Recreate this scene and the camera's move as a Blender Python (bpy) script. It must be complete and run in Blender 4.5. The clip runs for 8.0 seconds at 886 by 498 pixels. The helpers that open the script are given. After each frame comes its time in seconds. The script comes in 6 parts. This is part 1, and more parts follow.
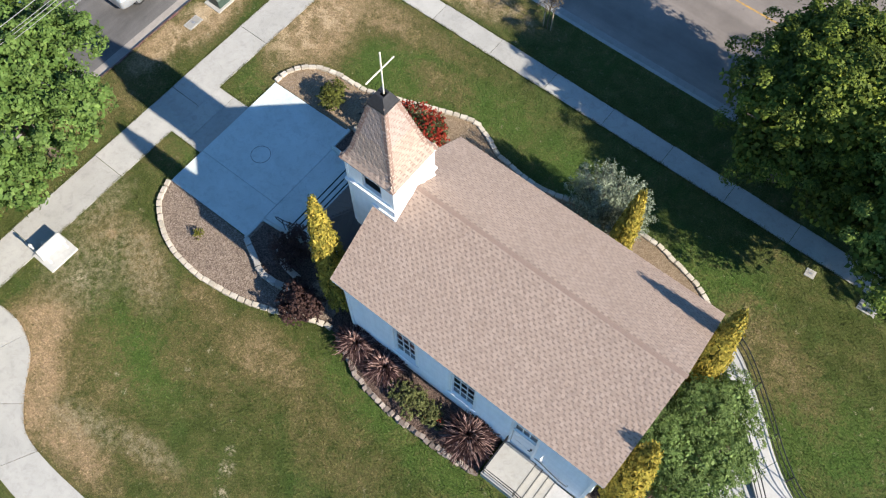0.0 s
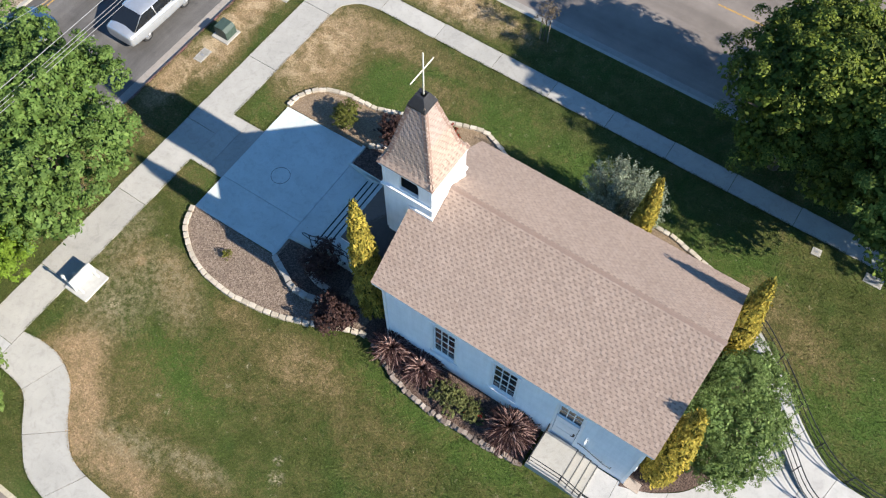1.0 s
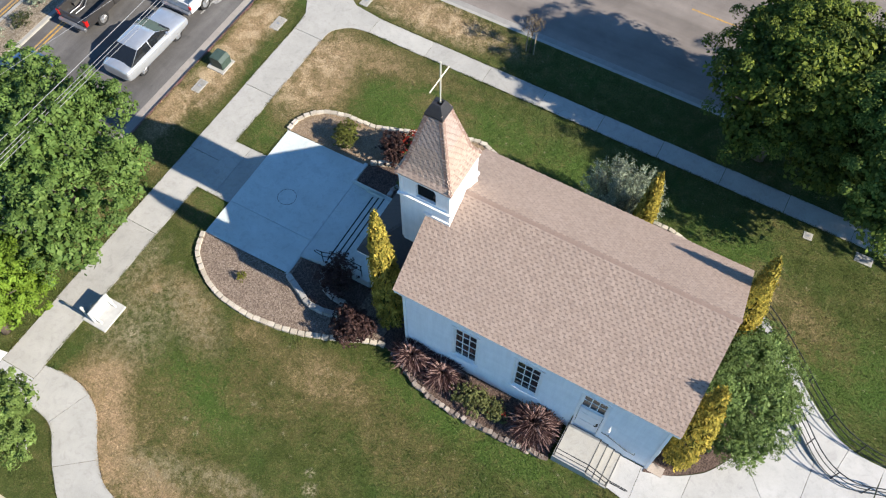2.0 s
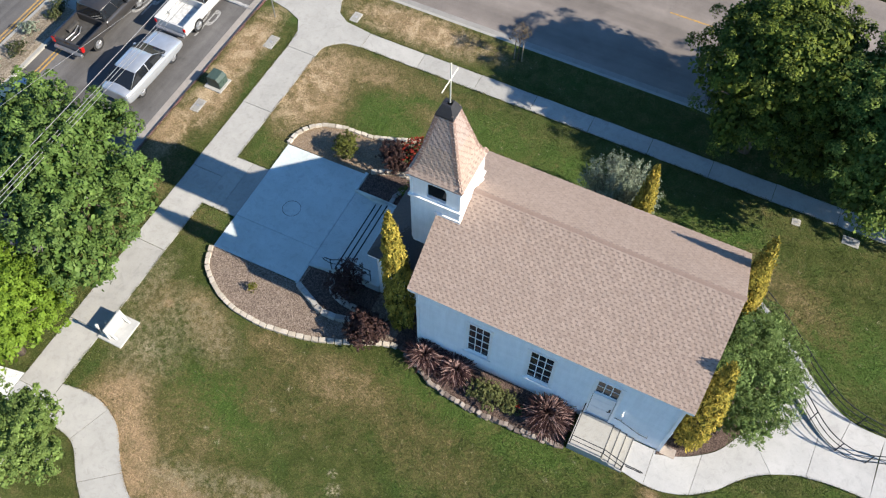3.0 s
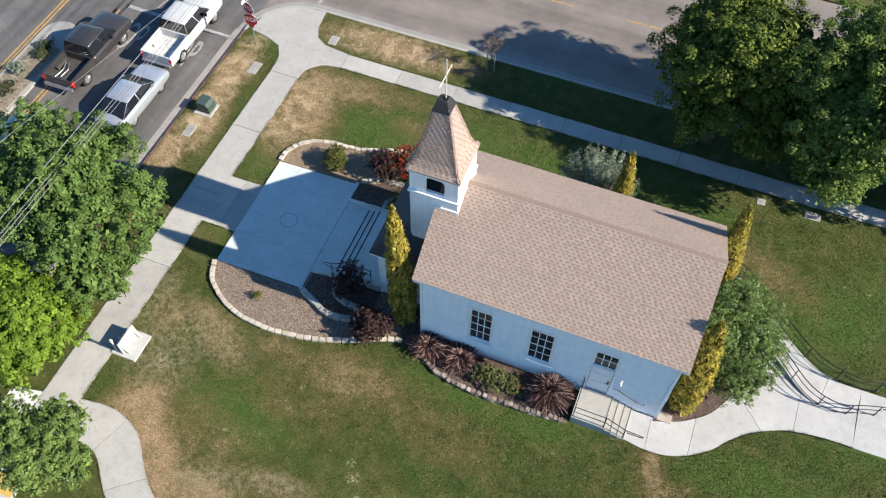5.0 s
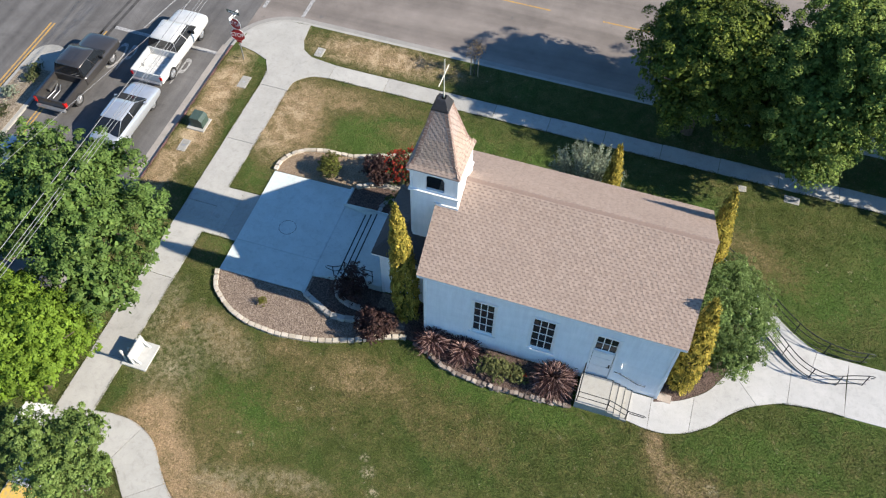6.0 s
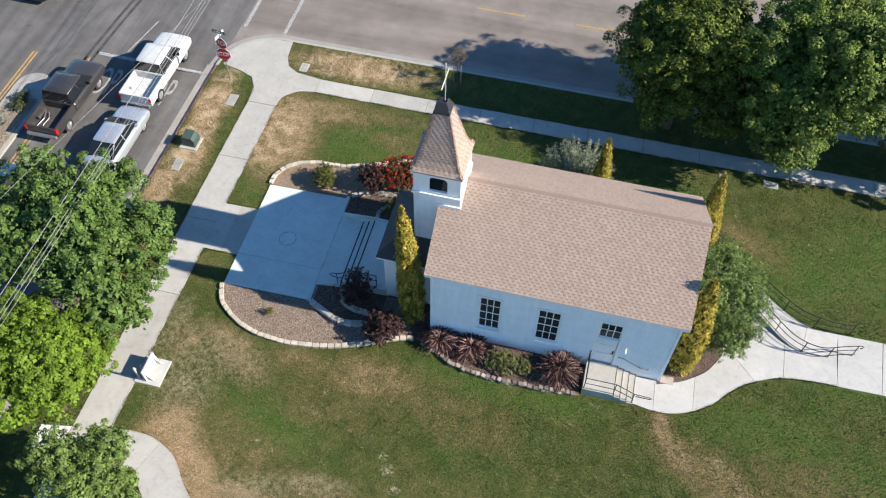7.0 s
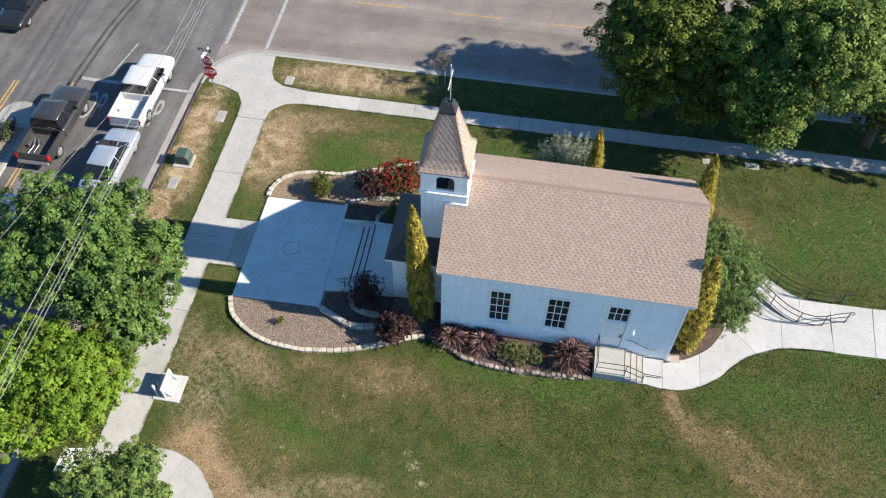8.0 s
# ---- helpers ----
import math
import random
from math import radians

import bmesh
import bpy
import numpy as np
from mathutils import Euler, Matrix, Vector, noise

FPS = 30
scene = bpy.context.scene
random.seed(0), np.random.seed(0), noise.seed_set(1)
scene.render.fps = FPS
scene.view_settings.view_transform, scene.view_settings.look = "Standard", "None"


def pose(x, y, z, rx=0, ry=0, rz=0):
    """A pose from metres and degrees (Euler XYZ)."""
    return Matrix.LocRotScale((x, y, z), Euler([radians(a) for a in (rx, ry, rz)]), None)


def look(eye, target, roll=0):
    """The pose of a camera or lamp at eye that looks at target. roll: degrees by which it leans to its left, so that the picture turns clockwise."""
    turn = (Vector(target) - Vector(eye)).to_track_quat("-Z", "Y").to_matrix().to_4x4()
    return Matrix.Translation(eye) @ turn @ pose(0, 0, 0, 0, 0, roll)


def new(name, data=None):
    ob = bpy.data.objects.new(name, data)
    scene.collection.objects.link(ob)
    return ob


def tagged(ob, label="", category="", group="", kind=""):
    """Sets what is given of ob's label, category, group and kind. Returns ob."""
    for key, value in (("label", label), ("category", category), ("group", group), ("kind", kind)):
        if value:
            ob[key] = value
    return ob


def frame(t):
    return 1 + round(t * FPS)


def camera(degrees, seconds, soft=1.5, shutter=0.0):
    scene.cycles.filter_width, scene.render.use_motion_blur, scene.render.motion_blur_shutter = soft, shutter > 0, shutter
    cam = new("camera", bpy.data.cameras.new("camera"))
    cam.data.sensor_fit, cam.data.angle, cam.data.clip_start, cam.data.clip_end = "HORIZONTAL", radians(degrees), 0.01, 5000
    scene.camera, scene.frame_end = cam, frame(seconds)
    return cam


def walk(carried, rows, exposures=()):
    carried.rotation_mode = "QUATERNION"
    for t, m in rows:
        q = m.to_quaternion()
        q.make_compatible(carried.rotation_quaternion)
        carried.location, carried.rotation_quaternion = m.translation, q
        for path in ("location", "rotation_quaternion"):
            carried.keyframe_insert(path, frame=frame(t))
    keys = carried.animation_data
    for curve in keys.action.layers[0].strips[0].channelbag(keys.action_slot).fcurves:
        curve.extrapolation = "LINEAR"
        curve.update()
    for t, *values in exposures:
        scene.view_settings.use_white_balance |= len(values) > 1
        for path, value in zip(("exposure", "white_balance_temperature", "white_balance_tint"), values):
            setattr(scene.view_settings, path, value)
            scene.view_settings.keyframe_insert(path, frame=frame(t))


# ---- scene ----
cam = camera(54.8, 8.0, soft=1.2)

PATH = [
    (0, (10.347, -6.808, 32.893), (9.823, -6.143, 31.081), 0.2),
    (0.5, (9.91, -8.329, 33.162), (9.388, -7.612, 31.37), 0.5),
    (1, (9.494, -9.79, 33.308), (8.983, -9.011, 31.538), 0.7),
    (1.5, (9.008, -10.869, 33.557), (8.514, -10.042, 31.804), 0.8),
    (3, (7.891, -13.705, 34.282), (7.451, -12.768, 32.57), 1.1),
    (3.5, (7.689, -14.56, 34.412), (7.261, -13.593, 32.714), 1.4),
    (4, (7.653, -15.325, 34.646), (7.237, -14.333, 32.96), 1.5),
    (4.5, (7.613, -16.12, 34.855), (7.213, -15.1, 33.182), 1.5),
    (6, (6.795, -18.671, 35.563), (6.462, -17.575, 33.924), 1.3),
    (6.5, (6.171, -19.489, 35.854), (5.875, -18.367, 34.225), 1.3),
    (7, (5.385, -20.322, 36.085), (5.126, -19.176, 34.467), 1.3),
    (7.5, (4.497, -21.099, 36.292), (4.284, -19.932, 34.682), 1.2),
    (8, (3.335, -21.782, 36.516), (3.168, -20.598, 34.912), 1.2),
]
walk(cam, [(t, look(eye, target, roll)) for t, eye, target, roll in PATH],
     exposures=((0, 1.14), (1.5, 1.12), (3, 1.07), (4.5, 1.06), (6.5, 1.08), (8, 1.15)))

# ---- light ----
SUN = Vector((14.43, 0.03, 9.0)).normalized()      # towards the sun
world = bpy.data.worlds.new("sky")
scene.world = world
world.use_nodes = True
wn = world.node_tree
sky = wn.nodes.new("ShaderNodeTexSky")
sky.sky_type = "NISHITA"
sky.sun_disc = False
sky.sun_elevation = math.asin(SUN.z)
sky.sun_rotation = math.atan2(SUN.x, SUN.y)
sky.air_density, sky.dust_density, sky.ozone_density = 1.0, 0.0, 4.5
deep = wn.nodes.new("ShaderNodeMix")                  # a deep, clear blue
deep.data_type, deep.blend_type = "RGBA", "MULTIPLY"
deep.inputs[0].default_value = 1.0
deep.inputs[7].default_value = (0.73, 0.96, 1.07, 1)
wn.links.new(sky.outputs[0], deep.inputs[6])
wn.links.new(deep.outputs[2], wn.nodes["Background"].inputs[0])
wn.nodes["Background"].inputs[1].default_value = 0.086
sun = new("sun", bpy.data.lights.new("sun", "SUN"))
sun.data.energy, sun.data.angle, sun.data.color = 5.0, radians(0.55), (1.0, 0.915, 0.785)
sun.matrix_world = look(SUN * 100, (0, 0, 0))

# ---- materials ----


class Mat:
    """A small writer of node materials."""

    def __init__(self, name, rough=0.8, metal=0.0, spec=0.4):
        self.m = bpy.data.materials.new(name)
        self.m.use_nodes = True
        self.t = self.m.node_tree
        self.b = self.t.nodes["Principled BSDF"]
        self.b.inputs["Roughness"].default_value = rough
        self.b.inputs["Metallic"].default_value = metal
        self.b.inputs["Specular IOR Level"].default_value = spec
        self.pos = self.t.nodes.new("ShaderNodeNewGeometry").outputs["Position"]
        self.obj = self.t.nodes.new("ShaderNodeTexCoord").outputs["Object"]

    def put(self, socket, value):
        if isinstance(value, (int, float)):
            socket.default_value = value
        elif isinstance(value, (tuple, list)):
            socket.default_value = (*value, 1.0) if len(value) == 3 and len(socket.default_value) == 4 else value
        else:
            self.t.links.new(value, socket)

    def noise(self, scale, detail=4.0, rough=0.55, at=None, dist=0.0):
        n = self.t.nodes.new("ShaderNodeTexNoise")
        self.put(n.inputs["Vector"], at or self.pos)
        n.inputs["Scale"].default_value, n.inputs["Detail"].default_value = scale, detail
        n.inputs["Roughness"].default_value, n.inputs["Distortion"].default_value = rough, dist
        return n.outputs["Fac"]

    def voronoi(self, scale, feature="F1", at=None, out="Distance"):
        n = self.t.nodes.new("ShaderNodeTexVoronoi")
        n.feature = feature
        self.put(n.inputs["Vector"], at or self.pos)
        n.inputs["Scale"].default_value = scale
        return n.outputs[out]

    def stretch(self, scale, at=None, shift=(0, 0, 0), turn=0.0):
        n = self.t.nodes.new("ShaderNodeMapping")
        self.put(n.inputs["Vector"], at or self.pos)
        n.inputs["Scale"].default_value = scale
        n.inputs["Location"].default_value = shift
        n.inputs["Rotation"].default_value = (0, 0, turn)
        return n.outputs[0]

    def ramp(self, fac, *stops):
        n = self.t.nodes.new("ShaderNodeValToRGB")
        self.put(n.inputs[0], fac)
        e = n.color_ramp.elements
        while len(e) < len(stops):
            e.new(0.5)
        for el, (p, c) in zip(e, stops):
            el.position = p
            el.color = (*c, 1) if isinstance(c, tuple) else (c, c, c, 1)
        return n.outputs[0]

    def mix(self, fac, a, b, kind="MIX"):
        n = self.t.nodes.new("ShaderNodeMix")
        n.data_type, n.blend_type = "RGBA", kind
        self.put(n.inputs[0], fac)
        self.put(n.inputs[6], a)
        self.put(n.inputs[7], b)
        return n.outputs[2]

    def math(self, op, a, b=0.0, clamp=False):
        n = self.t.nodes.new("ShaderNodeMath")
        n.operation, n.use_clamp = op, clamp
        self.put(n.inputs[0], a)
        self.put(n.inputs[1], b)
        return n.outputs[0]

    def island(self):
        return self.t.nodes.new("ShaderNodeNewGeometry").outputs["Random Per Island"]

    def single(self):
        return self.t.nodes.new("ShaderNodeObjectInfo").outputs["Random"]

    def color(self, value):
        self.put(self.b.inputs["Base Color"], value)
        return self

    def bump(self, height, strength=0.4, dist=0.02):
        n = self.t.nodes.new("ShaderNodeBump")
        n.inputs["Strength"].default_value, n.inputs["Distance"].default_value = strength, dist
        self.put(n.inputs["Height"], height)
        self.put(self.b.inputs["Normal"], n.outputs[0])
        return self

    def leafy(self, amount, tint):
        tr = self.t.nodes.new("ShaderNodeBsdfTranslucent")
        self.put(tr.inputs[0], tint)
        mx = self.t.nodes.new("ShaderNodeMixShader")
        mx.inputs[0].default_value = amount
        self.t.links.new(self.b.outputs[0], mx.inputs[1])
        self.t.links.new(tr.outputs[0], mx.inputs[2])
        self.t.links.new(mx.outputs[0], self.t.nodes["Material Output"].inputs[0])
        return self


def plain(name, c, rough=0.6, metal=0.0, vary=0.12, scale=9.0, bump=0.0, spec=0.4):
    m = Mat(name, rough, metal, spec)
    lo, hi = tuple(v * (1 - vary) for v in c), tuple(min(1, v * (1 + vary)) for v in c)
    n = m.noise(scale, 5, at=m.obj)
    m.color(m.ramp(n, (0.3, lo), (0.7, hi)))
    if bump:
        m.bump(m.noise(scale * 6, 4, at=m.obj), bump, 0.01)
    return m.m


class Group(Mat):
    """The same writer for a group of nodes that several materials share."""

    def __init__(self, name):
        self.t = bpy.data.node_groups.new(name, "ShaderNodeTree")
        self.t.interface.new_socket("Color", in_out="OUTPUT", socket_type="NodeSocketColor")
        self.out = self.t.nodes.new("NodeGroupOutput")
        self.pos = self.t.nodes.new("ShaderNodeNewGeometry").outputs["Position"]

    def spot(self, x, y, rx, ry, turn, rim, weight):
        """weight in the middle of an ellipse on the ground, 0 from its rim on; full inside the share rim of it."""
        m = self.t.nodes.new("ShaderNodeMapping")
        m.vector_type = "TEXTURE"
        self.put(m.inputs["Vector"], self.pos)
        m.inputs["Location"].default_value = (x, y, 0)
        m.inputs["Rotation"].default_value = (0, 0, turn)
        m.inputs["Scale"].default_value = (rx, ry, 1e3)
        ln = self.t.nodes.new("ShaderNodeVectorMath")
        ln.operation = "LENGTH"
        self.put(ln.inputs[0], m.outputs[0])
        r = self.t.nodes.new("ShaderNodeMapRange")
        self.put(r.inputs["Value"], ln.outputs["Value"])
        for k, v in (("From Min", 1.0), ("From Max", rim), ("To Min", 0.0), ("To Max", weight)):
            r.inputs[k].default_value = v
        return r.outputs[0]


def lawn_colour():
    """Green turf that dries to olive and tan in soft patches, the same for soil and blades."""
    m = Group("turf_colour")
    spots = [(-11.2, 11.0, 1.9, 3.4, 0.1, 0.95), (-9.6, 13.2, 2.8, 1.1, 0.1, 0.75), (-6.6, 13.7, 3.0, 0.6, 0.0, 0.4), (-4.4, 11.9, 1.7, 0.8, 0.0, 0.4), 
             (-9.8, -7.9, 1.5, 1.9, 0.3, 0.95), (-8.2, -9.3, 2.6, 1.3, -0.75, 1.0), (-5.6, -10.0, 3.0, 1.0, -0.1, 0.85), (-6.5, -8.0, 2.8, 1.5, -0.6, 0.45), (-2.6, -8.6, 1.8, 0.7, 0.0, 0.5),
             (-8.7, -3.0, 2.0, 0.8, -0.5, 0.65), (-11.0, -2.9, 1.1, 1.0, 0.0, 0.5), (-5.4, -2.75, 1.3, 0.6, -0.1, 0.6), (-2.0, -3.0, 2.6, 1.1, 0.05, 0.6), (-3.6, -4.4, 3.0, 1.4, 0, 0.3),
              (3.6, -9.6, 3.0, 1.4, 0.0, 0.2),
             (11.7, -2.2, 0.5, 1.1, 0.35, 0.75), (12.8, -3.4, 1.7, 0.9, -0.6, 0.65), (14.4, -3.9, 2.1, 1.0, -0.55, 0.6), (15.4, -4.9, 2.4, 1.2, -0.6, 0.6), (17.3, -5.8, 2.8, 1.5, -0.5, 0.55), (18.6, -3.6, 3.0, 1.6, -0.3, 0.35),
             (14.2, 9.6, 2.6, 1.3, -0.4, 0.5),
             (2.0, -9.0, 5.0, 1.8, 0.0, 0.16), (1.6, -3.6, 4.0, 1.1, -0.3, 0.3),
             (-16.2, 11.5, 0.95, 3.2, 0.0, 1.0), (-15.8, 8.0, 1.0, 2.6, 0.0, 0.9), (-16.4, 5.4, 0.9, 2.6, 0.0, 0.9), (-15.7, 2.6, 1.3, 2.0, 0.0, 0.4), (-15.8, -2.0, 1.0, 2.6, 0.0, 0.4),
             (-8.2, 17.3, 4.2, 1.15, 0.0, 1.0), (-4.6, 17.4, 2.4, 0.8, 0.0, 0.6), (-11.7, 1.2, 1.0, 0.8, 0.4, 0.35), (-10.7, -3.0, 0.36, 0.28, 0.3, 1.0)]
    dry = None
    for x, y, rx, ry, turn, weight in spots:
        f = m.spot(x, y, rx * 1.5, ry * 1.5, turn, 0.36, weight)
        dry = f if dry is None else m.math("MAXIMUM", dry, f)
    big, mid, low = m.noise(0.28, 5, 0.6), m.noise(1.2, 7, 0.68, dist=0.6), m.noise(3.6, 8, 0.76)
    fine, tiny = m.noise(9.0, 6, 0.8), m.noise(26.0, 4, 0.8)
    d = m.math("MULTIPLY", dry, 0.66)
    for n, k in ((big, 0.35), (mid, 0.8), (low, 0.95), (fine, 0.8), (tiny, 0.6)):
        d = m.math("ADD", d, m.math("MULTIPLY", m.math("SUBTRACT", n, 0.5), k))
    d = m.math("ADD", d, 0.16)
    green = m.mix(m.ramp(mid, (0.36, 0.0), (0.64, 1.0)), (0.051, 0.067, 0.016), (0.083, 0.098, 0.028))
    green = m.mix(m.ramp(m.noise(0.45, 4, 0.6), (0.5, 0.0), (0.66, 0.55)), green, (0.045, 0.088, 0.018))
    lush = None
    for x, y, rx, ry in ((-11.4, 7.4, 0.9, 2.2), (-6.0, 11.6, 3.6, 1.8), (-1.6, 12.2, 3.0, 1.4), (-11.4, 1.6, 0.9, 1.2), (2.6, -1.9, 3.6, 0.7), (6.3, -2.0, 3.2, 0.8), (16.5, -1.2, 3.8, 1.6), (20.5, -3.6, 3.0, 3.0), (22.5, 9.5, 4.0, 3.0), (17.5, 8.4, 4.0, 2.0), (16.0, 5.6, 2.6, 2.6), (19.5, 3.2, 3.0, 2.6), (11.0, 11.0, 3.0, 1.4), (4.0, 11.8, 4.0, 1.4), (-6.6, 10.9, 3.0, 1.7), (-6.0, -6.2, 2.6, 1.6)):
        f = m.spot(x, y, rx * 1.3, ry * 1.3, 0.0, 0.4, 0.7)
        lush = f if lush is None else m.math("MAXIMUM", lush, f)
    green = m.mix(m.math("MULTIPLY", lush, m.ramp(low, (0.3, 0.5), (0.6, 1.0))), green, (0.062, 0.117, 0.022))
    grey = None
    for x, y, rx, ry, turn in ((-10.4, -4.6, 1.6, 2.2, 0.3), (-8.8, -3.2, 2.2, 1.0, -0.4), (-12.0, -2.4, 0.7, 1.6, 0.0), (-2.8, -8.4, 1.5, 0.45, 0.1), (-5.4, -9.2, 1.6, 0.6, 0.2)):
        f = m.spot(x, y, rx * 1.4, ry * 1.4, turn, 0.4, 0.95)
        grey = f if grey is None else m.math("MAXIMUM", grey, f)
    olive = m.mix(fine, (0.098, 0.085, 0.031), (0.15, 0.128, 0.053))
    tan = m.mix(fine, (0.25, 0.168, 0.094), (0.47, 0.335, 0.205))
    turf = m.mix(m.ramp(d, (0.16, 0.0), (0.44, 0.9)), green, olive)
    turf = m.mix(m.ramp(d, (0.46, 0.0), (0.95, 1.0)), turf, tan)
    turf = m.mix(m.math("MULTIPLY", grey, m.ramp(low, (0.42, 0.0), (0.6, 0.85))), turf, (0.255, 0.22, 0.135))
    straw = None
    for x, y, rx, ry in ((-8.4, 17.3, 4.0, 1.1), (-16.1, 11.6, 0.9, 3.4), (-16.0, 7.4, 0.9, 3.0), (-11.6, 10.8, 1.3, 2.4)):
        f = m.spot(x, y, rx * 1.4, ry * 1.4, 0.0, 0.4, 1.0)
        straw = f if straw is None else m.math("MAXIMUM", straw, f)
    turf = m.mix(m.math("MULTIPLY", straw, m.ramp(m.math("ADD", mid, m.math("MULTIPLY", m.math("SUBTRACT", fine, 0.5), 0.5)), (0.46, 0.0), (0.62, 0.85))), turf, (0.47, 0.365, 0.235))
    specks = m.math("MULTIPLY", m.ramp(m.noise(2.6, 3, 0.6), (0.63, 0.0), (0.74, 1.0)), m.ramp(m.noise(15, 3, 0.7), (0.47, 0.0), (0.6, 0.9)))
    weeds = None
    for x, y, r in ((-0.25, -6.45, 0.22), (0.12, -7.02, 0.33), (0.6, -7.8, 0.28), (-3.7, -4.1, 0.16), (-3.87, -5.2, 0.14), (-5.9, -7.12, 0.12), (-5.15, -7.4, 0.12), (-10.2, -5.3, 0.5), (14.3, -3.2, 0.3)):
        f = m.spot(x, y, r * 1.3, r * 1.1, 0.0, 0.35, 1.0)
        weeds = f if weeds is None else m.math("MAXIMUM", weeds, f)
    specks = m.math("MAXIMUM", specks, m.math("MULTIPLY", weeds, m.ramp(m.noise(6, 5, 0.75), (0.47, 0.0), (0.6, 1.0))))
    turf = m.mix(specks, turf, (0.36, 0.31, 0.21))
    m.put(m.out.inputs[0], m.mix(0.55, turf, m.ramp(m.noise(13.5, 4, 0.75), (0.36, 0.56), (0.66, 1.64)), "MULTIPLY"))
    return m.t


TURF = lawn_colour()


def turf_colour(m):
    n = m.t.nodes.new("ShaderNodeGroup")
    n.node_tree = TURF
    return n.outputs[0]



GRASS = Mat("turf", 0.95, spec=0.15)
c = turf_colour(GRASS)
GRASS.color(GRASS.mix(0.75, c, GRASS.ramp(GRASS.noise(19, 4, 0.75), (0.32, 0.5), (0.7, 1.42)), "MULTIPLY")).bump(GRASS.noise(22, 5, 0.75), 0.9, 0.06)
GRASS = GRASS.m
BLADE = Mat("grass_blade", 0.7, spec=0.2)
c = turf_colour(BLADE)
BLADE.color(BLADE.mix(0.8, c, BLADE.ramp(BLADE.island(), (0.0, 0.62), (1.0, 1.42)), "MULTIPLY"))
BLADE = BLADE.m


def concrete(name, tone, warm=1.0, piece=True, red=1.0):
    m = Mat(name, 0.85, spec=0.25)
    a = m.ramp(m.noise(0.8, 6, 0.65), (0.3, (tone * 0.86, tone * 0.85, tone * 0.82 / warm)), (0.7, (tone * 1.05, tone * 1.03, tone / warm)))
    s = m.ramp(m.noise(3.1, 6, 0.7, dist=1.0), (0.34, 0.72), (0.5, 1.0))
    a = m.mix(0.5, a, s, "MULTIPLY")
    a = m.mix(0.55, a, m.ramp(m.noise(60, 3, 0.8), (0.3, 0.8), (0.7, 1.12)), "MULTIPLY")
    if piece:
        a = m.mix(1.0, a, m.ramp(m.single(), (0.0, 0.9), (1.0, 1.07)), "MULTIPLY")
    a = m.mix(1.0, a, (red, 1.0, 1.0), "MULTIPLY")
    m.color(a).bump(m.noise(45, 5, 0.7), 0.25, 0.01)
    return m.m


CONCRETE = concrete("pavement_concrete", 0.39, 1.05, red=1.02)
PLAZA = concrete("plaza_concrete", 0.595, 0.99, red=0.9)
WHITECON = concrete("white_concrete", 0.72, 1.0)
NEWCON = concrete("ramp_concrete", 0.44, 0.99)
GUTTER = concrete("gutter_concrete", 0.285, 1.06, red=1.08)
SIDEGUTTER = concrete("pale_gutter_concrete", 0.26, 1.04, red=1.03)
KERB = concrete("kerb_concrete", 0.33, 1.06, red=1.02)


def asphalt(name, tone, tint, lanes=(1.1, 0.06, 1), mottle=0.7):
    m = Mat(name, 0.9, spec=0.3)
    a = m.ramp(m.noise(0.35, 6, 0.65), (0.3, tuple(tone * 0.82 * v for v in tint)), (0.7, tuple(tone * 1.2 * v for v in tint)))
    a = m.mix(0.6, a, m.ramp(m.noise(90, 3, 0.8), (0.3, 0.7), (0.7, 1.3)), "MULTIPLY")
    streak = m.noise(0.9, 4, 0.6, at=m.stretch(lanes))
    a = m.mix(0.75, a, m.ramp(streak, (0.35, 0.66), (0.62, 1.14)), "MULTIPLY")
    a = m.mix(mottle, a, m.ramp(m.noise(0.5, 6, 0.7, dist=1.5), (0.36, 0.8), (0.6, 1.1)), "MULTIPLY")
    a = m.mix(m.ramp(m.noise(1.6, 2, 0.5), (0.70, 0.0), (0.74, 0.5)), a, tuple(tone * 0.55 for _ in range(3)))
    m.color(a).bump(m.noise(120, 3, 0.8), 0.35, 0.01)
    return m.m


SKID = plain("tyre_mark_rubber", (0.055, 0.052, 0.05), 0.85, vary=0.35, scale=2)
ASPHALT = asphalt("street_asphalt", 0.112, (1.035, 0.985, 0.96))
ASPHALT_B = asphalt("side_street_asphalt", 0.176, (1.12, 0.97, 0.87), (0.03, 0.55, 1), 0.3)


def worn_paint(name, c, under):
    m = Mat(name, 0.7)
    w = m.ramp(m.noise(7, 6, 0.8), (0.38, 0.0), (0.6, 1.0))
    m.color(m.mix(w, under, c))
    return m.m


ROADWHITE = worn_paint("worn_white_road_paint", (0.40, 0.39, 0.38), (0.16, 0.16, 0.16))
ROADYELLOW = worn_paint("worn_yellow_road_paint", (0.50, 0.28, 0.05), (0.22, 0.17, 0.11))
REDPAINT = worn_paint("red_kerb_paint", (0.13, 0.045, 0.04), (0.19, 0.135, 0.115))
CREAMKERB = worn_paint("faded_cream_kerb_paint", (0.46, 0.41, 0.29), (0.34, 0.31, 0.25))
YELLOWKERB = worn_paint("yellow_kerb_paint", (0.62, 0.38, 0.05), (0.4, 0.3, 0.14))

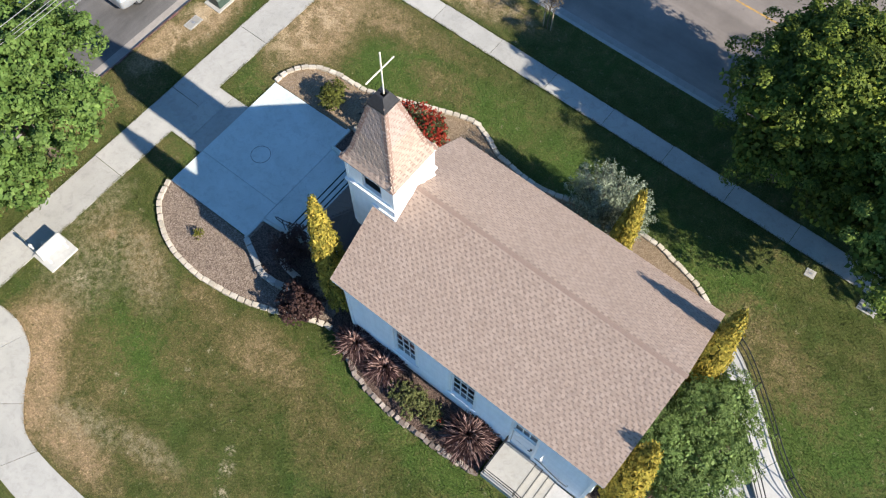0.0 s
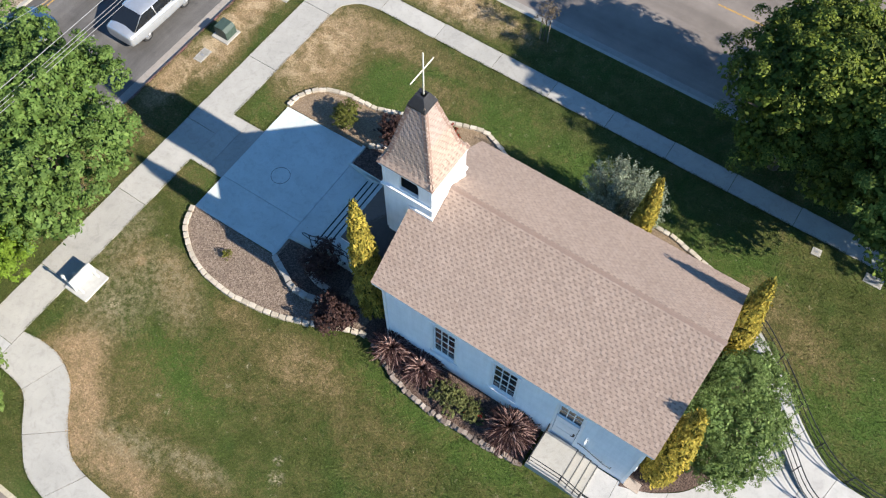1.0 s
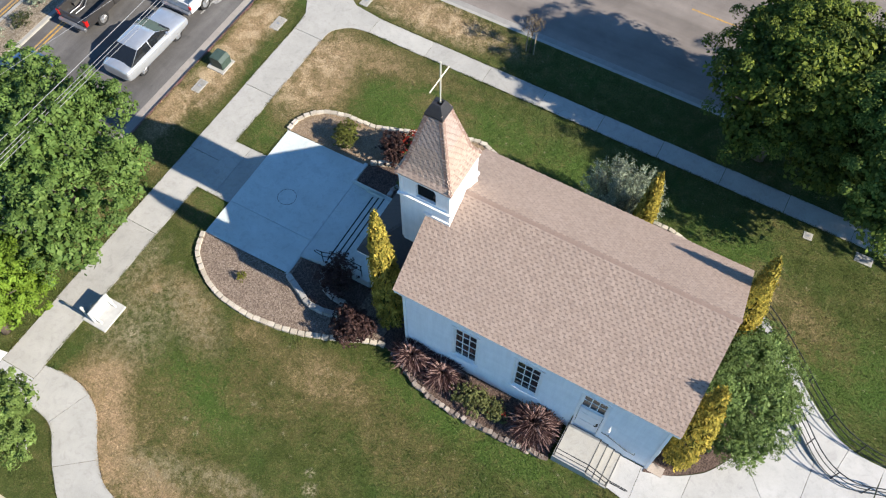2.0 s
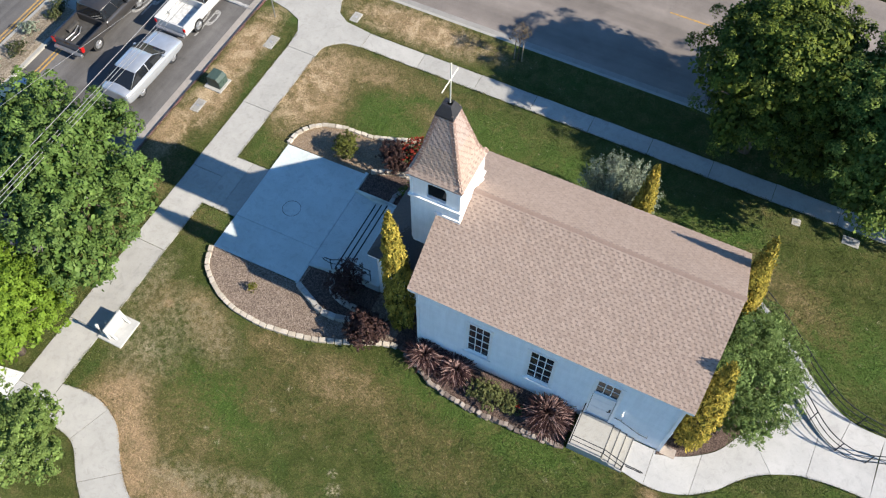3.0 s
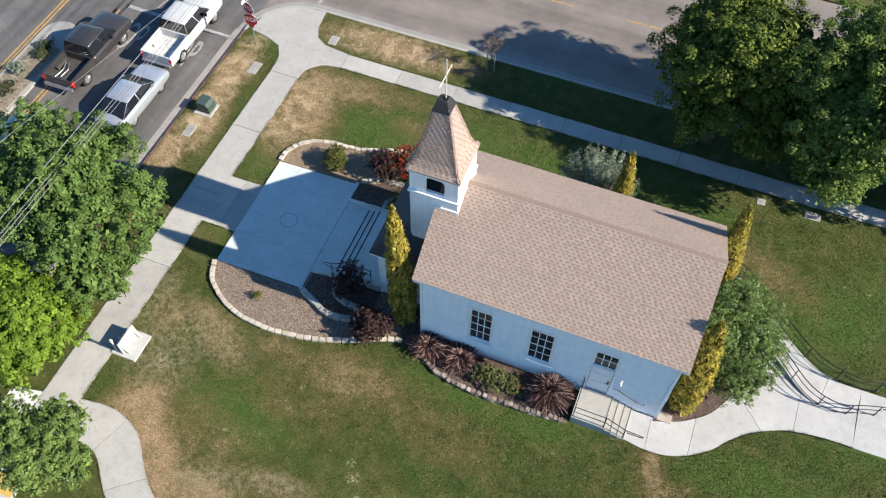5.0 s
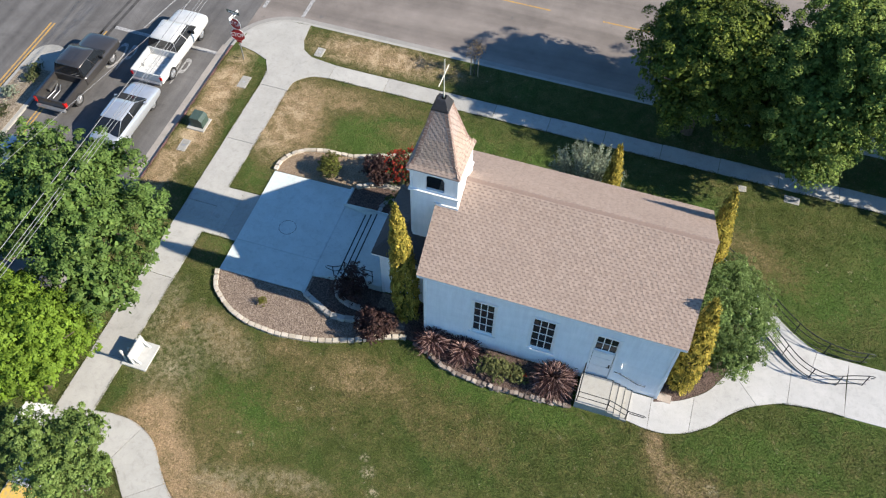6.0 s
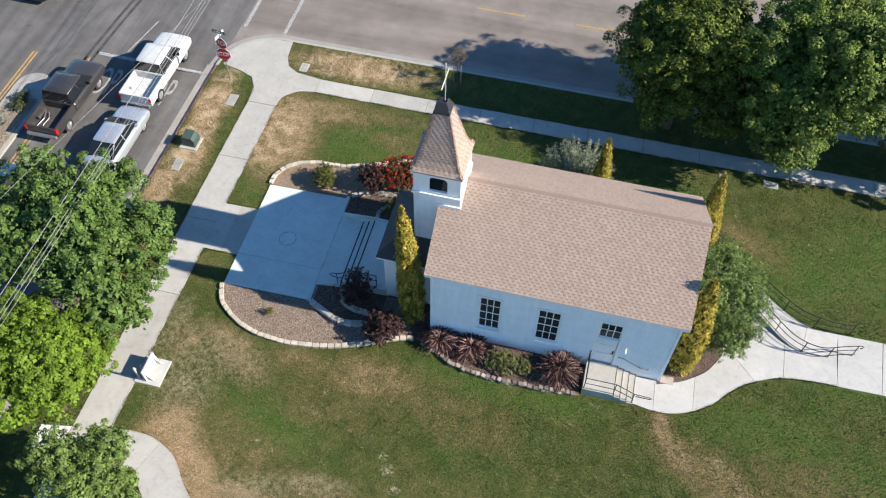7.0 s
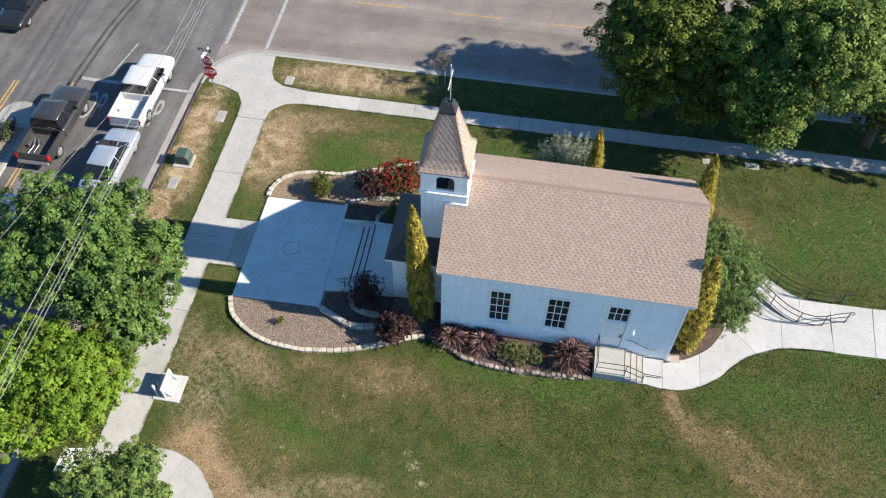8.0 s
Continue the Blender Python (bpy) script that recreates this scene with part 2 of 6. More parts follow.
SIDING = Mat("white_painted_boards", 0.55, spec=0.35)
a = SIDING.ramp(SIDING.noise(1.3, 5, 0.6, at=SIDING.stretch((0.4, 0.4, 1.6))), (0.3, (0.80, 0.81, 0.81)), (0.7, (0.88, 0.88, 0.88)))
a = SIDING.mix(0.35, a, SIDING.ramp(SIDING.noise(5, 6, 0.75, at=SIDING.stretch((1, 1, 0.15))), (0.3, 0.72), (0.6, 1.05)), "MULTIPLY")
SIDING.color(a).bump(SIDING.noise(35, 4, 0.6, at=SIDING.stretch((0.08, 0.08, 1))), 0.12, 0.006)
SIDING = SIDING.m
TRIM = plain("white_trim_paint", (0.82, 0.83, 0.83), 0.45, vary=0.05, scale=3)
STONEWHITE = plain("white_stone", (0.42, 0.415, 0.40), 0.7, vary=0.1, scale=5, bump=0.2)
DOORPAINT = plain("pale_door_paint", (0.76, 0.78, 0.80), 0.4, vary=0.05, scale=4)


def shingle(name, single, tint=(1, 1, 1)):
    m = Mat(name, 0.92, spec=0.2)
    r = m.single() if single else m.island()
    a = m.ramp(r, (0.0, (0.30, 0.226, 0.185)), (0.25, (0.325, 0.247, 0.202)), (0.6, (0.345, 0.263, 0.216)), (0.85, (0.37, 0.284, 0.234)), (1.0, (0.315, 0.242, 0.2)))
    a = m.mix(1.0, a, tint, "MULTIPLY")
    a = m.mix(0.5, a, m.ramp(m.noise(150, 2, 0.8), (0.3, 0.72), (0.7, 1.28)), "MULTIPLY")
    a = m.mix(0.3, a, m.ramp(m.noise(0.5, 5, 0.65), (0.3, 0.85), (0.7, 1.1)), "MULTIPLY")
    m.color(a).bump(m.noise(140, 3, 0.8), 0.5, 0.006)
    return m.m


SHINGLE, SHINGLES = shingle("asphalt_shingle", True), shingle("asphalt_shingles", False)
STEEPLESHINGLES = shingle("steeple_shingles", False, (0.9, 0.93, 1.0))
# Darker granules on some tabs; they paint in the shadow line under each course.
BAND = plain("dark_shingle_shadow_band", (0.225, 0.167, 0.136), 0.92, vary=0.15, scale=40)
HIPCAP = plain("dark_hip_shingle", (0.2, 0.132, 0.108), 0.92, vary=0.15, scale=30)
RIDGECAP = plain("ridge_cap_shingle", (0.27, 0.192, 0.156), 0.92, vary=0.12, scale=30)
CAPMETAL = plain("dark_roof_metal", (0.022, 0.022, 0.026), 0.6, 0.0, 0.25, 8)
CROSSPAINT = plain("cream_paint", (0.66, 0.62, 0.52), 0.5, vary=0.1)
GALV = plain("galvanised_steel", (0.42, 0.43, 0.44), 0.45, 0.8, 0.2, 14)
BLACKIRON = plain("black_painted_iron", (0.03, 0.032, 0.035), 0.45, 0.4, 0.25, 20)
SLATE = plain("dark_slate_shingle", (0.08, 0.073, 0.071), 0.9, vary=0.2, scale=30)
DARKROOM = plain("dark_interior", (0.05, 0.05, 0.05), 0.9)
BRONZE = plain("pale_bell_metal", (0.55, 0.53, 0.47), 0.35, 0.7, 0.2)

GLASS = Mat("window_glass", 0.05, spec=0.22)
GLASS.color(GLASS.ramp(GLASS.noise(1.4, 3, 0.6), (0.35, (0.012, 0.015, 0.018)), (0.7, (0.035, 0.04, 0.045))))
GLASS = GLASS.m
STRIPE = plain("black_grip_strip", (0.02, 0.022, 0.025), 0.8, vary=0.3)


def gravel(name, a, b, c, scale):
    m = Mat(name, 0.9, spec=0.25)
    v = m.voronoi(scale, out="Color")
    g = m.t.nodes.new("ShaderNodeRGBToBW")
    m.put(g.inputs[0], v)
    col = m.ramp(g.outputs[0], (0.15, a), (0.5, b), (0.85, c))
    col = m.mix(0.5, col, m.ramp(m.noise(1.4, 5, 0.65), (0.3, 0.7), (0.7, 1.2)), "MULTIPLY")
    m.color(col).bump(m.voronoi(scale), 0.9, 0.03)
    return m.m


GRAVEL = gravel("brown_gravel", (0.115, 0.085, 0.065), (0.19, 0.145, 0.112), (0.29, 0.232, 0.188), 19)
TANSOIL = gravel("tan_bed_soil", (0.17, 0.12, 0.075), (0.235, 0.17, 0.112), (0.31, 0.235, 0.16), 26)
MULCH = gravel("dark_mulch", (0.05, 0.034, 0.028), (0.10, 0.068, 0.055), (0.17, 0.12, 0.10), 24)
ROCKDIRT = gravel("median_soil", (0.17, 0.135, 0.095), (0.25, 0.205, 0.15), (0.34, 0.285, 0.22), 16)
PEBBLE = Mat("pebbles", 0.85, spec=0.25)
PEBBLE.color(PEBBLE.ramp(PEBBLE.island(), (0.0, (0.11, 0.08, 0.062)), (0.5, (0.19, 0.145, 0.115)), (1.0, (0.31, 0.25, 0.205))))
PEBBLE = PEBBLE.m


def blockstone(name, lo, hi):
    m = Mat(name, 0.9, spec=0.2)
    a = m.ramp(m.single(), (0.0, lo), (1.0, hi))
    a = m.mix(0.6, a, m.ramp(m.noise(14, 6, 0.7), (0.3, 0.66), (0.7, 1.2)), "MULTIPLY")
    m.color(a).bump(m.noise(30, 5, 0.75), 0.6, 0.02)
    return m.m


BLOCK = blockstone("cream_edging_stone", (0.40, 0.35, 0.28), (0.56, 0.50, 0.42))
BLOCKGREY = blockstone("grey_edging_stone", (0.30, 0.28, 0.26), (0.45, 0.43, 0.40))
BLOCKRED = blockstone("red_brown_edging_stone", (0.14, 0.11, 0.095), (0.42, 0.36, 0.31))


def foliage(name, lo, mid, hi, trans=0.22, rough=0.55, scale=0.8, vary=0.45):
    m = Mat(name, rough + 0.1, spec=0.18)
    calm = lambda c: tuple(vary * v + (1 - vary) * w for v, w in zip(c, mid))
    a = m.ramp(m.island(), (0.0, calm(lo)), (0.6, mid), (1.0, calm(hi)))
    a = m.mix(0.85, a, m.ramp(m.noise(scale, 4, 0.6), (0.34, 0.66), (0.68, 1.5)), "MULTIPLY")
    m.color(a).leafy(trans, m.mix(0.35, a, calm(hi)))
    return m.m


LEAF_BIG = foliage("broad_green_leaves", (0.026, 0.04, 0.006), (0.07, 0.1, 0.013), (0.22, 0.25, 0.036), 0.06, scale=0.7, vary=0.55)
LEAF_BRIGHT = foliage("fresh_green_leaves", (0.032, 0.054, 0.01), (0.092, 0.138, 0.023), (0.27, 0.33, 0.075), 0.06, scale=0.8, vary=0.55)
LEAF_MID = foliage("mid_green_leaves", (0.036, 0.07, 0.014), (0.08, 0.135, 0.03), (0.19, 0.26, 0.072), 0.12, scale=1.2)
LEAF_YOUNG = foliage("light_green_leaves", (0.068, 0.11, 0.025), (0.12, 0.178, 0.043), (0.215, 0.275, 0.085), 0.18, scale=1.2)
LEAF_LIME = foliage("lime_green_leaves", (0.068, 0.118, 0.013), (0.132, 0.21, 0.022), (0.22, 0.31, 0.04), 0.25)
LEAF_OLIVE = foliage("dark_olive_leaves", (0.045, 0.06, 0.025), (0.075, 0.09, 0.035), (0.13, 0.12, 0.05), 0.25)
LEAF_GOLD = foliage("golden_conifer_sprays", (0.125, 0.118, 0.02), (0.27, 0.222, 0.038), (0.5, 0.365, 0.068), 0.2, 0.7, 2.5, vary=0.8)
LEAF_CONIFER = foliage("green_conifer_sprays", (0.045, 0.056, 0.013), (0.09, 0.095, 0.02), (0.16, 0.15, 0.034), 0.15, 0.7, 2.0)
LEAF_SILVER = foliage("silver_green_leaves", (0.125, 0.155, 0.102), (0.215, 0.255, 0.182), (0.37, 0.41, 0.31), 0.2, scale=1.4, vary=0.9)
LEAF_SOFT = foliage("feathery_green_leaves", (0.064, 0.104, 0.028), (0.12, 0.178, 0.053), (0.225, 0.3, 0.105), 0.3, scale=1.4, vary=0.7)
LEAF_PURPLE = foliage("dark_purple_leaves", (0.026, 0.014, 0.014), (0.06, 0.033, 0.03), (0.13, 0.075, 0.06), 0.2)
LEAF_DRY = foliage("dry_brown_leaves", (0.06, 0.045, 0.03), (0.11, 0.085, 0.055), (0.19, 0.15, 0.10), 0.1)
LEAF_RED = foliage("red_flowers", (0.14, 0.012, 0.008), (0.23, 0.024, 0.014), (0.42, 0.08, 0.04), 0.15)
LEAF_FRESH = foliage("pale_green_leaves", (0.065, 0.075, 0.024), (0.115, 0.128, 0.045), (0.24, 0.235, 0.10), 0.15, scale=2.5)
LEAF_ROUND = foliage("dark_olive_green_leaves", (0.045, 0.055, 0.012), (0.085, 0.095, 0.02), (0.18, 0.175, 0.04), 0.15, scale=2.5)
LEAF_YG = foliage("yellow_green_leaves", (0.07, 0.08, 0.014), (0.135, 0.135, 0.022), (0.24, 0.21, 0.04), 0.25)
BLADE_PURPLE = foliage("purple_grass_blades", (0.026, 0.012, 0.014), (0.065, 0.034, 0.032), (0.38, 0.25, 0.22), 0.12, vary=1.0)
BARK = Mat("bark", 0.95, spec=0.15)
BARK.color(BARK.ramp(BARK.noise(6, 6, 0.7, at=BARK.stretch((1, 1, 0.2))), (0.3, (0.06, 0.045, 0.033)), (0.7, (0.17, 0.135, 0.105)))).bump(BARK.noise(14, 5, 0.7, at=BARK.stretch((1, 1, 0.2))), 0.8, 0.03)
BARK = BARK.m
WOOD = plain("weathered_stake_wood", (0.32, 0.25, 0.18), 0.85, vary=0.25)


def carpaint(name, c, metal=0.3, rough=0.28):
    m = Mat(name, rough, metal, 0.5)
    m.b.inputs["Coat Weight"].default_value = 0.7
    m.b.inputs["Coat Roughness"].default_value = 0.08
    m.color(m.mix(0.35, c, m.ramp(m.noise(2.5, 5, 0.6, at=m.obj), (0.3, 0.7), (0.7, 1.15)), "MULTIPLY"))
    return m.m


PAINT_DARK = carpaint("dark_grey_car_paint", (0.055, 0.051, 0.05))
PAINT_BLACK = carpaint("black_car_paint", (0.02, 0.02, 0.024))
PAINT_SILVER = carpaint("silver_car_paint", (0.55, 0.57, 0.60), 0.6)
PAINT_WHITE = carpaint("white_car_paint", (0.52, 0.52, 0.51), 0.0)
PAINT_BLUE = carpaint("dark_blue_car_paint", (0.035, 0.075, 0.15), 0.3)
CARGLASS = plain("car_glass", (0.012, 0.014, 0.017), 0.05, vary=0.2, spec=0.7)
TYRE = plain("tyre_rubber", (0.02, 0.02, 0.021), 0.85, vary=0.2)
RIM = plain("alloy_rim", (0.5, 0.5, 0.51), 0.3, 0.8)
TAIL = plain("red_tail_lamp", (0.45, 0.012, 0.012), 0.2, vary=0.1)
HEADL = plain("clear_lamp", (0.7, 0.72, 0.74), 0.1, 0.2)
BEDLINER = plain("truck_bed_liner", (0.05, 0.048, 0.046), 0.8, vary=0.35, scale=5)
SIGNRED = plain("sign_red", (0.33, 0.012, 0.018), 0.45, vary=0.08)
SIGNWHITE = plain("sign_white", (0.8, 0.8, 0.78), 0.45, vary=0.05)
BOXGREEN = plain("utility_green_paint", (0.045, 0.07, 0.058), 0.5, vary=0.2, scale=5)
CABLE = plain("grey_cable", (0.2, 0.2, 0.205), 0.6, vary=0.2)

# ---- tools for shapes ----


def thing(name, at=(0, 0, 0), label="", category="", group="", kind="", turn=0.0):
    ob = new(name)
    ob.empty_display_size = 0.2
    ob.matrix_world = pose(*at, 0, 0, turn)
    return tagged(ob, label, category, group, kind)


def attach(ob, parent):
    if parent is not None:
        ob.parent = parent


class Build:
    """Collects corners and faces of one mesh."""

    def __init__(self):
        self.v, self.f = [], []

    def add(self, verts, faces):
        k = len(self.v)
        self.v += [tuple(p) for p in verts]
        self.f += [tuple(i + k for i in f) for f in faces]
        return self

    def box(self, x0, y0, z0, x1, y1, z1):
        v = [(x, y, z) for z in (z0, z1) for y in (y0, y1) for x in (x0, x1)]
        return self.add(v, [(0, 2, 3, 1), (4, 5, 7, 6), (0, 1, 5, 4), (1, 3, 7, 5), (3, 2, 6, 7), (2, 0, 4, 6)])

    def prism(self, poly, z0, z1):
        if sum(a[0] * b[1] - b[0] * a[1] for a, b in zip(poly, poly[1:] + poly[:1])) < 0:
            poly = poly[::-1]
        n = len(poly)
        lo = [z0(*p) if callable(z0) else z0 for p in poly]
        hi = [z1(*p) if callable(z1) else z1 for p in poly]
        v = [(*p, z) for p, z in zip(poly, lo)] + [(*p, z) for p, z in zip(poly, hi)]
        return self.add(v, [tuple(range(n - 1, -1, -1)), tuple(range(n, 2 * n))] + [(i, (i + 1) % n, n + (i + 1) % n, n + i) for i in range(n)])

    def loft(self, rings, cap=True):
        n = len(rings[0])
        v = [p for r in rings for p in r]
        f = [(i * n + j, i * n + (j + 1) % n, (i + 1) * n + (j + 1) % n, (i + 1) * n + j) for i in range(len(rings) - 1) for j in range(n)]
        if cap:
            f += [tuple(range(n - 1, -1, -1)), tuple((len(rings) - 1) * n + j for j in range(n))]
        return self.add(v, f)

    def tube(self, pts, r, n=8):
        pts = [Vector(p) for p in pts]
        rr = r if isinstance(r, (list, tuple)) else [r] * len(pts)
        rings = []
        for i, p in enumerate(pts):
            d = (pts[min(i + 1, len(pts) - 1)] - pts[max(i - 1, 0)]).normalized()
            a = d.cross(Vector((0, 0, 1)) if abs(d.z) < 0.95 else Vector((1, 0, 0))).normalized()
            b = d.cross(a)
            rings.append([p + rr[i] * (math.cos(t) * a + math.sin(t) * b) for t in [2 * math.pi * k / n for k in range(n)]])
        return self.loft(rings)

    def cyl(self, x, y, z0, z1, r, n=16, r2=None):
        return self.tube([(x, y, z0), (x, y, z1)], [r, r if r2 is None else r2], n)

    def mesh(self, name, bevel=0.0, smooth=False):
        me = bpy.data.meshes.new(name)
        me.from_pydata(self.v, [], self.f)
        if bevel:
            bm = bmesh.new()
            bm.from_mesh(me)
            bmesh.ops.bevel(bm, geom=bm.edges[:], offset=bevel, segments=2, affect="EDGES", clamp_overlap=True)
            bm.to_mesh(me)
            bm.free()
        if smooth:
            me.shade_smooth()
        return me

    def ob(self, name, mat, parent=None, label="", bevel=0.0, smooth=False, category="", kind="", group="", fix=False):
        me = self.mesh(name, bevel, smooth)
        if fix:
            bm = bmesh.new()
            bm.from_mesh(me)
            bmesh.ops.recalc_face_normals(bm, faces=bm.faces[:])
            bm.to_mesh(me)
            bm.free()
        me.materials.append(mat)
        o = new(name, me)
        attach(o, parent)
        return tagged(o, label, category, group, kind)


def fast(name, v, quads, mat, parent=None, label="", kind="", category="", group=""):
    """A big mesh from arrays: v (n, 3) and quads (m, 4)."""
    me = bpy.data.meshes.new(name)
    me.vertices.add(len(v))
    me.vertices.foreach_set("co", np.asarray(v, np.float32).ravel())
    q = np.asarray(quads, np.int32)
    k = q.shape[1]
    me.loops.add(q.size)
    me.loops.foreach_set("vertex_index", q.ravel())
    me.polygons.add(len(q))
    me.polygons.foreach_set("loop_start", np.arange(0, q.size, k, dtype=np.int32))
    me.update(calc_edges=True)
    me.materials.append(mat)
    o = new(name, me)
    attach(o, parent)
    return tagged(o, label, category, "", kind)


def leaves(c, out, size, rng, aspect=0.5, spread=0.5, fold=0.12):
    """One folded leaf of four corners at each centre, facing roughly outwards."""
    n = len(c)
    nrm = out + rng.normal(0, spread, (n, 3))
    nrm /= np.linalg.norm(nrm, axis=1, keepdims=True) + 1e-9
    t = rng.normal(0, 1, (n, 3))
    t -= nrm * np.sum(t * nrm, 1, keepdims=True)
    t /= np.linalg.norm(t, axis=1, keepdims=True) + 1e-9
    b = np.cross(nrm, t)
    s = (size * rng.uniform(0.65, 1.35, n))[:, None]
    v = np.stack([c - t * s * 0.5, c + b * s * aspect * 0.5 + nrm * s * fold, c + t * s * 0.5, c - b * s * aspect * 0.5 + nrm * s * fold], 1).reshape(-1, 3)
    return v, np.arange(4 * n).reshape(-1, 4)


def crown_points(lobes, clumps, per, clump_r, rng, gap=0.35, low=-0.55):
    """Leaf places: each lobe carries many bosses, each boss a shell of leaves, with dark gaps between."""
    lobes = [(np.array(p, float), np.array(r, float)) for p, r in lobes]
    w = np.array([r[0] * r[1] + r[1] * r[2] + r[0] * r[2] for _, r in lobes])
    pick = rng.choice(len(lobes), clumps, p=w / w.sum())
    d = rng.normal(0, 1, (clumps, 3))
    d /= np.linalg.norm(d, axis=1, keepdims=True)
    d[:, 2] = np.where(d[:, 2] < low, -d[:, 2], d[:, 2])
    C = np.array([lobes[k][0] for k in pick])
    R = np.array([lobes[k][1] for k in pick])
    far_ = rng.uniform(0.8, 1.08, (clumps, 1))
    deep = rng.random((clumps, 1)) < gap
    p = C + d * R * np.where(deep, far_ * 0.62, far_)
    o = d / R
    o /= np.linalg.norm(o, axis=1, keepdims=True)
    cr = clump_r * rng.uniform(0.55, 1.45, (clumps, 1, 1))
    e = rng.normal(0, 1, (clumps, per, 3)) + o[:, None, :] * 0.7 + np.array([0, 0, 0.35])
    e /= np.linalg.norm(e, axis=2, keepdims=True)
    q = p[:, None, :] + e * cr * rng.uniform(0.55, 1.05, (clumps, per, 1)) * np.array([1, 1, 0.8])
    return q.reshape(-1, 3), (e * 0.9 + np.array([0, 0, 0.35])).reshape(-1, 3)


def trunk(name, base, top, r, limbs, parent, rng, mat=None):
    b = Build()
    base, top = Vector(base), Vector(top)
    mids = [base.lerp(top, k / 5) + Vector((rng.normal(0, r * 0.25), rng.normal(0, r * 0.25), 0)) for k in range(6)]
    b.tube(mids, [r * (1.25, 1.0, 0.92, 0.85, 0.75, 0.6)[k] for k in range(6)], 10)
    for tip, k in limbs:
        s = mids[k]
        tip = Vector(tip)
        m = s.lerp(tip, 0.5) + Vector((0, 0, 0.12 * (tip - s).length))
        b.tube([s, s.lerp(m, 0.5), m, m.lerp(tip, 0.5), tip], [r * 0.55, r * 0.46, r * 0.36, r * 0.24, r * 0.1], 7)
    return b.ob(name, mat or BARK, parent, smooth=True)


def sprays(lobes, clumps, per, clump_r, rng, apart=0.64, shoots=0.12):
    """Leaf places: leafy domes at the branch tips, kept apart so that dark gaps stay between them, some on longer shoots."""
    P, R = np.array([p for p, _ in lobes], float), np.array([r for _, r in lobes], float)
    w = R[:, 0] * R[:, 1] + R[:, 1] * R[:, 2] + R[:, 0] * R[:, 2]
    n = clumps * 5
    k = rng.choice(len(lobes), n, p=w / w.sum())
    d = rng.normal(0, 1, (n, 3))
    d /= np.linalg.norm(d, axis=1, keepdims=True)
    d[:, 2] = np.where(d[:, 2] < -0.5, -d[:, 2], d[:, 2])
    c = P[k] + d * R[k] * rng.uniform(0.86, 1.05, (n, 1))
    o = d / R[k]
    o /= np.linalg.norm(o, axis=1, keepdims=True)
    far_ = rng.random((n, 1)) < shoots
    c = c + far_ * (o * 0.5 + np.array([0, 0, 0.5])) * clump_r * rng.uniform(0.6, 1.7, (n, 1))
    cr = clump_r * rng.uniform(0.6, 1.35, n)
    keep = np.zeros(n, bool)
    for i in range(n):
        q = (c[i] - P) / R
        if (np.sum(q * q, 1) < 0.55).any():
            continue
        near_ = np.linalg.norm(c[keep] - c[i], axis=1)
        if len(near_) and (near_ < apart * (cr[keep] + cr[i])).any():
            continue
        keep[i] = True
        if keep.sum() >= clumps:
            break
    c, o, cr = c[keep], o[keep], cr[keep]
    m = len(c)
    e = rng.normal(0, 0.75, (m, per, 3)) + o[:, None, :] * 0.75 + np.array([0, 0, 0.55])
    e /= np.linalg.norm(e, axis=2, keepdims=True)
    q = c[:, None, :] + e * cr[:, None, None] * rng.uniform(0.35, 1.0, (m, per, 1)) ** 0.6 * np.array([1, 1, 0.85])
    return q.reshape(-1, 3), (e * 0.8 + np.array([0, 0, 0.4])).reshape(-1, 3)


def tree(label, base, lobes, leaf, clumps, per, size, clump_r, seed, r=0.18, fork=0.42, group="street trees", category="tree", aspect=0.5, spread=0.4, fill=1.0, apart=0.64, shoots=0.12):
    rng = np.random.default_rng(seed)
    t = thing("tree", base, label, category, group)
    b = Vector(base)
    rel = [((p[0] - b.x, p[1] - b.y, p[2] - b.z), q) for p, q in lobes]
    top = max(p[2] for p, _ in rel)
    c = np.mean([p for p, _ in rel], 0)
    limbs = []
    for p, q in rel:
        limbs.append((p, 3))
        for _ in range(2):
            limbs.append(((p[0] + rng.normal(0, q[0] * 0.45), p[1] + rng.normal(0, q[1] * 0.45), p[2] + q[2] * 0.35), int(rng.integers(2, 6))))
    trunk("trunk", (0, 0, 0), (c[0] * 0.6, c[1] * 0.6, top * (fork + 0.25)), r, limbs, t, rng)
    boughs = []
    for p, q in rel:
        boughs.append((p, tuple(0.62 * x for x in q)))
        for _ in range(10):
            d = rng.normal(0, 1, 3)
            d /= np.linalg.norm(d)
            d[2] = abs(d[2]) * 0.9 - 0.25
            f = rng.uniform(0.26, 0.44)
            boughs.append((tuple(np.array(p) + d * np.array(q) * rng.uniform(0.74, 0.98)), (q[0] * f, q[1] * f, q[2] * f)))
    pts, out = sprays(boughs, clumps, per, clump_r, rng, apart, shoots)
    v, q = leaves(pts, out, size, rng, aspect, spread)
    core, oc = crown_points([(p, tuple(0.72 * x for x in q_)) for p, q_ in rel], int(clumps * fill * 0.3), per // 2, clump_r * 1.5, rng)
    v2, q2 = leaves(core, oc, size * 1.7, rng, 0.7, 0.6)
    fast("crown", np.concatenate([v, v2]), np.concatenate([q, q2 + len(v)]), leaf, t, kind="stuff")
    return t


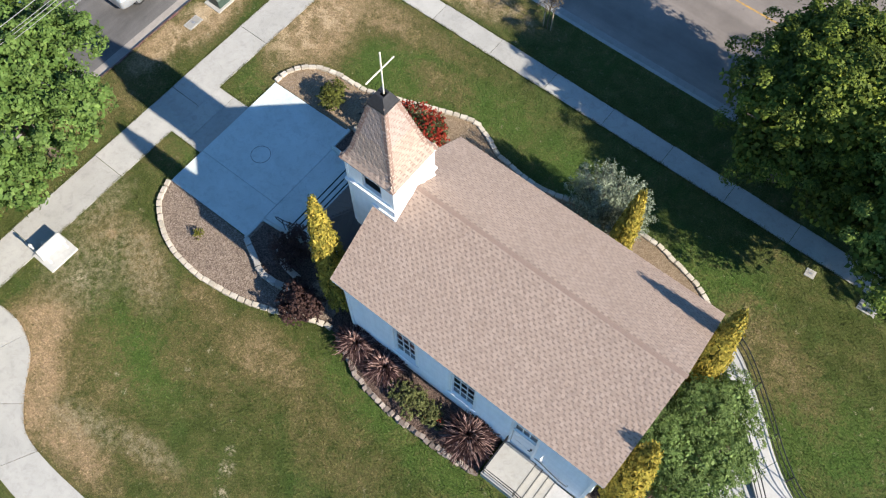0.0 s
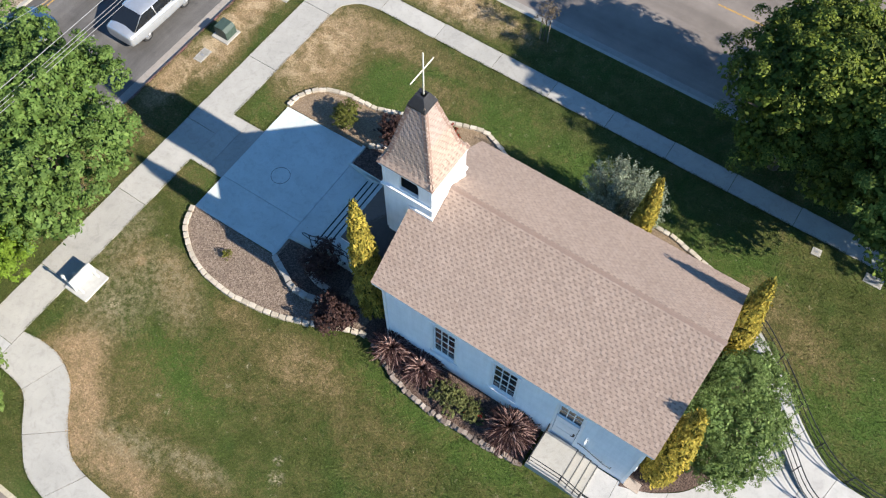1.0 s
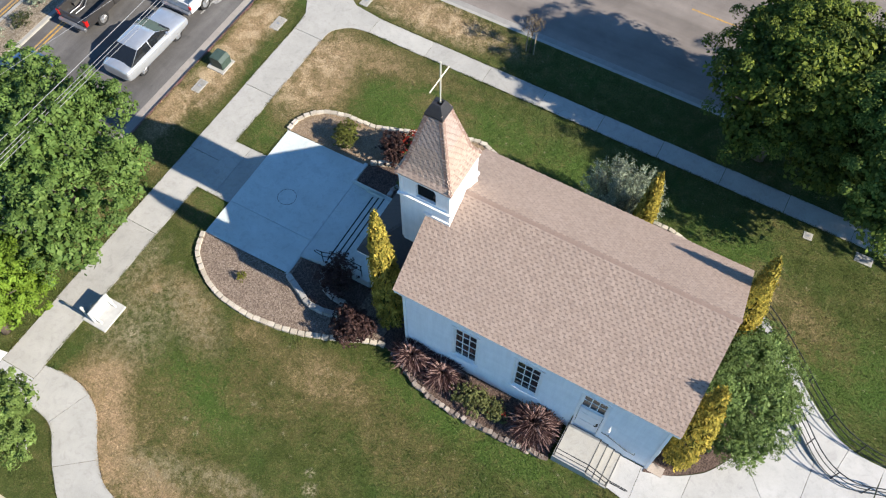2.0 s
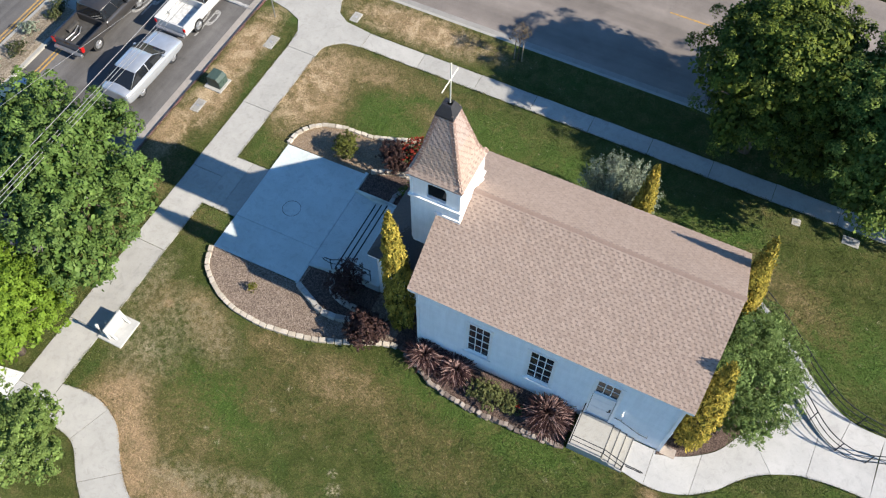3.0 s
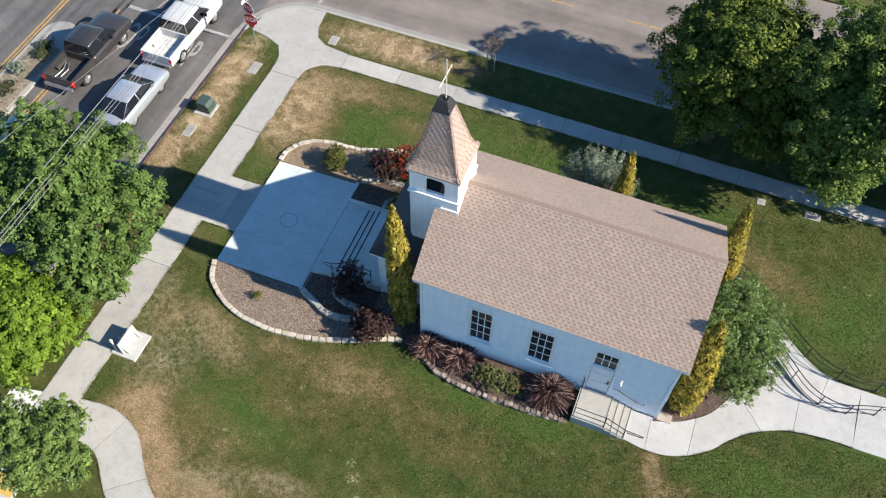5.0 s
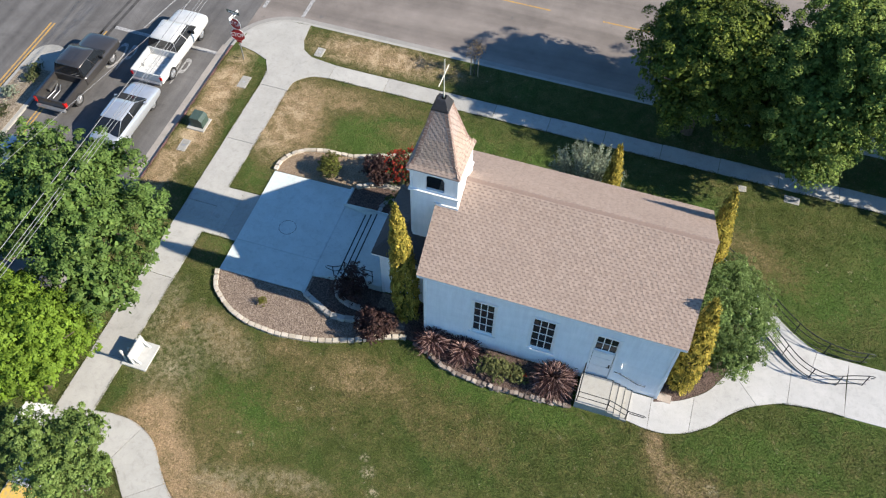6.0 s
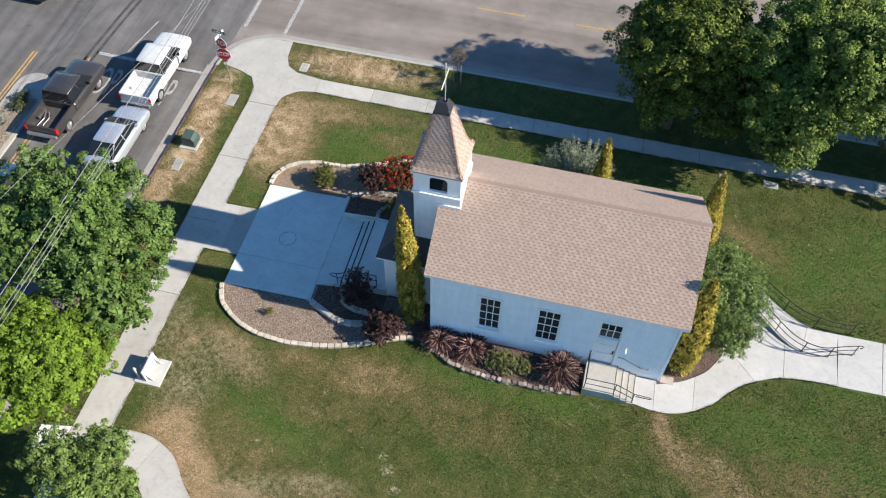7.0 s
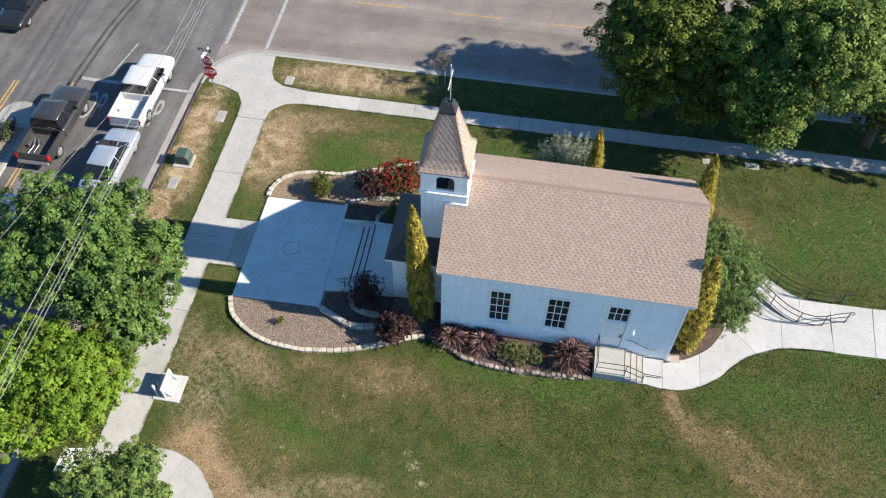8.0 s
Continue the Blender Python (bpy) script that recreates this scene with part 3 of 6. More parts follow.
def conifer(label, base, h, r, seed, lean=(0, 0), n=9000, leaf=None):
    """A slim column of upright sprays that ends in ragged tips."""
    rng = np.random.default_rng(seed)
    t = thing("conifer", base, label, "conifer", "golden conifers")
    trunk("trunk", (0, 0, 0), (lean[0] * 0.8, lean[1] * 0.8, h * 0.85), 0.09, [], t, rng)
    for name, k, share, mat, note in (("foliage", 740, (0.8, 1.16), leaf or LEAF_GOLD, ""), ("inner_foliage", 260, (0.4, 0.8), LEAF_CONIFER, "dark green inner sprays")):
        cz = rng.uniform(0.02, 1.0, k) ** (0.8 if name == "foliage" else 1.15)
        ang = rng.uniform(0, 2 * math.pi, k)
        prof = np.interp(cz, [0, 0.06, 0.3, 0.6, 0.85, 0.95, 1.0], [0.6, 0.88, 1.0, 0.84, 0.48, 0.24, 0.04])
        rad = r * prof * rng.uniform(*share, k)
        bend = cz ** 1.6
        c = np.stack([np.cos(ang) * rad + lean[0] * bend, np.sin(ang) * rad + lean[1] * bend, cz * h], 1)
        per = n // 620
        q = c[:, None, :] + rng.normal(0, 1, (k, per, 3)) * np.array([0.05, 0.05, 0.14])
        q = q.reshape(-1, 3)
        a = np.repeat(ang, per)
        out = np.stack([np.cos(a), np.sin(a), np.full_like(a, 0.35)], 1)
        m = len(q)
        nrm = out + rng.normal(0, 0.5, (m, 3))
        nrm /= np.linalg.norm(nrm, axis=1, keepdims=True)
        up = np.array([0, 0, 1.0]) + out * 0.35 + rng.normal(0, 0.3, (m, 3))
        up -= nrm * np.sum(up * nrm, 1, keepdims=True)
        up /= np.linalg.norm(up, axis=1, keepdims=True)
        side_ = np.cross(nrm, up)
        L = (0.088 * rng.uniform(0.6, 1.5, m))[:, None]
        v = np.stack([q - up * L, q + side_ * L * 0.3, q + up * L, q - side_ * L * 0.3], 1).reshape(-1, 3)
        v[:, 2] = np.maximum(v[:, 2], 0.02)
        fast(name, v, np.arange(4 * m).reshape(-1, 4), mat, t, note, kind="stuff")
    return t


def shrub(name, label, base, rx, ry, h, leaf, clumps, per, size, seed, clump_r=0.1, category="shrub", flowers=None, nflower=0):
    rng = np.random.default_rng(seed)
    t = thing(name, base, label, category)
    b = Build()
    for k in range(7):
        a = 2 * math.pi * k / 7 + rng.uniform(-0.3, 0.3)
        b.tube([(0.03 * math.cos(a), 0.03 * math.sin(a), 0), (rx * 0.3 * math.cos(a), ry * 0.3 * math.sin(a), h * 0.4), (rx * 0.6 * math.cos(a), ry * 0.6 * math.sin(a), h * 0.75)], [0.025, 0.018, 0.008], 5)
    b.ob("stems", BARK, t, smooth=True)
    lobes = [((rng.normal(0, rx * 0.25), rng.normal(0, ry * 0.25), h * rng.uniform(0.42, 0.62)), (rx * rng.uniform(0.6, 0.85), ry * rng.uniform(0.6, 0.85), h * rng.uniform(0.36, 0.46))) for _ in range(5)]
    p, o = crown_points(lobes, clumps, per, clump_r, rng, low=-0.8)
    p[:, 2] = np.maximum(p[:, 2], 0.04)
    v, q = leaves(p, o, size, rng)
    fast("foliage", v, q, leaf, t, kind="stuff")
    if flowers:
        p, o = crown_points([(a, tuple(x * 1.05 for x in c)) for a, c in lobes], nflower, 9, 0.06, rng, gap=0.0, low=0.0)
        v, q = leaves(p, o, 0.075, rng, aspect=0.9)
        fast("blossom", v, q, flowers, t, "clusters of small red flowers", kind="stuff")
    return t


def fountain(base, r, h, seed, n=680):
    """Purple fountain grass: arching blades from one crown."""
    rng = np.random.default_rng(seed)
    t = thing("fountain_grass", base, "arching purple fountain grass with pale blades in mulch bed", "ornamental grass", "purple grasses along the wall")
    a = rng.uniform(0, 2 * math.pi, n)
    reach = r * np.sqrt(rng.uniform(0.03, 1.0, n)) * rng.uniform(0.6, 1.25, n)
    clump = rng.integers(0, 26, n)
    ca = rng.uniform(0, 2 * math.pi, 26)
    a = np.where(rng.random(n) < 0.6, ca[clump] + rng.normal(0, 0.16, n), a)
    top = h * rng.uniform(0.45, 1.25, n) * (1.0 - 0.35 * (reach / r) ** 2)
    u = np.linspace(0, 1, 6)
    rad = reach[:, None] * u[None] ** 1.2
    z = top[:, None] * (1.55 * u - 0.75 * u ** 2.6)[None] + 0.02
    side = np.stack([-np.sin(a), np.cos(a)], 1)
    w = 0.009 + 0.016 * np.sin(np.pi * np.clip(u * 0.9 + 0.08, 0, 1))
    twist = rng.uniform(-0.6, 0.6, n)
    aa = a[:, None] + twist[:, None] * u[None]
    x, y = rad * np.cos(aa), rad * np.sin(aa)
    l = np.stack([x - side[:, :1] * w, y - side[:, 1:] * w, z], 2)
    rr = np.stack([x + side[:, :1] * w, y + side[:, 1:] * w, z + 0.006], 2)
    v = np.stack([l, rr], 2).reshape(-1, 3)
    q = [(i * 12 + 2 * k, i * 12 + 2 * k + 1, i * 12 + 2 * k + 3, i * 12 + 2 * k + 2) for i in range(n) for k in range(5)]
    fast("blades", v, q, BLADE_PURPLE, t, kind="stuff")
    return t


def wispy(label, base, r, h, stems, seed, leaf, group):
    """A bush of many upright, slightly arching stems set with narrow leaves."""
    rng = np.random.default_rng(seed)
    t = thing("wispy_bush", base, label, "bush", group)
    b, pts, outs = Build(), [], []
    for k in range(stems):
        a, f = rng.uniform(0, 2 * math.pi), math.sqrt(rng.uniform(0.02, 1.0))
        tip = np.array([r[0] * f * math.cos(a), r[1] * f * math.sin(a), h * (1.0 - 0.42 * f * f) * rng.uniform(0.78, 1.08)])
        mid_ = tip * np.array([0.5, 0.5, 0.55]) + rng.normal(0, 0.06, 3)
        foot = np.array([0.12 * math.cos(a), 0.12 * math.sin(a), 0.0])
        u = np.linspace(0, 1, 6)[:, None]
        line = foot * (1 - u) ** 2 + 2 * mid_ * u * (1 - u) + tip * u ** 2
        b.tube([tuple(float(c) for c in q) for q in line], [0.02 * (1.1 - 0.2 * x) for x in range(6)], 5)
        m = 150
        w = rng.uniform(0.22, 1.0, (m, 1)) ** 0.8
        side = np.array([math.cos(a), math.sin(a), 0.3])
        width = 0.20 * (1.08 - w) + 0.03
        q = foot * (1 - w) ** 2 + 2 * mid_ * w * (1 - w) + tip * w ** 2 + rng.normal(0, 1, (m, 3)) * width * np.array([1, 1, 0.7])
        pts.append(q)
        outs.append(rng.normal(0, 0.5, (m, 3)) + side * 0.5 + np.array([0, 0, 0.45]))
    b.ob("stems", BARK, t, smooth=True)
    v, q = leaves(np.concatenate(pts), np.concatenate(outs), 0.105, rng, 0.34, 0.6)
    v[:, 2] = np.maximum(v[:, 2], 0.02)
    fast("foliage", v, q, leaf, t, kind="stuff")
    return t


def lettering(name, body, size, mat, parent, m, label="", thick=0.004, stretch=(1, 1)):
    cu = bpy.data.curves.new(name, "FONT")
    cu.body, cu.size, cu.align_x, cu.align_y, cu.extrude = body, size, "CENTER", "CENTER", thick
    tmp = bpy.data.objects.new(name, cu)
    me = bpy.data.meshes.new_from_object(tmp)
    bpy.data.objects.remove(tmp)
    me.transform(Matrix.Diagonal((stretch[0], stretch[1], 1, 1)))
    me.materials.clear()
    me.materials.append(mat)
    o = new(name, me)
    attach(o, parent)
    o.matrix_basis = m
    return tagged(o, label)


def along(poly, step, start=0.0):
    """Places every step metres along a line, with the direction there."""
    out, want, run = [], start, 0.0
    for a, b in zip(poly, poly[1:]):
        a, b = Vector(a), Vector(b)
        L = (b - a).length
        while want <= run + L:
            out.append((a.lerp(b, (want - run) / L), math.atan2(b.y - a.y, b.x - a.x)))
            want += step
        run += L
    return out


def smooth_line(poly, k=6):
    """A rounded line through the given places."""
    p = [Vector(q) for q in poly]
    out = []
    for i in range(len(p) - 1):
        a, b, c, d = p[max(i - 1, 0)], p[i], p[i + 1], p[min(i + 2, len(p) - 1)]
        for j in range(k):
            t = j / k
            out.append(0.5 * (2 * b + (c - a) * t + (2 * a - 5 * b + 4 * c - d) * t * t + (3 * b - a - 3 * c + d) * t ** 3))
    out.append(p[-1])
    return [tuple(q) for q in out]


def shared(name, me, parent, m):
    o = new(name, me)
    attach(o, parent)
    o.matrix_basis = m
    return o

# ---- ground, streets, kerbs ----
ROAD = -0.12
arc = lambda r, a0, a1, n=14: [(-13.95 + r * math.cos(radians(a0 + (a1 - a0) * k / n)), 15.4 + r * math.sin(radians(a0 + (a1 - a0) * k / n))) for k in range(n + 1)]
CORNER = 3.35          # outer radius of the kerb at the street corner

Build().prism([(-600, -600), (600, -600), (600, 600), (-600, 600)], -0.6, -0.2).ob("ground", plain("dry_soil", (0.24, 0.20, 0.14), 0.95, vary=0.25, scale=0.4), label="dry earth under and beyond the streets", category="ground", kind="structure")
Build().box(-60, -160, -0.4, -17.2, 160, ROAD).ob("road", ASPHALT, label="grey asphalt main street with worn markings", category="road", kind="structure")
Build().box(-17.2, 15.0, -0.4, 160, 31.3, ROAD - 0.004).ob("road", ASPHALT_B, label="faded grey-brown asphalt side street", category="road", kind="structure")
Build().box(-17.2, -22, -0.4, 160, -13.3, ROAD - 0.004).ob("road", ASPHALT_B, label="asphalt driveway along the lawn", category="road", kind="structure")

block = [(-17.18, -13.1), (120, -13.1), (120, 18.58)] + [(x, y) for x, y in arc(3.17, 90, 180)]
Build().prism(block, -0.5, 0.0).ob("lawn", GRASS, label="green lawn with dry straw-coloured patches", category="lawn", kind="structure")
Build().box(-17.2, 31.3, -0.4, 160, 200, 0.0).ob("verge", GRASS, label="grass verge across the side street", category="grass", kind="structure")

kb = Build()
ring = [(x, y) for x, y in arc(CORNER, 90, 180)]
inner = [(x, y) for x, y in arc(CORNER - 0.18, 90, 180)]
kb.prism([(-17.3, -13.1), (-17.175, -13.1), (-17.175, 15.4), (-17.3, 15.4)], -0.4, 0.012)
kb.ob("kerb", REDPAINT, label="concrete kerb painted dull red", category="kerb", kind="structure", bevel=0.02)
kb = Build().prism([(120, 18.57), (120, 18.75)] + ring + inner[::-1], -0.4, 0.008)
kb.ob("kerb", KERB, label="grey concrete kerb round the street corner", category="kerb", kind="structure")
Build().box(-17.3, -13.3, -0.4, 120, -13.1, 0.01).ob("kerb", CREAMKERB, label="pale concrete kerb with faded cream paint", category="kerb", kind="structure", bevel=0.02)
g = Build().prism([(-17.85, -160), (-17.3, -160), (-17.3, 15.4), (-17.85, 15.4)], -0.4, lambda x, y: ROAD + (0.006 if x > -17.5 else 0.014))
g.ob("gutter", GUTTER, label="pinkish concrete gutter beside the red kerb", category="gutter", kind="structure")
g = Build().prism([(120, 18.75), (120, 19.2)] + arc(CORNER + 0.45, 90, 180) + ring[::-1], -0.4, ROAD + 0.01)
g.ob("gutter", SIDEGUTTER, label="pale concrete gutter along the side street", category="gutter", kind="structure")


def paint(name, poly, mat, label, z=ROAD):
    return Build().prism(poly, z - 0.02, z + 0.004).ob(name, mat, label=label, category="road marking", kind="structure")


def bar(x0, y0, x1, y1, w):
    d = Vector((y0 - y1, x1 - x0)).normalized() * w / 2
    return [(x0 + d.x, y0 + d.y), (x0 - d.x, y0 - d.y), (x1 - d.x, y1 - d.y), (x1 + d.x, y1 + d.y)]


paint("stop_line", bar(-24.9, 14.68, -17.85, 14.58, 0.26), ROADWHITE, "worn white stop line across two lanes")
paint("crosswalk_line", bar(-16.95, 19.3, -16.95, 31.0, 0.22), ROADWHITE, "worn white crosswalk line")
paint("crosswalk_line", bar(-14.25, 19.25, -14.25, 31.0, 0.22), ROADWHITE, "worn white crosswalk line")
paint("lane_line", bar(-21.88, 12.0, -21.86, 14.3, 0.11), ROADWHITE, "short white lane line at the stop line")
for k in range(6):
    paint("lane_line", bar(-21.65, -14 + 4.1 * k - 3.2, -21.65, -14 + 4.1 * k - 1.3, 0.11), ROADWHITE, "short white lane dash")
for dx in (0, 0.24):
    paint("centre_line", bar(-28.75 + dx, -60, -28.75 + dx, 13.8, 0.11), ROADYELLOW, "double yellow line on the main street")
    paint("median_line", bar(-25.35 + dx, -60, -25.35 + dx, 14.2, 0.10), ROADYELLOW, "yellow line beside the planted median")
for k in range(8):
    paint("centre_dash", bar(-9.5 + 6.6 * k, 24.95, -6.3 + 6.6 * k, 24.92, 0.11), ROADYELLOW, "faded yellow centre dash", ROAD - 0.004)
paint("centre_line", bar(-30, 24.95, -11, 24.98, 0.1), ROADYELLOW, "faded thin yellow line", ROAD - 0.004)
for x in (-20.05, -23.65):
    word = lettering("road_word", "STOP", 1.0, ROADWHITE, None, pose(x, 12.35, ROAD + 0.004, 0, 0, 0), thick=0.003, stretch=(0.98, 3.3))
    tagged(word, "white word painted on the asphalt lane", "road marking", kind="structure")

for x0 in (-25.3, -24.85):
    tr = smooth_line([(x0 - 0.1, 13.2), (x0, 15.6), (x0 + 0.3, 19.8), (x0 + 0.8, 22.8), (x0 + 1.7, 26.6), (x0 + 2.7, 30.4)], 4)
    paint("tyre_mark", [(x - 0.1, y) for x, y in tr] + [(x + 0.1, y) for x, y in tr[::-1]], SKID, "dark tyre mark on the asphalt")
paint("lane_line", bar(-23.1, 15.2, -22.5, 18.4, 0.09), ROADWHITE, "faint white guide line through the junction")
mb = Build().prism([(-28.3, -60), (-26.0, -60)] + [(-27.15 + 1.15 * math.cos(a), 10.9 + 1.15 * math.sin(a)) for a in [math.pi * k / 10 for k in range(11)]], -0.4, 0.0)
mb.ob("median", KERB, label="raised concrete-edged median", category="median", kind="structure", bevel=0.03)
Build().box(-28.05, -60, -0.1, -26.25, 9.9, 0.02).ob("median_soil", ROCKDIRT, label="bare stony soil in the median", category="soil", kind="structure")
Build().box(-64, -160, -0.4, -44, 160, 0.0).ob("verge", GRASS, label="grass verge across the main street", category="grass", kind="structure")

# ---- pavements: slabs with open joints ----


def slabs(name, label, quads, top, mat, deep=0.12, joint=0.012):
    p = thing(name, (0, 0, 0), label, "pavement", kind="structure")
    for q in quads:
        c = sum((Vector(v) for v in q), Vector((0, 0))) / len(q)
        loc = [tuple((Vector(v) - c) * (1 - joint / max(0.4, (Vector(v) - c).length))) for v in q]
        o = Build().prism(loc, lambda x, y: -deep, lambda x, y: (top(x + c.x, y + c.y) if callable(top) else top)).ob("slab", mat, p)
        o.location = (c.x, c.y, 0)
    return p


ys = [-13.1, -11.6, -8.85, -5.5, -0.8, 3.95, 8.5, 12.9]
slabs("pavement", "pale grey concrete pavement along the main street", [[(-14.22, a), (-12.47, a), (-12.47, b), (-14.2, b)] for a, b in zip(ys, ys[1:])][2:], 0.03, CONCRETE)
slabs("pavement", "newer almost white concrete pavement slabs", [[(-14.22, a), (-12.47, a), (-12.47, b), (-14.22, b)] for a, b in zip(ys, ys[1:])][:2], 0.032, NEWCON)
corner = [(-14.2, 12.9), (-12.47, 12.9)] + smooth_line([(-12.47, 12.95), (-12.36, 13.7), (-11.6, 14.4), (-10.6, 14.6)], 4) + [(-10.6, 15.75), (-12.2, 15.95), (-12.9, 16.4), (-13.25, 17.2), (-13.4, 18.55)] + inner[2:11] + [(-16.85, 15.55), (-15.7, 15.3), (-14.75, 14.9), (-14.3, 14.1)]
slabs("pavement", "pale concrete corner apron with ramp to the street", [corner], lambda x, y: 0.034, CONCRETE)
xs = [-10.6, -7.2, -3.8, -0.6, 2.6, 5.8, 9.0, 12.2, 15.4, 18.6, 21.8, 25.0, 28.2, 31.4, 60.0]
slabs("pavement", "pale grey concrete pavement along the side street", [[(a, 14.6), (b, 14.58), (b, 15.72), (a, 15.75)] for a, b in zip(xs, xs[1:])], 0.03, CONCRETE)
slabs("pavement", "short concrete path from pavement to plaza", [[(-12.47, 2.22), (-11.55, 2.22), (-11.55, 5.31), (-12.47, 5.3)], [(-11.54, 2.22), (-10.62, 2.22), (-10.62, 5.34), (-11.54, 5.31)]], 0.028, CONCRETE)
slabs("pavement", "bright white concrete slab at the end of the curving path", [[(-15.6, -9.85), (-14.24, -9.72), (-14.24, -8.5), (-15.6, -8.75)]], 0.034, WHITECON)
R = smooth_line([(-12.45, -8.16), (-11.4, -8.02), (-10.3, -8.14), (-9.2, -8.7), (-8.3, -9.72), (-7.4, -10.55), (-6.6, -10.95), (-5.2, -11.1), (-3.0, -11.1)], 4)
Lf = smooth_line([(-12.45, -9.8), (-11.6, -9.85), (-10.8, -9.95), (-10.25, -10.25), (-9.55, -11.0), (-8.9, -11.6), (-7.8, -12.35), (-5.6, -12.7), (-3.0, -12.75)], 4)
cuts = [0, 9, 18, 26, 32]
slabs("pavement", "curving pale concrete path across the lawn", [R[a:b + 1] + Lf[a:b + 1][::-1] for a, b in zip(cuts, cuts[1:])] + [[(-3, -12.75), (30, -12.75), (30, -11.1), (-3, -11.1)]], 0.035, CONCRETE)

near = smooth_line([(10.2, -1.2), (11.15, -1.33), (12.0, -1.26), (12.93, -0.92), (13.84, -0.27), (14.5, 0.45), (15.1, 0.98), (15.69, 1.35), (16.35, 1.66), (16.99, 1.86), (18.3, 2.03), (19.5, 2.06)], 4)
far = smooth_line([(10.2, 0.27), (11.1, 0.26), (12.1, 0.42), (12.93, 0.91), (13.5, 1.42), (14.02, 2.25), (14.16, 2.6), (14.24, 2.98), (15.6, 3.7), (17.05, 3.87), (18.3, 3.5), (19.5, 3.9)], 4)
cuts = [0, 4, 12, 28, 36, 44]
slabs("pavement", "curving bright concrete path beside the chapel", [near[a:b + 1] + far[a:b + 1][::-1] for a, b in zip(cuts, cuts[1:])], 0.04, NEWCON)
slabs("pavement", "wide bright concrete walk to the ramp", [[(19.485, 2.04), (21.5, 2.08), (21.7, 5.0), (19.58, 4.98)], [(21.505, 2.08), (26, 2.15), (26, 5.2), (21.72, 5.0)], [(26.02, 2.15), (45, 2.4), (45, 5.5), (26.02, 5.2)]], 0.04, NEWCON)
slabs("pavement", "bright concrete apron below the ramp", [[(14.26, 3.02), (14.6, 3.2), (15.6, 3.72), (16.9, 3.88), (17.15, 3.9), (15.75, 4.93), (14.9, 5.75), (14.7, 4.2)]], 0.038, NEWCON)
rout = smooth_line([(19.6, 4.98), (18.6, 5.0), (17.6, 5.25), (16.3, 6.1), (15.0, 7.3), (13.3, 8.7), (12.2, 9.3)], 4)
rin = smooth_line([(19.5, 3.9), (18.4, 3.45), (17.2, 3.75), (15.8, 4.95), (14.4, 6.3), (13.0, 7.3), (12.0, 7.8)], 4)
rise = lambda x, y: 0.04 + 0.40 * max(0.0, min(1.0, (18.5 - x) / 5.5))
cuts = [0, 6, 12, 18, 24]
slabs("ramp", "bright concrete access ramp curving behind the chapel", [rout[a:b + 1] + rin[a:b + 1][::-1] for a, b in zip(cuts, cuts[1:])], rise, NEWCON)
Build().box(11.32, 0.2, -0.1, 11.95, 0.62, 0.065).ob("paver", BLOCKRED, label="small reddish-brown paver pad at the chapel corner", category="paver", kind="structure", bevel=0.01)

Build().box(-14.18, -12.95, -0.1, -12.6, -12.15, 0.042).ob("tactile_pad", YELLOWKERB, label="worn yellow tactile paving pad at the kerb ramp", category="paving pad", kind="structure")

# ---- plaza and front steps ----
plaza = thing("plaza", (0, 0, 0), "large grey concrete forecourt in front of the chapel", "plaza", kind="structure")
for q in ([(-10.6, 0.42), (-6.12, 0.5), (-6.12, 2.4), (-10.6, 2.35)], [(-10.6, 2.365), (-6.12, 2.415), (-6.12, 7.2), (-10.6, 7.1)], [(-6.1, 1.6), (-4.9, 1.75), (-4.9, 5.95), (-6.1, 6.1)]):
    Build().prism(q, -0.1, 0.06).ob("slab", PLAZA, plaza)
rg = Build()
n = 36
ro, ri = [(-8.42 + 0.45 * math.cos(2 * math.pi * k / n), 3.83 + 0.45 * math.sin(2 * math.pi * k / n)) for k in range(n)], [(-8.42 + 0.43 * math.cos(2 * math.pi * k / n), 3.83 + 0.43 * math.sin(2 * math.pi * k / n)) for k in range(n)]
rg.add([(*p, 0.064) for p in ro] + [(*p, 0.064) for p in ri], [(k, (k + 1) % n, n + (k + 1) % n, n + k) for k in range(n)])
rg.ob("ring_inlay", STRIPE, plaza, "thin dark circular inlay")
steps = thing("front_steps", (0, 0, 0), "three shallow concrete steps with black grip strips", "steps", kind="structure")
for k, x in enumerate((-4.9, -4.58, -4.26)):
    z = 0.06 + 0.16 * (k + 1)
    x1 = x + 0.32 if k < 2 else -2.4
    Build().prism([(x, 1.75), (x1, 1.75), (x1, 5.9), (x, 5.9)], -0.1, z).ob("step", PLAZA, steps, bevel=0.012)
    Build().box(x + 0.02, 1.85, z - 0.01, x + 0.085, 5.75, z + 0.005).ob("grip_strip", STRIPE, steps)


def low_wall(line, w, z0, z1, label):
    a = [Vector(p) for p in line]
    left, right = [], []
    for i, p in enumerate(a):
        d = (a[min(i + 1, len(a) - 1)] - a[max(i - 1, 0)]).normalized()
        nn = Vector((-d.y, d.x)) * w / 2
        left.append(tuple(p + nn)), right.append(tuple(p - nn))
    return Build().prism(left + right[::-1], z0, z1).ob("low_wall", PLAZA, label=label, category="low wall", kind="structure", bevel=0.015)


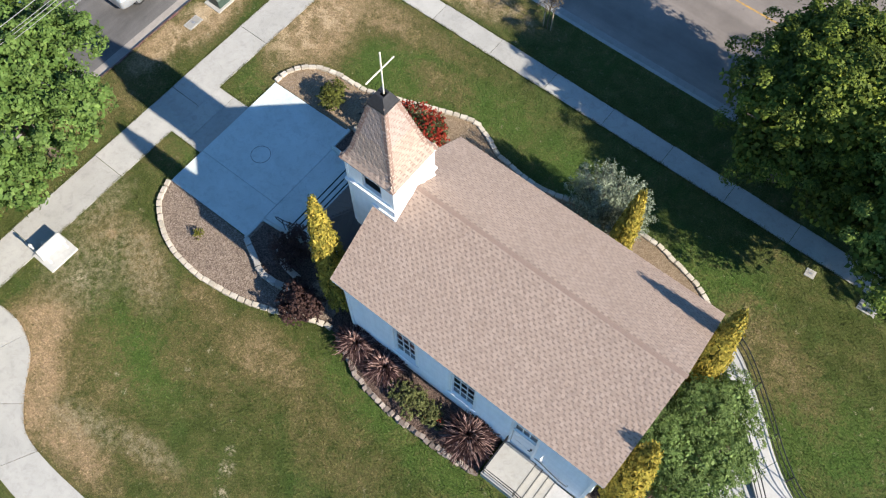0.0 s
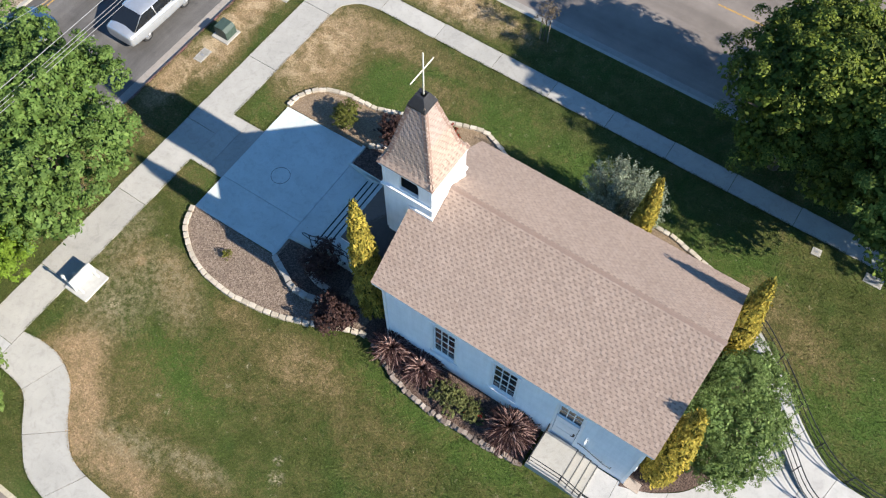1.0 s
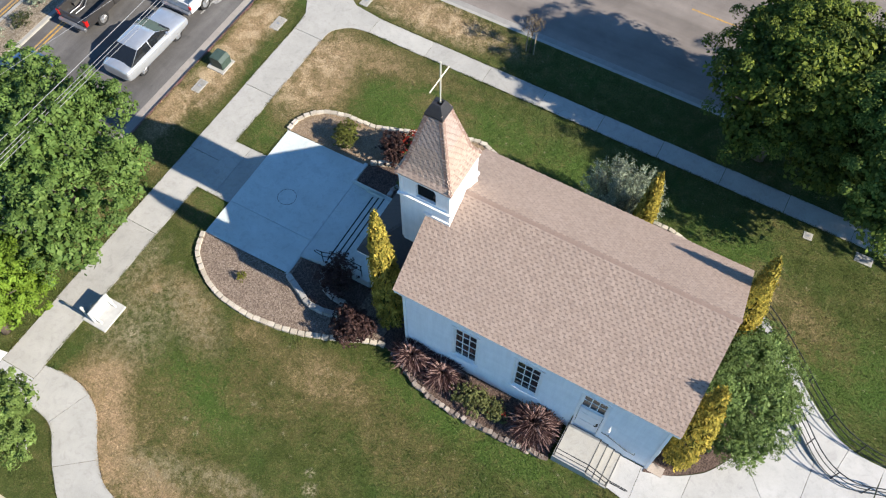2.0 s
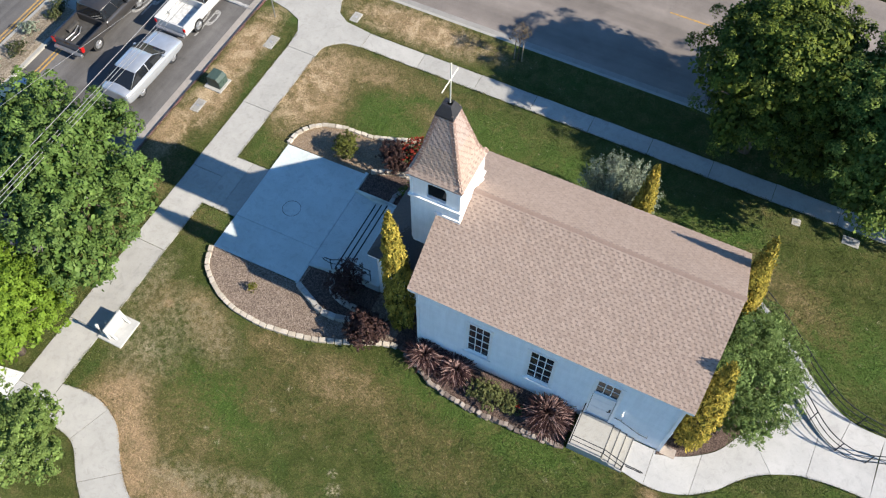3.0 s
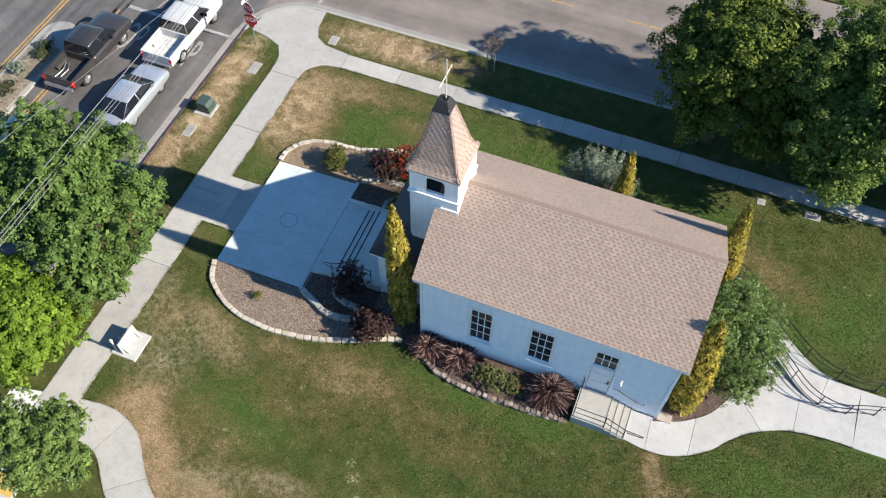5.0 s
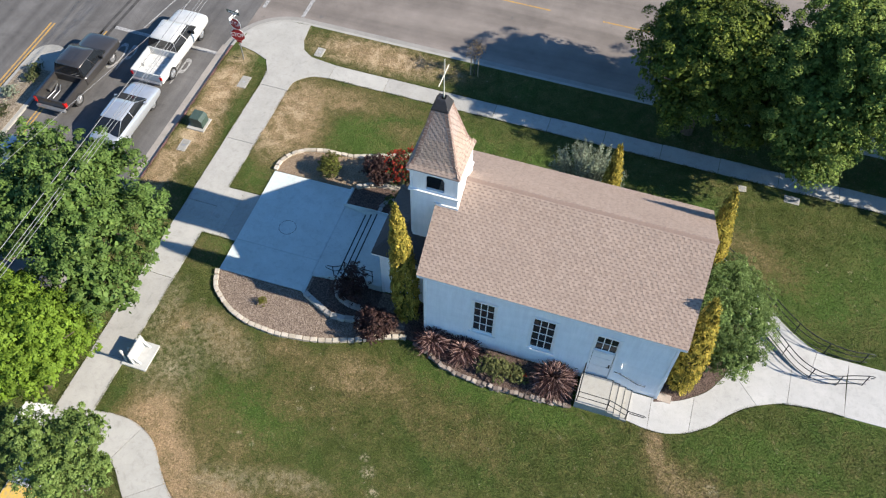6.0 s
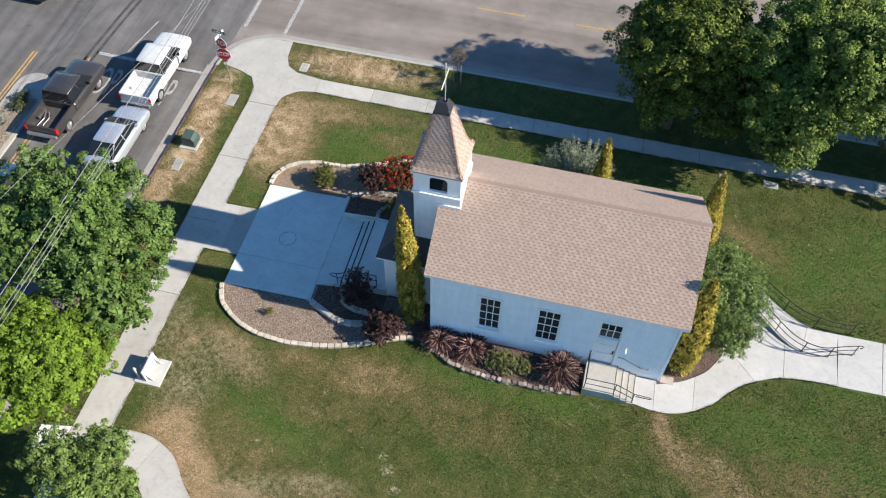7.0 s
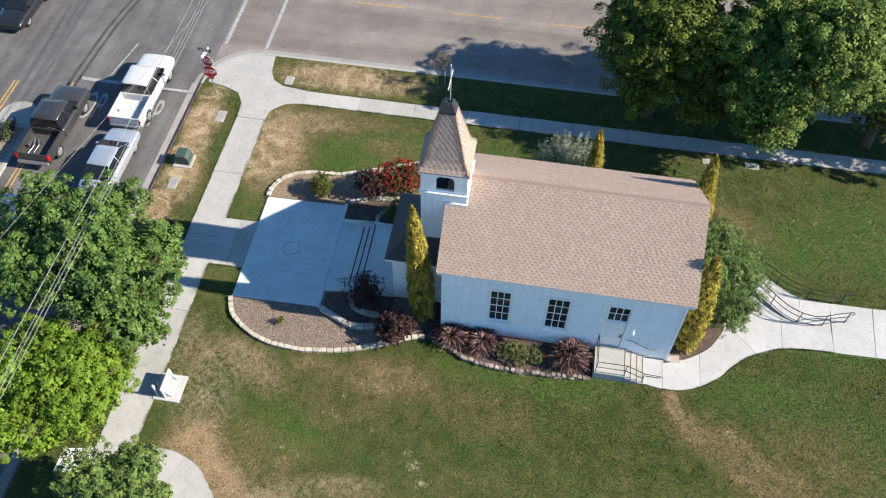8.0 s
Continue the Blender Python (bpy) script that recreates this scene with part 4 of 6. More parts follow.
low_wall([(-6.15, 7.25), (-6.15, 6.12), (-5.3, 6.03), (-4.5, 5.86), (-2.5, 5.82)], 0.16, -0.1, lambda x, y: 0.2 + 0.42 * max(0, min(1, (x + 5.4) / 1.0)), "low pale concrete planter wall beside the steps")
low_wall([(-6.1, 0.42), (-6.1, 1.52), (-5.0, 1.62), (-4.6, 1.72), (-2.5, 1.74)], 0.14, -0.1, lambda x, y: 0.1 + 0.45 * max(0, min(1, (x + 5.2) / 1.0)), "low pale concrete edge of the steps")

# ---- planting beds ----
EDGE = smooth_line([(-10.68, 0.38), (-10.28, -0.55), (-9.5, -1.27), (-8.6, -1.74), (-7.5, -2.0), (-6.1, -2.05), (-4.6, -1.82), (-3.2, -1.4), (-2.0, -0.88), (-0.75, -0.4), (0.35, -0.6), (1.5, -1.2), (2.85, -1.48), (4.8, -1.54), (7.65, -1.34)], 5)
cut = 45
Build().prism(EDGE[:cut + 1] + [(-0.75, 0.25), (-0.75, 1.72), (-6.05, 1.55), (-6.05, 0.44), (-10.6, 0.44)], -0.1, 0.045).ob("gravel_bed", GRAVEL, label="bed of brown crushed gravel beside the forecourt", category="gravel bed", kind="structure")
Build().prism(EDGE[cut:] + [(7.65, 0.3), (0.2, 0.3), (0.2, 1.7), (-0.74, 1.7)], -0.1, 0.09).ob("mulch_bed", MULCH, label="dark mulch bed along the chapel wall", category="mulch bed", kind="structure")
TOPEDGE = smooth_line([(-10.62, 7.15), (-10.5, 8.0), (-9.8, 8.85), (-8.65, 9.25), (-7.2, 9.35), (-6.2, 9.65), (-4.0, 10.5), (-2.1, 11.1), (-1.0, 10.85), (0.0, 10.4), (2.5, 10.2), (5.5, 11.0), (7.7, 11.05), (9.0, 10.8), (10.6, 10.3), (11.5, 9.3), (11.6, 7.5)], 5)
Build().prism(TOPEDGE + [(11.2, 7.1), (0.2, 7.1), (-2.4, 5.4), (-2.5, 5.85), (-4.5, 5.9), (-6.1, 6.2), (-6.12, 7.22), (-10.6, 7.14)], -0.1, 0.05).ob("gravel_bed", TANSOIL, label="tan gravelly soil bed on the street side of the chapel", category="gravel bed", kind="structure")
Build().prism([(-6.05, 6.1), (-4.5, 5.9), (-2.4, 5.85), (-2.4, 8.0), (-4.5, 7.85), (-6.05, 7.3)], 0.0, 0.1).ob("mulch_bed", MULCH, label="dark soil bed behind the low wall", category="mulch bed", kind="structure")
Build().prism([(-5.9, 0.35), (-5.2, 0.0), (-4.4, -0.35), (-3.6, -0.35), (-2.4, 0.1), (-2.4, 1.66), (-4.6, 1.64), (-5.9, 1.45)], 0.0, 0.09).ob("mulch_bed", MULCH, label="dark soil bed beside the steps", category="mulch bed", kind="structure")
Build().prism(smooth_line([(11.2, 0.08), (12.08, 0.4), (12.9, 0.93), (13.48, 1.45), (14.0, 2.27), (14.2, 2.95), (14.65, 4.2), (14.8, 5.7), (14.2, 6.2), (12.8, 7.2), (11.2, 7.2)], 4), -0.1, 0.06).ob("mulch_bed", MULCH, label="mulch bed behind the chapel", category="mulch bed", kind="structure")

# ---- chapel ----
X0, X1, Y0, Y1 = 0.25, 11.25, 0.3, 7.1
EAVE, RIDGE, YR = 5.27, 7.83, 3.7
SLOPE = (RIDGE - EAVE) / YR
chapel = thing("chapel", (5.75, 3.7, 0), "white clapboard chapel with tan shingle roof and square steeple", "chapel")
ORG = Vector((5.75, 3.7, 0))


def rel(b):
    b.v = [(x - ORG.x, y - ORG.y, z) for x, y, z in b.v]
    return b


GRADE = 0.0
HOLES = [(2.48, 3.46, 1.4, 3.9), (5.17, 6.19, 1.4, 3.9), (7.96, 8.94, 0.54, 3.94)]
TOPZ = 5.0


def solid(b, axis, at, thick, u0, u1, z0, z1):
    """A block of wall: axis 'y' runs along x at y = at, axis 'x' along y at x = at."""
    if axis == "y":
        b.box(u0, at, z0, u1, at + thick, z1)
    else:
        b.box(at, u0, z0, at + thick, u1, z1)


def wall_blocks(axis, at, thick, u0, u1, z0, z1, holes):
    b = Build()
    cur = u0
    for a, c, lo, hi in sorted(holes):
        solid(b, axis, at, thick, cur, a, z0, z1)
        if lo > z0:
            solid(b, axis, at, thick, a, c, z0, lo)
        if hi < z1:
            solid(b, axis, at, thick, a, c, hi, z1)
        cur = c
    solid(b, axis, at, thick, cur, u1, z0, z1)
    return b


BOARD = {}


def boards(parent, axis, face, sign, u0, u1, z0, z1, holes, course=0.15, gable=None):
    """Lapped boards on a wall face; the outward side is sign along the other axis."""
    k = 0
    z = z0
    while z < z1 - 0.02:
        h = min(course, z1 - z)
        a0, a1 = u0, u1
        if gable:
            a0, a1 = gable(z + h)
            if a1 - a0 < 0.15:
                break
        spans = [(a0, a1)]
        for a, c, lo, hi in holes:
            if z + h > lo + 0.02 and z < hi - 0.02:
                spans = [s for p, q in spans for s in ((p, min(q, a)), (max(p, c), q)) if s[1] - s[0] > 0.03]
        for p, q in spans:
            key = (axis, sign, round(q - p, 3), round(h, 3))
            if key not in BOARD:
                L = q - p
                d0, d1 = 0.004, 0.046
                sec = [(0, 0), (d1, 0), (d0, h + 0.01), (0, h + 0.01)]
                if axis == "y":
                    rings = [[(u, sign * d, w) for d, w in sec] for u in (0, L)]
                else:
                    rings = [[(sign * d, u, w) for d, w in sec] for u in (0, L)]
                b = Build().loft(rings)
                me = b.mesh("clapboard")
                bm = bmesh.new()
                bm.from_mesh(me)
                bmesh.ops.recalc_face_normals(bm, faces=bm.faces[:])
                bm.to_mesh(me)
                bm.free()
                me.materials.append(SIDING)
                BOARD[key] = me
            jit = random.uniform(-0.0015, 0.0015)
            m = Matrix.Translation((p - ORG.x, face - ORG.y + jit, z)) if axis == "y" else Matrix.Translation((face - ORG.x + jit, p - ORG.y, z))
            shared("clapboard", BOARD[key], parent, m)
        z += course


T = 0.16
wn_ = rel(wall_blocks("y", Y0 + 0.03, T, X0, X1, GRADE, TOPZ, HOLES)).ob("wall", SIDING, chapel, "white lapped timber wall with two tall windows and a door")
boards(wn_, "y", Y0 + 0.03, -1, X0, X1, 0.32, TOPZ, [(a - 0.1, c + 0.1, lo - 0.1, hi + 0.12) for a, c, lo, hi in HOLES])
wf_ = rel(wall_blocks("y", Y1 - 0.03 - T, T, X0, X1, GRADE, TOPZ, [])).ob("wall", SIDING, chapel)
boards(wf_, "y", Y1 - 0.03, 1, X0, X1, 0.32, TOPZ, [])
gable = lambda z: (max(Y0 + 0.03, (z - EAVE + 0.22) / SLOPE), min(Y1 - 0.03, 2 * YR - (z - EAVE + 0.22) / SLOPE))
for xx, sg in ((X1 - 0.03, 1), (X0 + 0.03, -1)):
    x0 = xx - T if sg > 0 else xx
    b = Build().loft([[(x, Y0 + 0.19, 0), (x, Y1 - 0.19, 0), (x, Y1 - 0.19, 5.05), (x, YR, RIDGE - 0.26), (x, Y0 + 0.19, 5.05)] for x in (x0, x0 + T)])
    w = rel(b).ob("wall", SIDING, chapel, "white lapped gable wall", fix=True)
    boards(w, "x", xx, sg, Y0, Y1, 0.32, RIDGE - 0.3, [], gable=gable)
rel(Build().box(X0 - 0.02, Y0 - 0.0, 0, X1 + 0.02, Y0 + 0.06, 0.3)).ob("skirt_board", TRIM, chapel)
for x in (X0, X1):
    for y in (Y0, Y1):
        sx, sy = (1 if x > 5 else -1), (1 if y > 3 else -1)
        rel(Build().box(x - 0.06, y - 0.06, 0.0, x + 0.06, y + 0.06, TOPZ)).ob("corner_board", TRIM, chapel)

# roof decks with eaves boards
for sgn in (-1, 1):
    yy = lambda y: YR + sgn * y
    sec = [(0, RIDGE - 0.075), (YR, EAVE - 0.065), (YR, EAVE - 0.18), (0, RIDGE - 0.22)]
    b = Build().loft([[(x, yy(y), z) for y, z in sec] for x in (0.0, 11.5)])
    rel(b).ob("roof_deck", TRIM, chapel, fix=True)
    b = Build().box(0.0, YR + sgn * YR - (0.02 if sgn < 0 else -0.003), EAVE - 0.22, 11.5, YR + sgn * YR + (0.003 if sgn < 0 else 0.02), EAVE - 0.05)
    rel(b).ob("fascia", TRIM, chapel)
for x0, x1 in ((-0.022, 0.0), (11.5, 11.522)):
    for sgn in (-1, 1):
        sec = [(0, RIDGE - 0.045), (YR, EAVE - 0.045), (YR, EAVE - 0.2), (0, RIDGE - 0.2)]
        rel(Build().loft([[(x, YR + sgn * y, z) for y, z in sec] for x in (x0, x1)])).ob("barge_board", TRIM, chapel, fix=True)


def window(x0, x1, z0, z1, cols, rows, sill=True, door=False):
    w = thing("window", (0, 0, 0))
    w.parent = chapel
    w.matrix_basis = Matrix.Translation(((x0 + x1) / 2 - ORG.x, Y0 + 0.03 - ORG.y, 0))
    hw = (x1 - x0) / 2
    f = Build()
    for a, b_, c, d in ((-hw - 0.11, -hw, z0 - 0.06, z1 + 0.11), (hw, hw + 0.11, z0 - 0.06, z1 + 0.11), (-hw, hw, z1, z1 + 0.11)):
        f.box(a, -0.05, c, b_, 0.0, d)
    f.box(-hw, 0.03, z0, -hw + 0.045, 0.1, z1).box(hw - 0.045, 0.03, z0, hw, 0.1, z1).box(-hw, 0.03, z1 - 0.045, hw, 0.1, z1).box(-hw, 0.03, z0, hw, 0.1, z0 + 0.05)
    f.box(-hw - 0.14, -0.065, z1 + 0.11, hw + 0.14, 0.0, z1 + 0.15)
    f.ob("frame", TRIM, w)
    if sill:
        Build().box(-hw - 0.15, -0.1, z0 - 0.11, hw + 0.15, 0.03, z0 - 0.06).box(-hw - 0.1, -0.045, z0 - 0.19, hw + 0.1, 0.0, z0 - 0.11).ob("sill", TRIM, w, bevel=0.006)
    gx = [-hw + 0.045 + (2 * hw - 0.09) * k / cols for k in range(cols + 1)]
    gz = [z0 + 0.05 + (z1 - z0 - 0.095) * k / rows for k in range(rows + 1)]
    for k in range(1, cols):
        Build().box(gx[k] - 0.019, 0.04, gz[0], gx[k] + 0.019, 0.075, gz[-1]).ob("muntin", TRIM, w)
    for k in range(1, rows):
        r = 0.028 if rows == 4 and k == 2 else 0.019
        Build().box(gx[0], 0.038, gz[k] - r, gx[-1], 0.073, gz[k] + r).ob("muntin", TRIM, w)
    for i in range(cols):
        for j in range(rows):
            p = Build().box(-(gx[1] - gx[0]) / 2, 0, -(gz[1] - gz[0]) / 2, (gx[1] - gx[0]) / 2, 0.006, (gz[1] - gz[0]) / 2).ob("pane", GLASS, w)
            p.matrix_basis = pose((gx[i] + gx[i + 1]) / 2, 0.055, (gz[j] + gz[j + 1]) / 2, random.uniform(-0.5, 0.5), 0, random.uniform(-0.5, 0.5))
    Build().box(-hw - 0.02, 0.17, z0 - 0.02, hw + 0.02, 0.2, z1 + 0.02).ob("backing", DARKROOM, w)
    return w


window(2.48, 3.46, 1.4, 3.9, 3, 4)
window(5.17, 6.19, 1.4, 3.9, 3, 4)
window(7.96, 8.94, 2.72, 3.94, 3, 2, sill=False)
door = rel(Build().box(7.98, 0.36, 0.56, 8.92, 0.41, 2.66)).ob("door", DOORPAINT, chapel, "pale blue-white panelled side door, closed", bevel=0.004)
for a, c, lo, hi in ((8.1, 8.41, 0.72, 1.35), (8.49, 8.8, 0.72, 1.35), (8.1, 8.41, 1.5, 2.1), (8.49, 8.8, 1.5, 2.1), (8.1, 8.8, 2.2, 2.5)):
    rel(Build().box(a, 0.345, lo, c, 0.37, hi)).ob("panel", DOORPAINT, door, bevel=0.008)
rel(Build().tube([(8.83, 0.36, 1.5), (8.83, 0.29, 1.5), (8.72, 0.28, 1.5)], 0.018).box(8.79, 0.34, 1.38, 8.87, 0.365, 1.65)).ob("door_handle", BLACKIRON, door)
rel(Build().box(7.85, 0.28, 0.54, 7.96, 0.33, 2.66).box(8.94, 0.28, 0.54, 9.05, 0.33, 2.66).box(7.96, 0.29, 2.66, 8.94, 0.36, 2.72)).ob("door_frame", TRIM, chapel)

# shingles
TABF = [(0, 1, 2, 3), (3, 2, 9, 8), (8, 9, 6, 7), (1, 5, 6, 9, 2), (0, 3, 8, 7, 4)]
TABS = []
for k, (wd, thick, band) in enumerate(((0.112, 0.021, False), (0.125, 0.013, True), (0.115, 0.023, False), (0.128, 0.015, True), (0.124, 0.012, True))):
    x = wd * 0.985
    tv = [(0, 0, 0), (x, 0, 0), (x, 0, thick), (0, 0, thick), (0, 0.2, 0), (x, 0.2, 0), (x, 0.2, 0.004), (0, 0.2, 0.004), (0, 0.082, thick * 0.6 + 0.002), (x, 0.082, thick * 0.6 + 0.002)]
    pair = []
    for mat in (SHINGLE, SHINGLES):
        me = Build().add(tv, TABF).mesh("shingle")
        me.materials.append(mat)
        me.materials.append(BAND)
        me.polygons[2].material_index = 1 if band else 0
        pair.append(me)
    TABS.append((wd, *pair, band))


COURSES = [0]


def tab_course(u0, u1, rng):
    """Tabs that fill a course from u0 to u1, each course shifted by about half a tab."""
    COURSES[0] += 1
    u, out = u0 - (0.12 if COURSES[0] % 2 else 0.0) - rng.uniform(0, 0.045), []
    while u < u1 - 0.01:
        k = int((2 * rng.integers(0, 2)) if len(out) % 2 else rng.choice((1, 3, 4)))
        out.append((u, k))
        u += TABS[k][0]
    return out


def clip_tab(u, w, u0, u1):
    a, c = max(u, u0), min(u + w, u1)
    return a, c - a


def lay_slope(parent, origin, ux, uy, un, length, climb, seed, single, course=0.132, width=None, mats=(SHINGLES, BAND)):
    """Rows of shingle tabs on a slope; the rows for which single(row) is true are pieces of their own, the rest one mesh."""
    rng = np.random.default_rng(seed)
    rest, marks = Build(), []
    M = Matrix.Identity(4)
    for i, ax in enumerate((ux, uy, un)):
        M[0][i], M[1][i], M[2][i] = ax
    row, s = 0, 0.0
    while s < climb - 0.03:
        a, c = width(s) if width else (0.0, length)
        for u, k in tab_course(a, c, rng):
            w, me, _, band = TABS[k]
            uu, ww = clip_tab(u, w, a, c)
            if ww < 0.03:
                continue
            p = origin + ux * uu + uy * s
            lift = rng.uniform(0.0, 0.003)
            m = Matrix.Translation(p + un * lift) @ M @ Matrix.Diagonal((ww / w, min(1.0, (climb - s) / 0.2), 1, 1))
            if single(row):
                shared("shingle", me, parent, m)
            else:
                rest.add([m @ Vector(q.co) for q in me.vertices], TABF)
                marks.append(band)
        row += 1
        s += course
    if rest.v:
        me = rest.mesh("shingle_field")
        me.materials.append(mats[0])
        me.materials.append(mats[1])
        idx = np.zeros(len(me.polygons), np.int32)
        idx[2::5] = marks
        me.polygons.foreach_set("material_index", idx)
        o = new("shingle_field", me)
        o.parent = parent
        tagged(o, kind="stuff")


run = math.hypot(YR, RIDGE - EAVE)
for sgn, seed in ((-1, 5), (1, 6)):
    b = Build().loft([[(x, YR + sgn * y, z) for y, z in ((0, RIDGE - 0.05), (YR + 0.02, EAVE - 0.045), (YR + 0.02, EAVE - 0.06), (0, RIDGE - 0.07))] for x in (-0.03, 11.53)])
    roof = rel(b).ob("roof", SHINGLES, chapel, "tan and pinkish-brown shingle roof slope", fix=True)
    uy = Vector((0, -sgn * YR, RIDGE - EAVE)).normalized()
    ux = Vector((1, 0, 0)) if sgn < 0 else Vector((-1, 0, 0))
    un = ux.cross(uy)
    og = Vector((-0.03 if sgn < 0 else 11.53, YR + sgn * (YR + 0.03), EAVE - 0.03)) - ORG + un * 0.016
    lay_slope(roof, og, ux, uy, un, 11.56, run + 0.0, seed, (lambda r: r < 3) if sgn < 0 else (lambda r: False))
cap = thing("ridge_cap", (0, 0, 0))
cap.parent = chapel
capb = Build().add([(0, -0.115, -0.06), (0, 0, 0.034), (0, 0.03, 0.012), (0.2, -0.115, -0.065), (0.2, 0, 0.029), (0.2, 0.03, 0.007), (0, -0.115, -0.09), (0, 0, 0.0), (0, 0.03, -0.02)], [(0, 3, 4, 1), (1, 4, 5, 2), (0, 1, 7, 6), (1, 2, 8, 7)]).mesh("ridge_shingle")
capb.materials.append(RIDGECAP)
x = 0.92
while x < 11.42:
    shared("ridge_shingle", capb, cap, Matrix.Translation((x - ORG.x, YR - ORG.y, RIDGE + 0.012 + random.uniform(0, 0.004))))
    x += 0.145

# vestibule with hipped roof
VX, VY0, VY1, VE = -2.4, 1.78, 5.4, 3.55
v = rel(Build().box(VX, VY0, 0, X0 + 0.03, VY0 + T, VE).box(VX, VY1 - T, 0, X0 + 0.03, VY1, VE).box(VX, VY0 + T, 0, VX + T, 3.0, VE).box(VX, 4.2, 0, VX + T, VY1 - T, VE).box(VX, 3.0, 2.75, VX + T, 4.2, VE)).ob("wall", SIDING, chapel, "white lapped wall of the entrance vestibule")
boards(v, "y", VY0, -1, VX, X0, 0.2, VE - 0.1, [])
boards(v, "x", VX, -1, VY0, VY1, 0.2, VE - 0.1, [(2.9, 4.3, 0.4, 2.85)])
rel(Build().box(VX + 0.03, 3.0, 0.54, VX + 0.09, 3.6, 2.75).box(VX + 0.03, 3.605, 0.54, VX + 0.09, 4.2, 2.75)).ob("door", DOORPAINT, chapel, "pair of pale front doors in the vestibule")
rel(Build().box(VX - 0.05, VY0 - 0.05, 0, VX + 0.06, VY0 + 0.06, VE)).ob("corner_board", TRIM, chapel)
hip = 1.95
e0, e1, f0, f1 = VY0 - 0.28, VY1 + 0.28, VX - 0.32, X0
mid = (e0 + e1) / 2
hz = 1.55
b = Build().add([(f0, e0, VE), (f1, e0, VE), (f1, e1, VE), (f0, e1, VE), (f0 + hip, mid, VE + hz), (f1, mid, VE + hz), (f0, e0, VE - 0.14), (f1, e0, VE - 0.14), (f1, e1, VE - 0.14), (f0, e1, VE - 0.14)],
                [(0, 1, 5, 4), (0, 4, 3), (3, 4, 5, 2), (0, 6, 7, 1), (3, 9, 6, 0), (2, 8, 9, 3), (6, 9, 8, 7)])
vr = rel(b).ob("roof", TRIM, chapel, "hipped dark slate-grey roof of the vestibule", fix=True)
w0 = e1 - e0
cl = math.hypot(hip, hz)
uy = Vector((hip, 0, hz)).normalized()
lay_slope(vr, Vector((f0 - 0.02, e1, VE + 0.004)) - ORG, Vector((0, -1, 0)), uy, Vector((0, -1, 0)).cross(uy), w0, cl, 11, lambda r: False, width=lambda s: (s / cl * w0 / 2, w0 - s / cl * w0 / 2), mats=(SLATE, SLATE))
cl2 = math.hypot(w0 / 2, hz)
for sgn in (-1, 1):
    uy = Vector((0, -sgn * w0 / 2, hz)).normalized()
    ux = Vector((1, 0, 0)) if sgn < 0 else Vector((-1, 0, 0))
    og = Vector((f0 if sgn < 0 else f1, e0 - 0.02 if sgn < 0 else e1 + 0.02, VE + 0.004)) - ORG
    Lx = f1 - f0
    lay_slope(vr, og, ux, uy, ux.cross(uy), Lx, cl2, 12 + sgn, lambda r: False, width=(lambda s: (hip * s / cl2, Lx)) if sgn < 0 else (lambda s: (0, Lx - hip * s / cl2)), mats=(SLATE, SLATE))

# tower
TX0, TX1, TY0, TY1, TE = -1.1, 0.88, 2.58, 4.62, 8.86
OPEN = (-0.47, 0.34, 7.8, 8.68)


def arched(axis, at, u0, u1, z0, z1, hole):
    """A thin wall with an arched opening, as strips round the opening."""
    a, c, lo, hi = hole
    b = Build()
    solid(b, axis, at, 0.12, u0, a, z0, z1)
    solid(b, axis, at, 0.12, c, u1, z0, z1)
    solid(b, axis, at, 0.12, a, c, z0, lo)
    r = 0.2
    n = 8
    us = [a + (c - a) * k / (2 * n) for k in range(2 * n + 1)]
    top = lambda u: hi - (r - math.sqrt(max(0, r * r - max(0, r - (u - a), r - (c - u)) ** 2)))
    for p, q in zip(us, us[1:]):
        za, zb = top(p), top(q)
        o = lambda u, d, z: (u, at + d, z) if axis == "y" else (at + d, u, z)
        b.add([o(p, 0, za), o(q, 0, zb), o(q, 0, z1), o(p, 0, z1), o(p, 0.12, za), o(q, 0.12, zb), o(q, 0.12, z1), o(p, 0.12, z1)], [(0, 1, 2, 3), (5, 4, 7, 6), (4, 5, 1, 0), (3, 2, 6, 7)])
    return rel(b).ob("tower_wall", SIDING, chapel, "white boarded belfry wall with arched opening", fix=True)


for axis, at, u0, u1, sg in (("y", TY0, TX0, TX1, -1), ("y", TY1 - 0.12, TX0, TX1, 1), ("x", TX0, TY0 + 0.12, TY1 - 0.12, -1), ("x", TX1 - 0.12, TY0 + 0.12, TY1 - 0.12, 1)):
    hole = OPEN if axis == "y" else (3.2, 4.0, 7.8, 8.68)
    if at > 0 and axis == "x":
        w = rel(Build().box(at, u0, 3.6, at + 0.12, u1, TE)).ob("tower_wall", SIDING, chapel, "white boarded belfry wall without opening", fix=True)
    else:
        w = arched(axis, at, u0, u1, 3.6, TE, hole)
    boards(w, axis, at if sg < 0 else at + 0.12, sg, u0 if axis == "y" else TY0, u1 if axis == "y" else TY1, 3.7 if axis == "y" else 4.0, 7.6, [])
rel(Build().box(TX0 + 0.1, TY0 + 0.1, 7.3, TX1 - 0.1, TY1 - 0.1, 7.4)).ob("belfry_floor", DARKROOM, chapel)
prof = [(0.0, 8.55), (0.06, 8.55), (0.1, 8.5), (0.13, 8.38), (0.19, 8.25), (0.23, 8.2), (0.2, 8.2), (0.0, 8.24)]
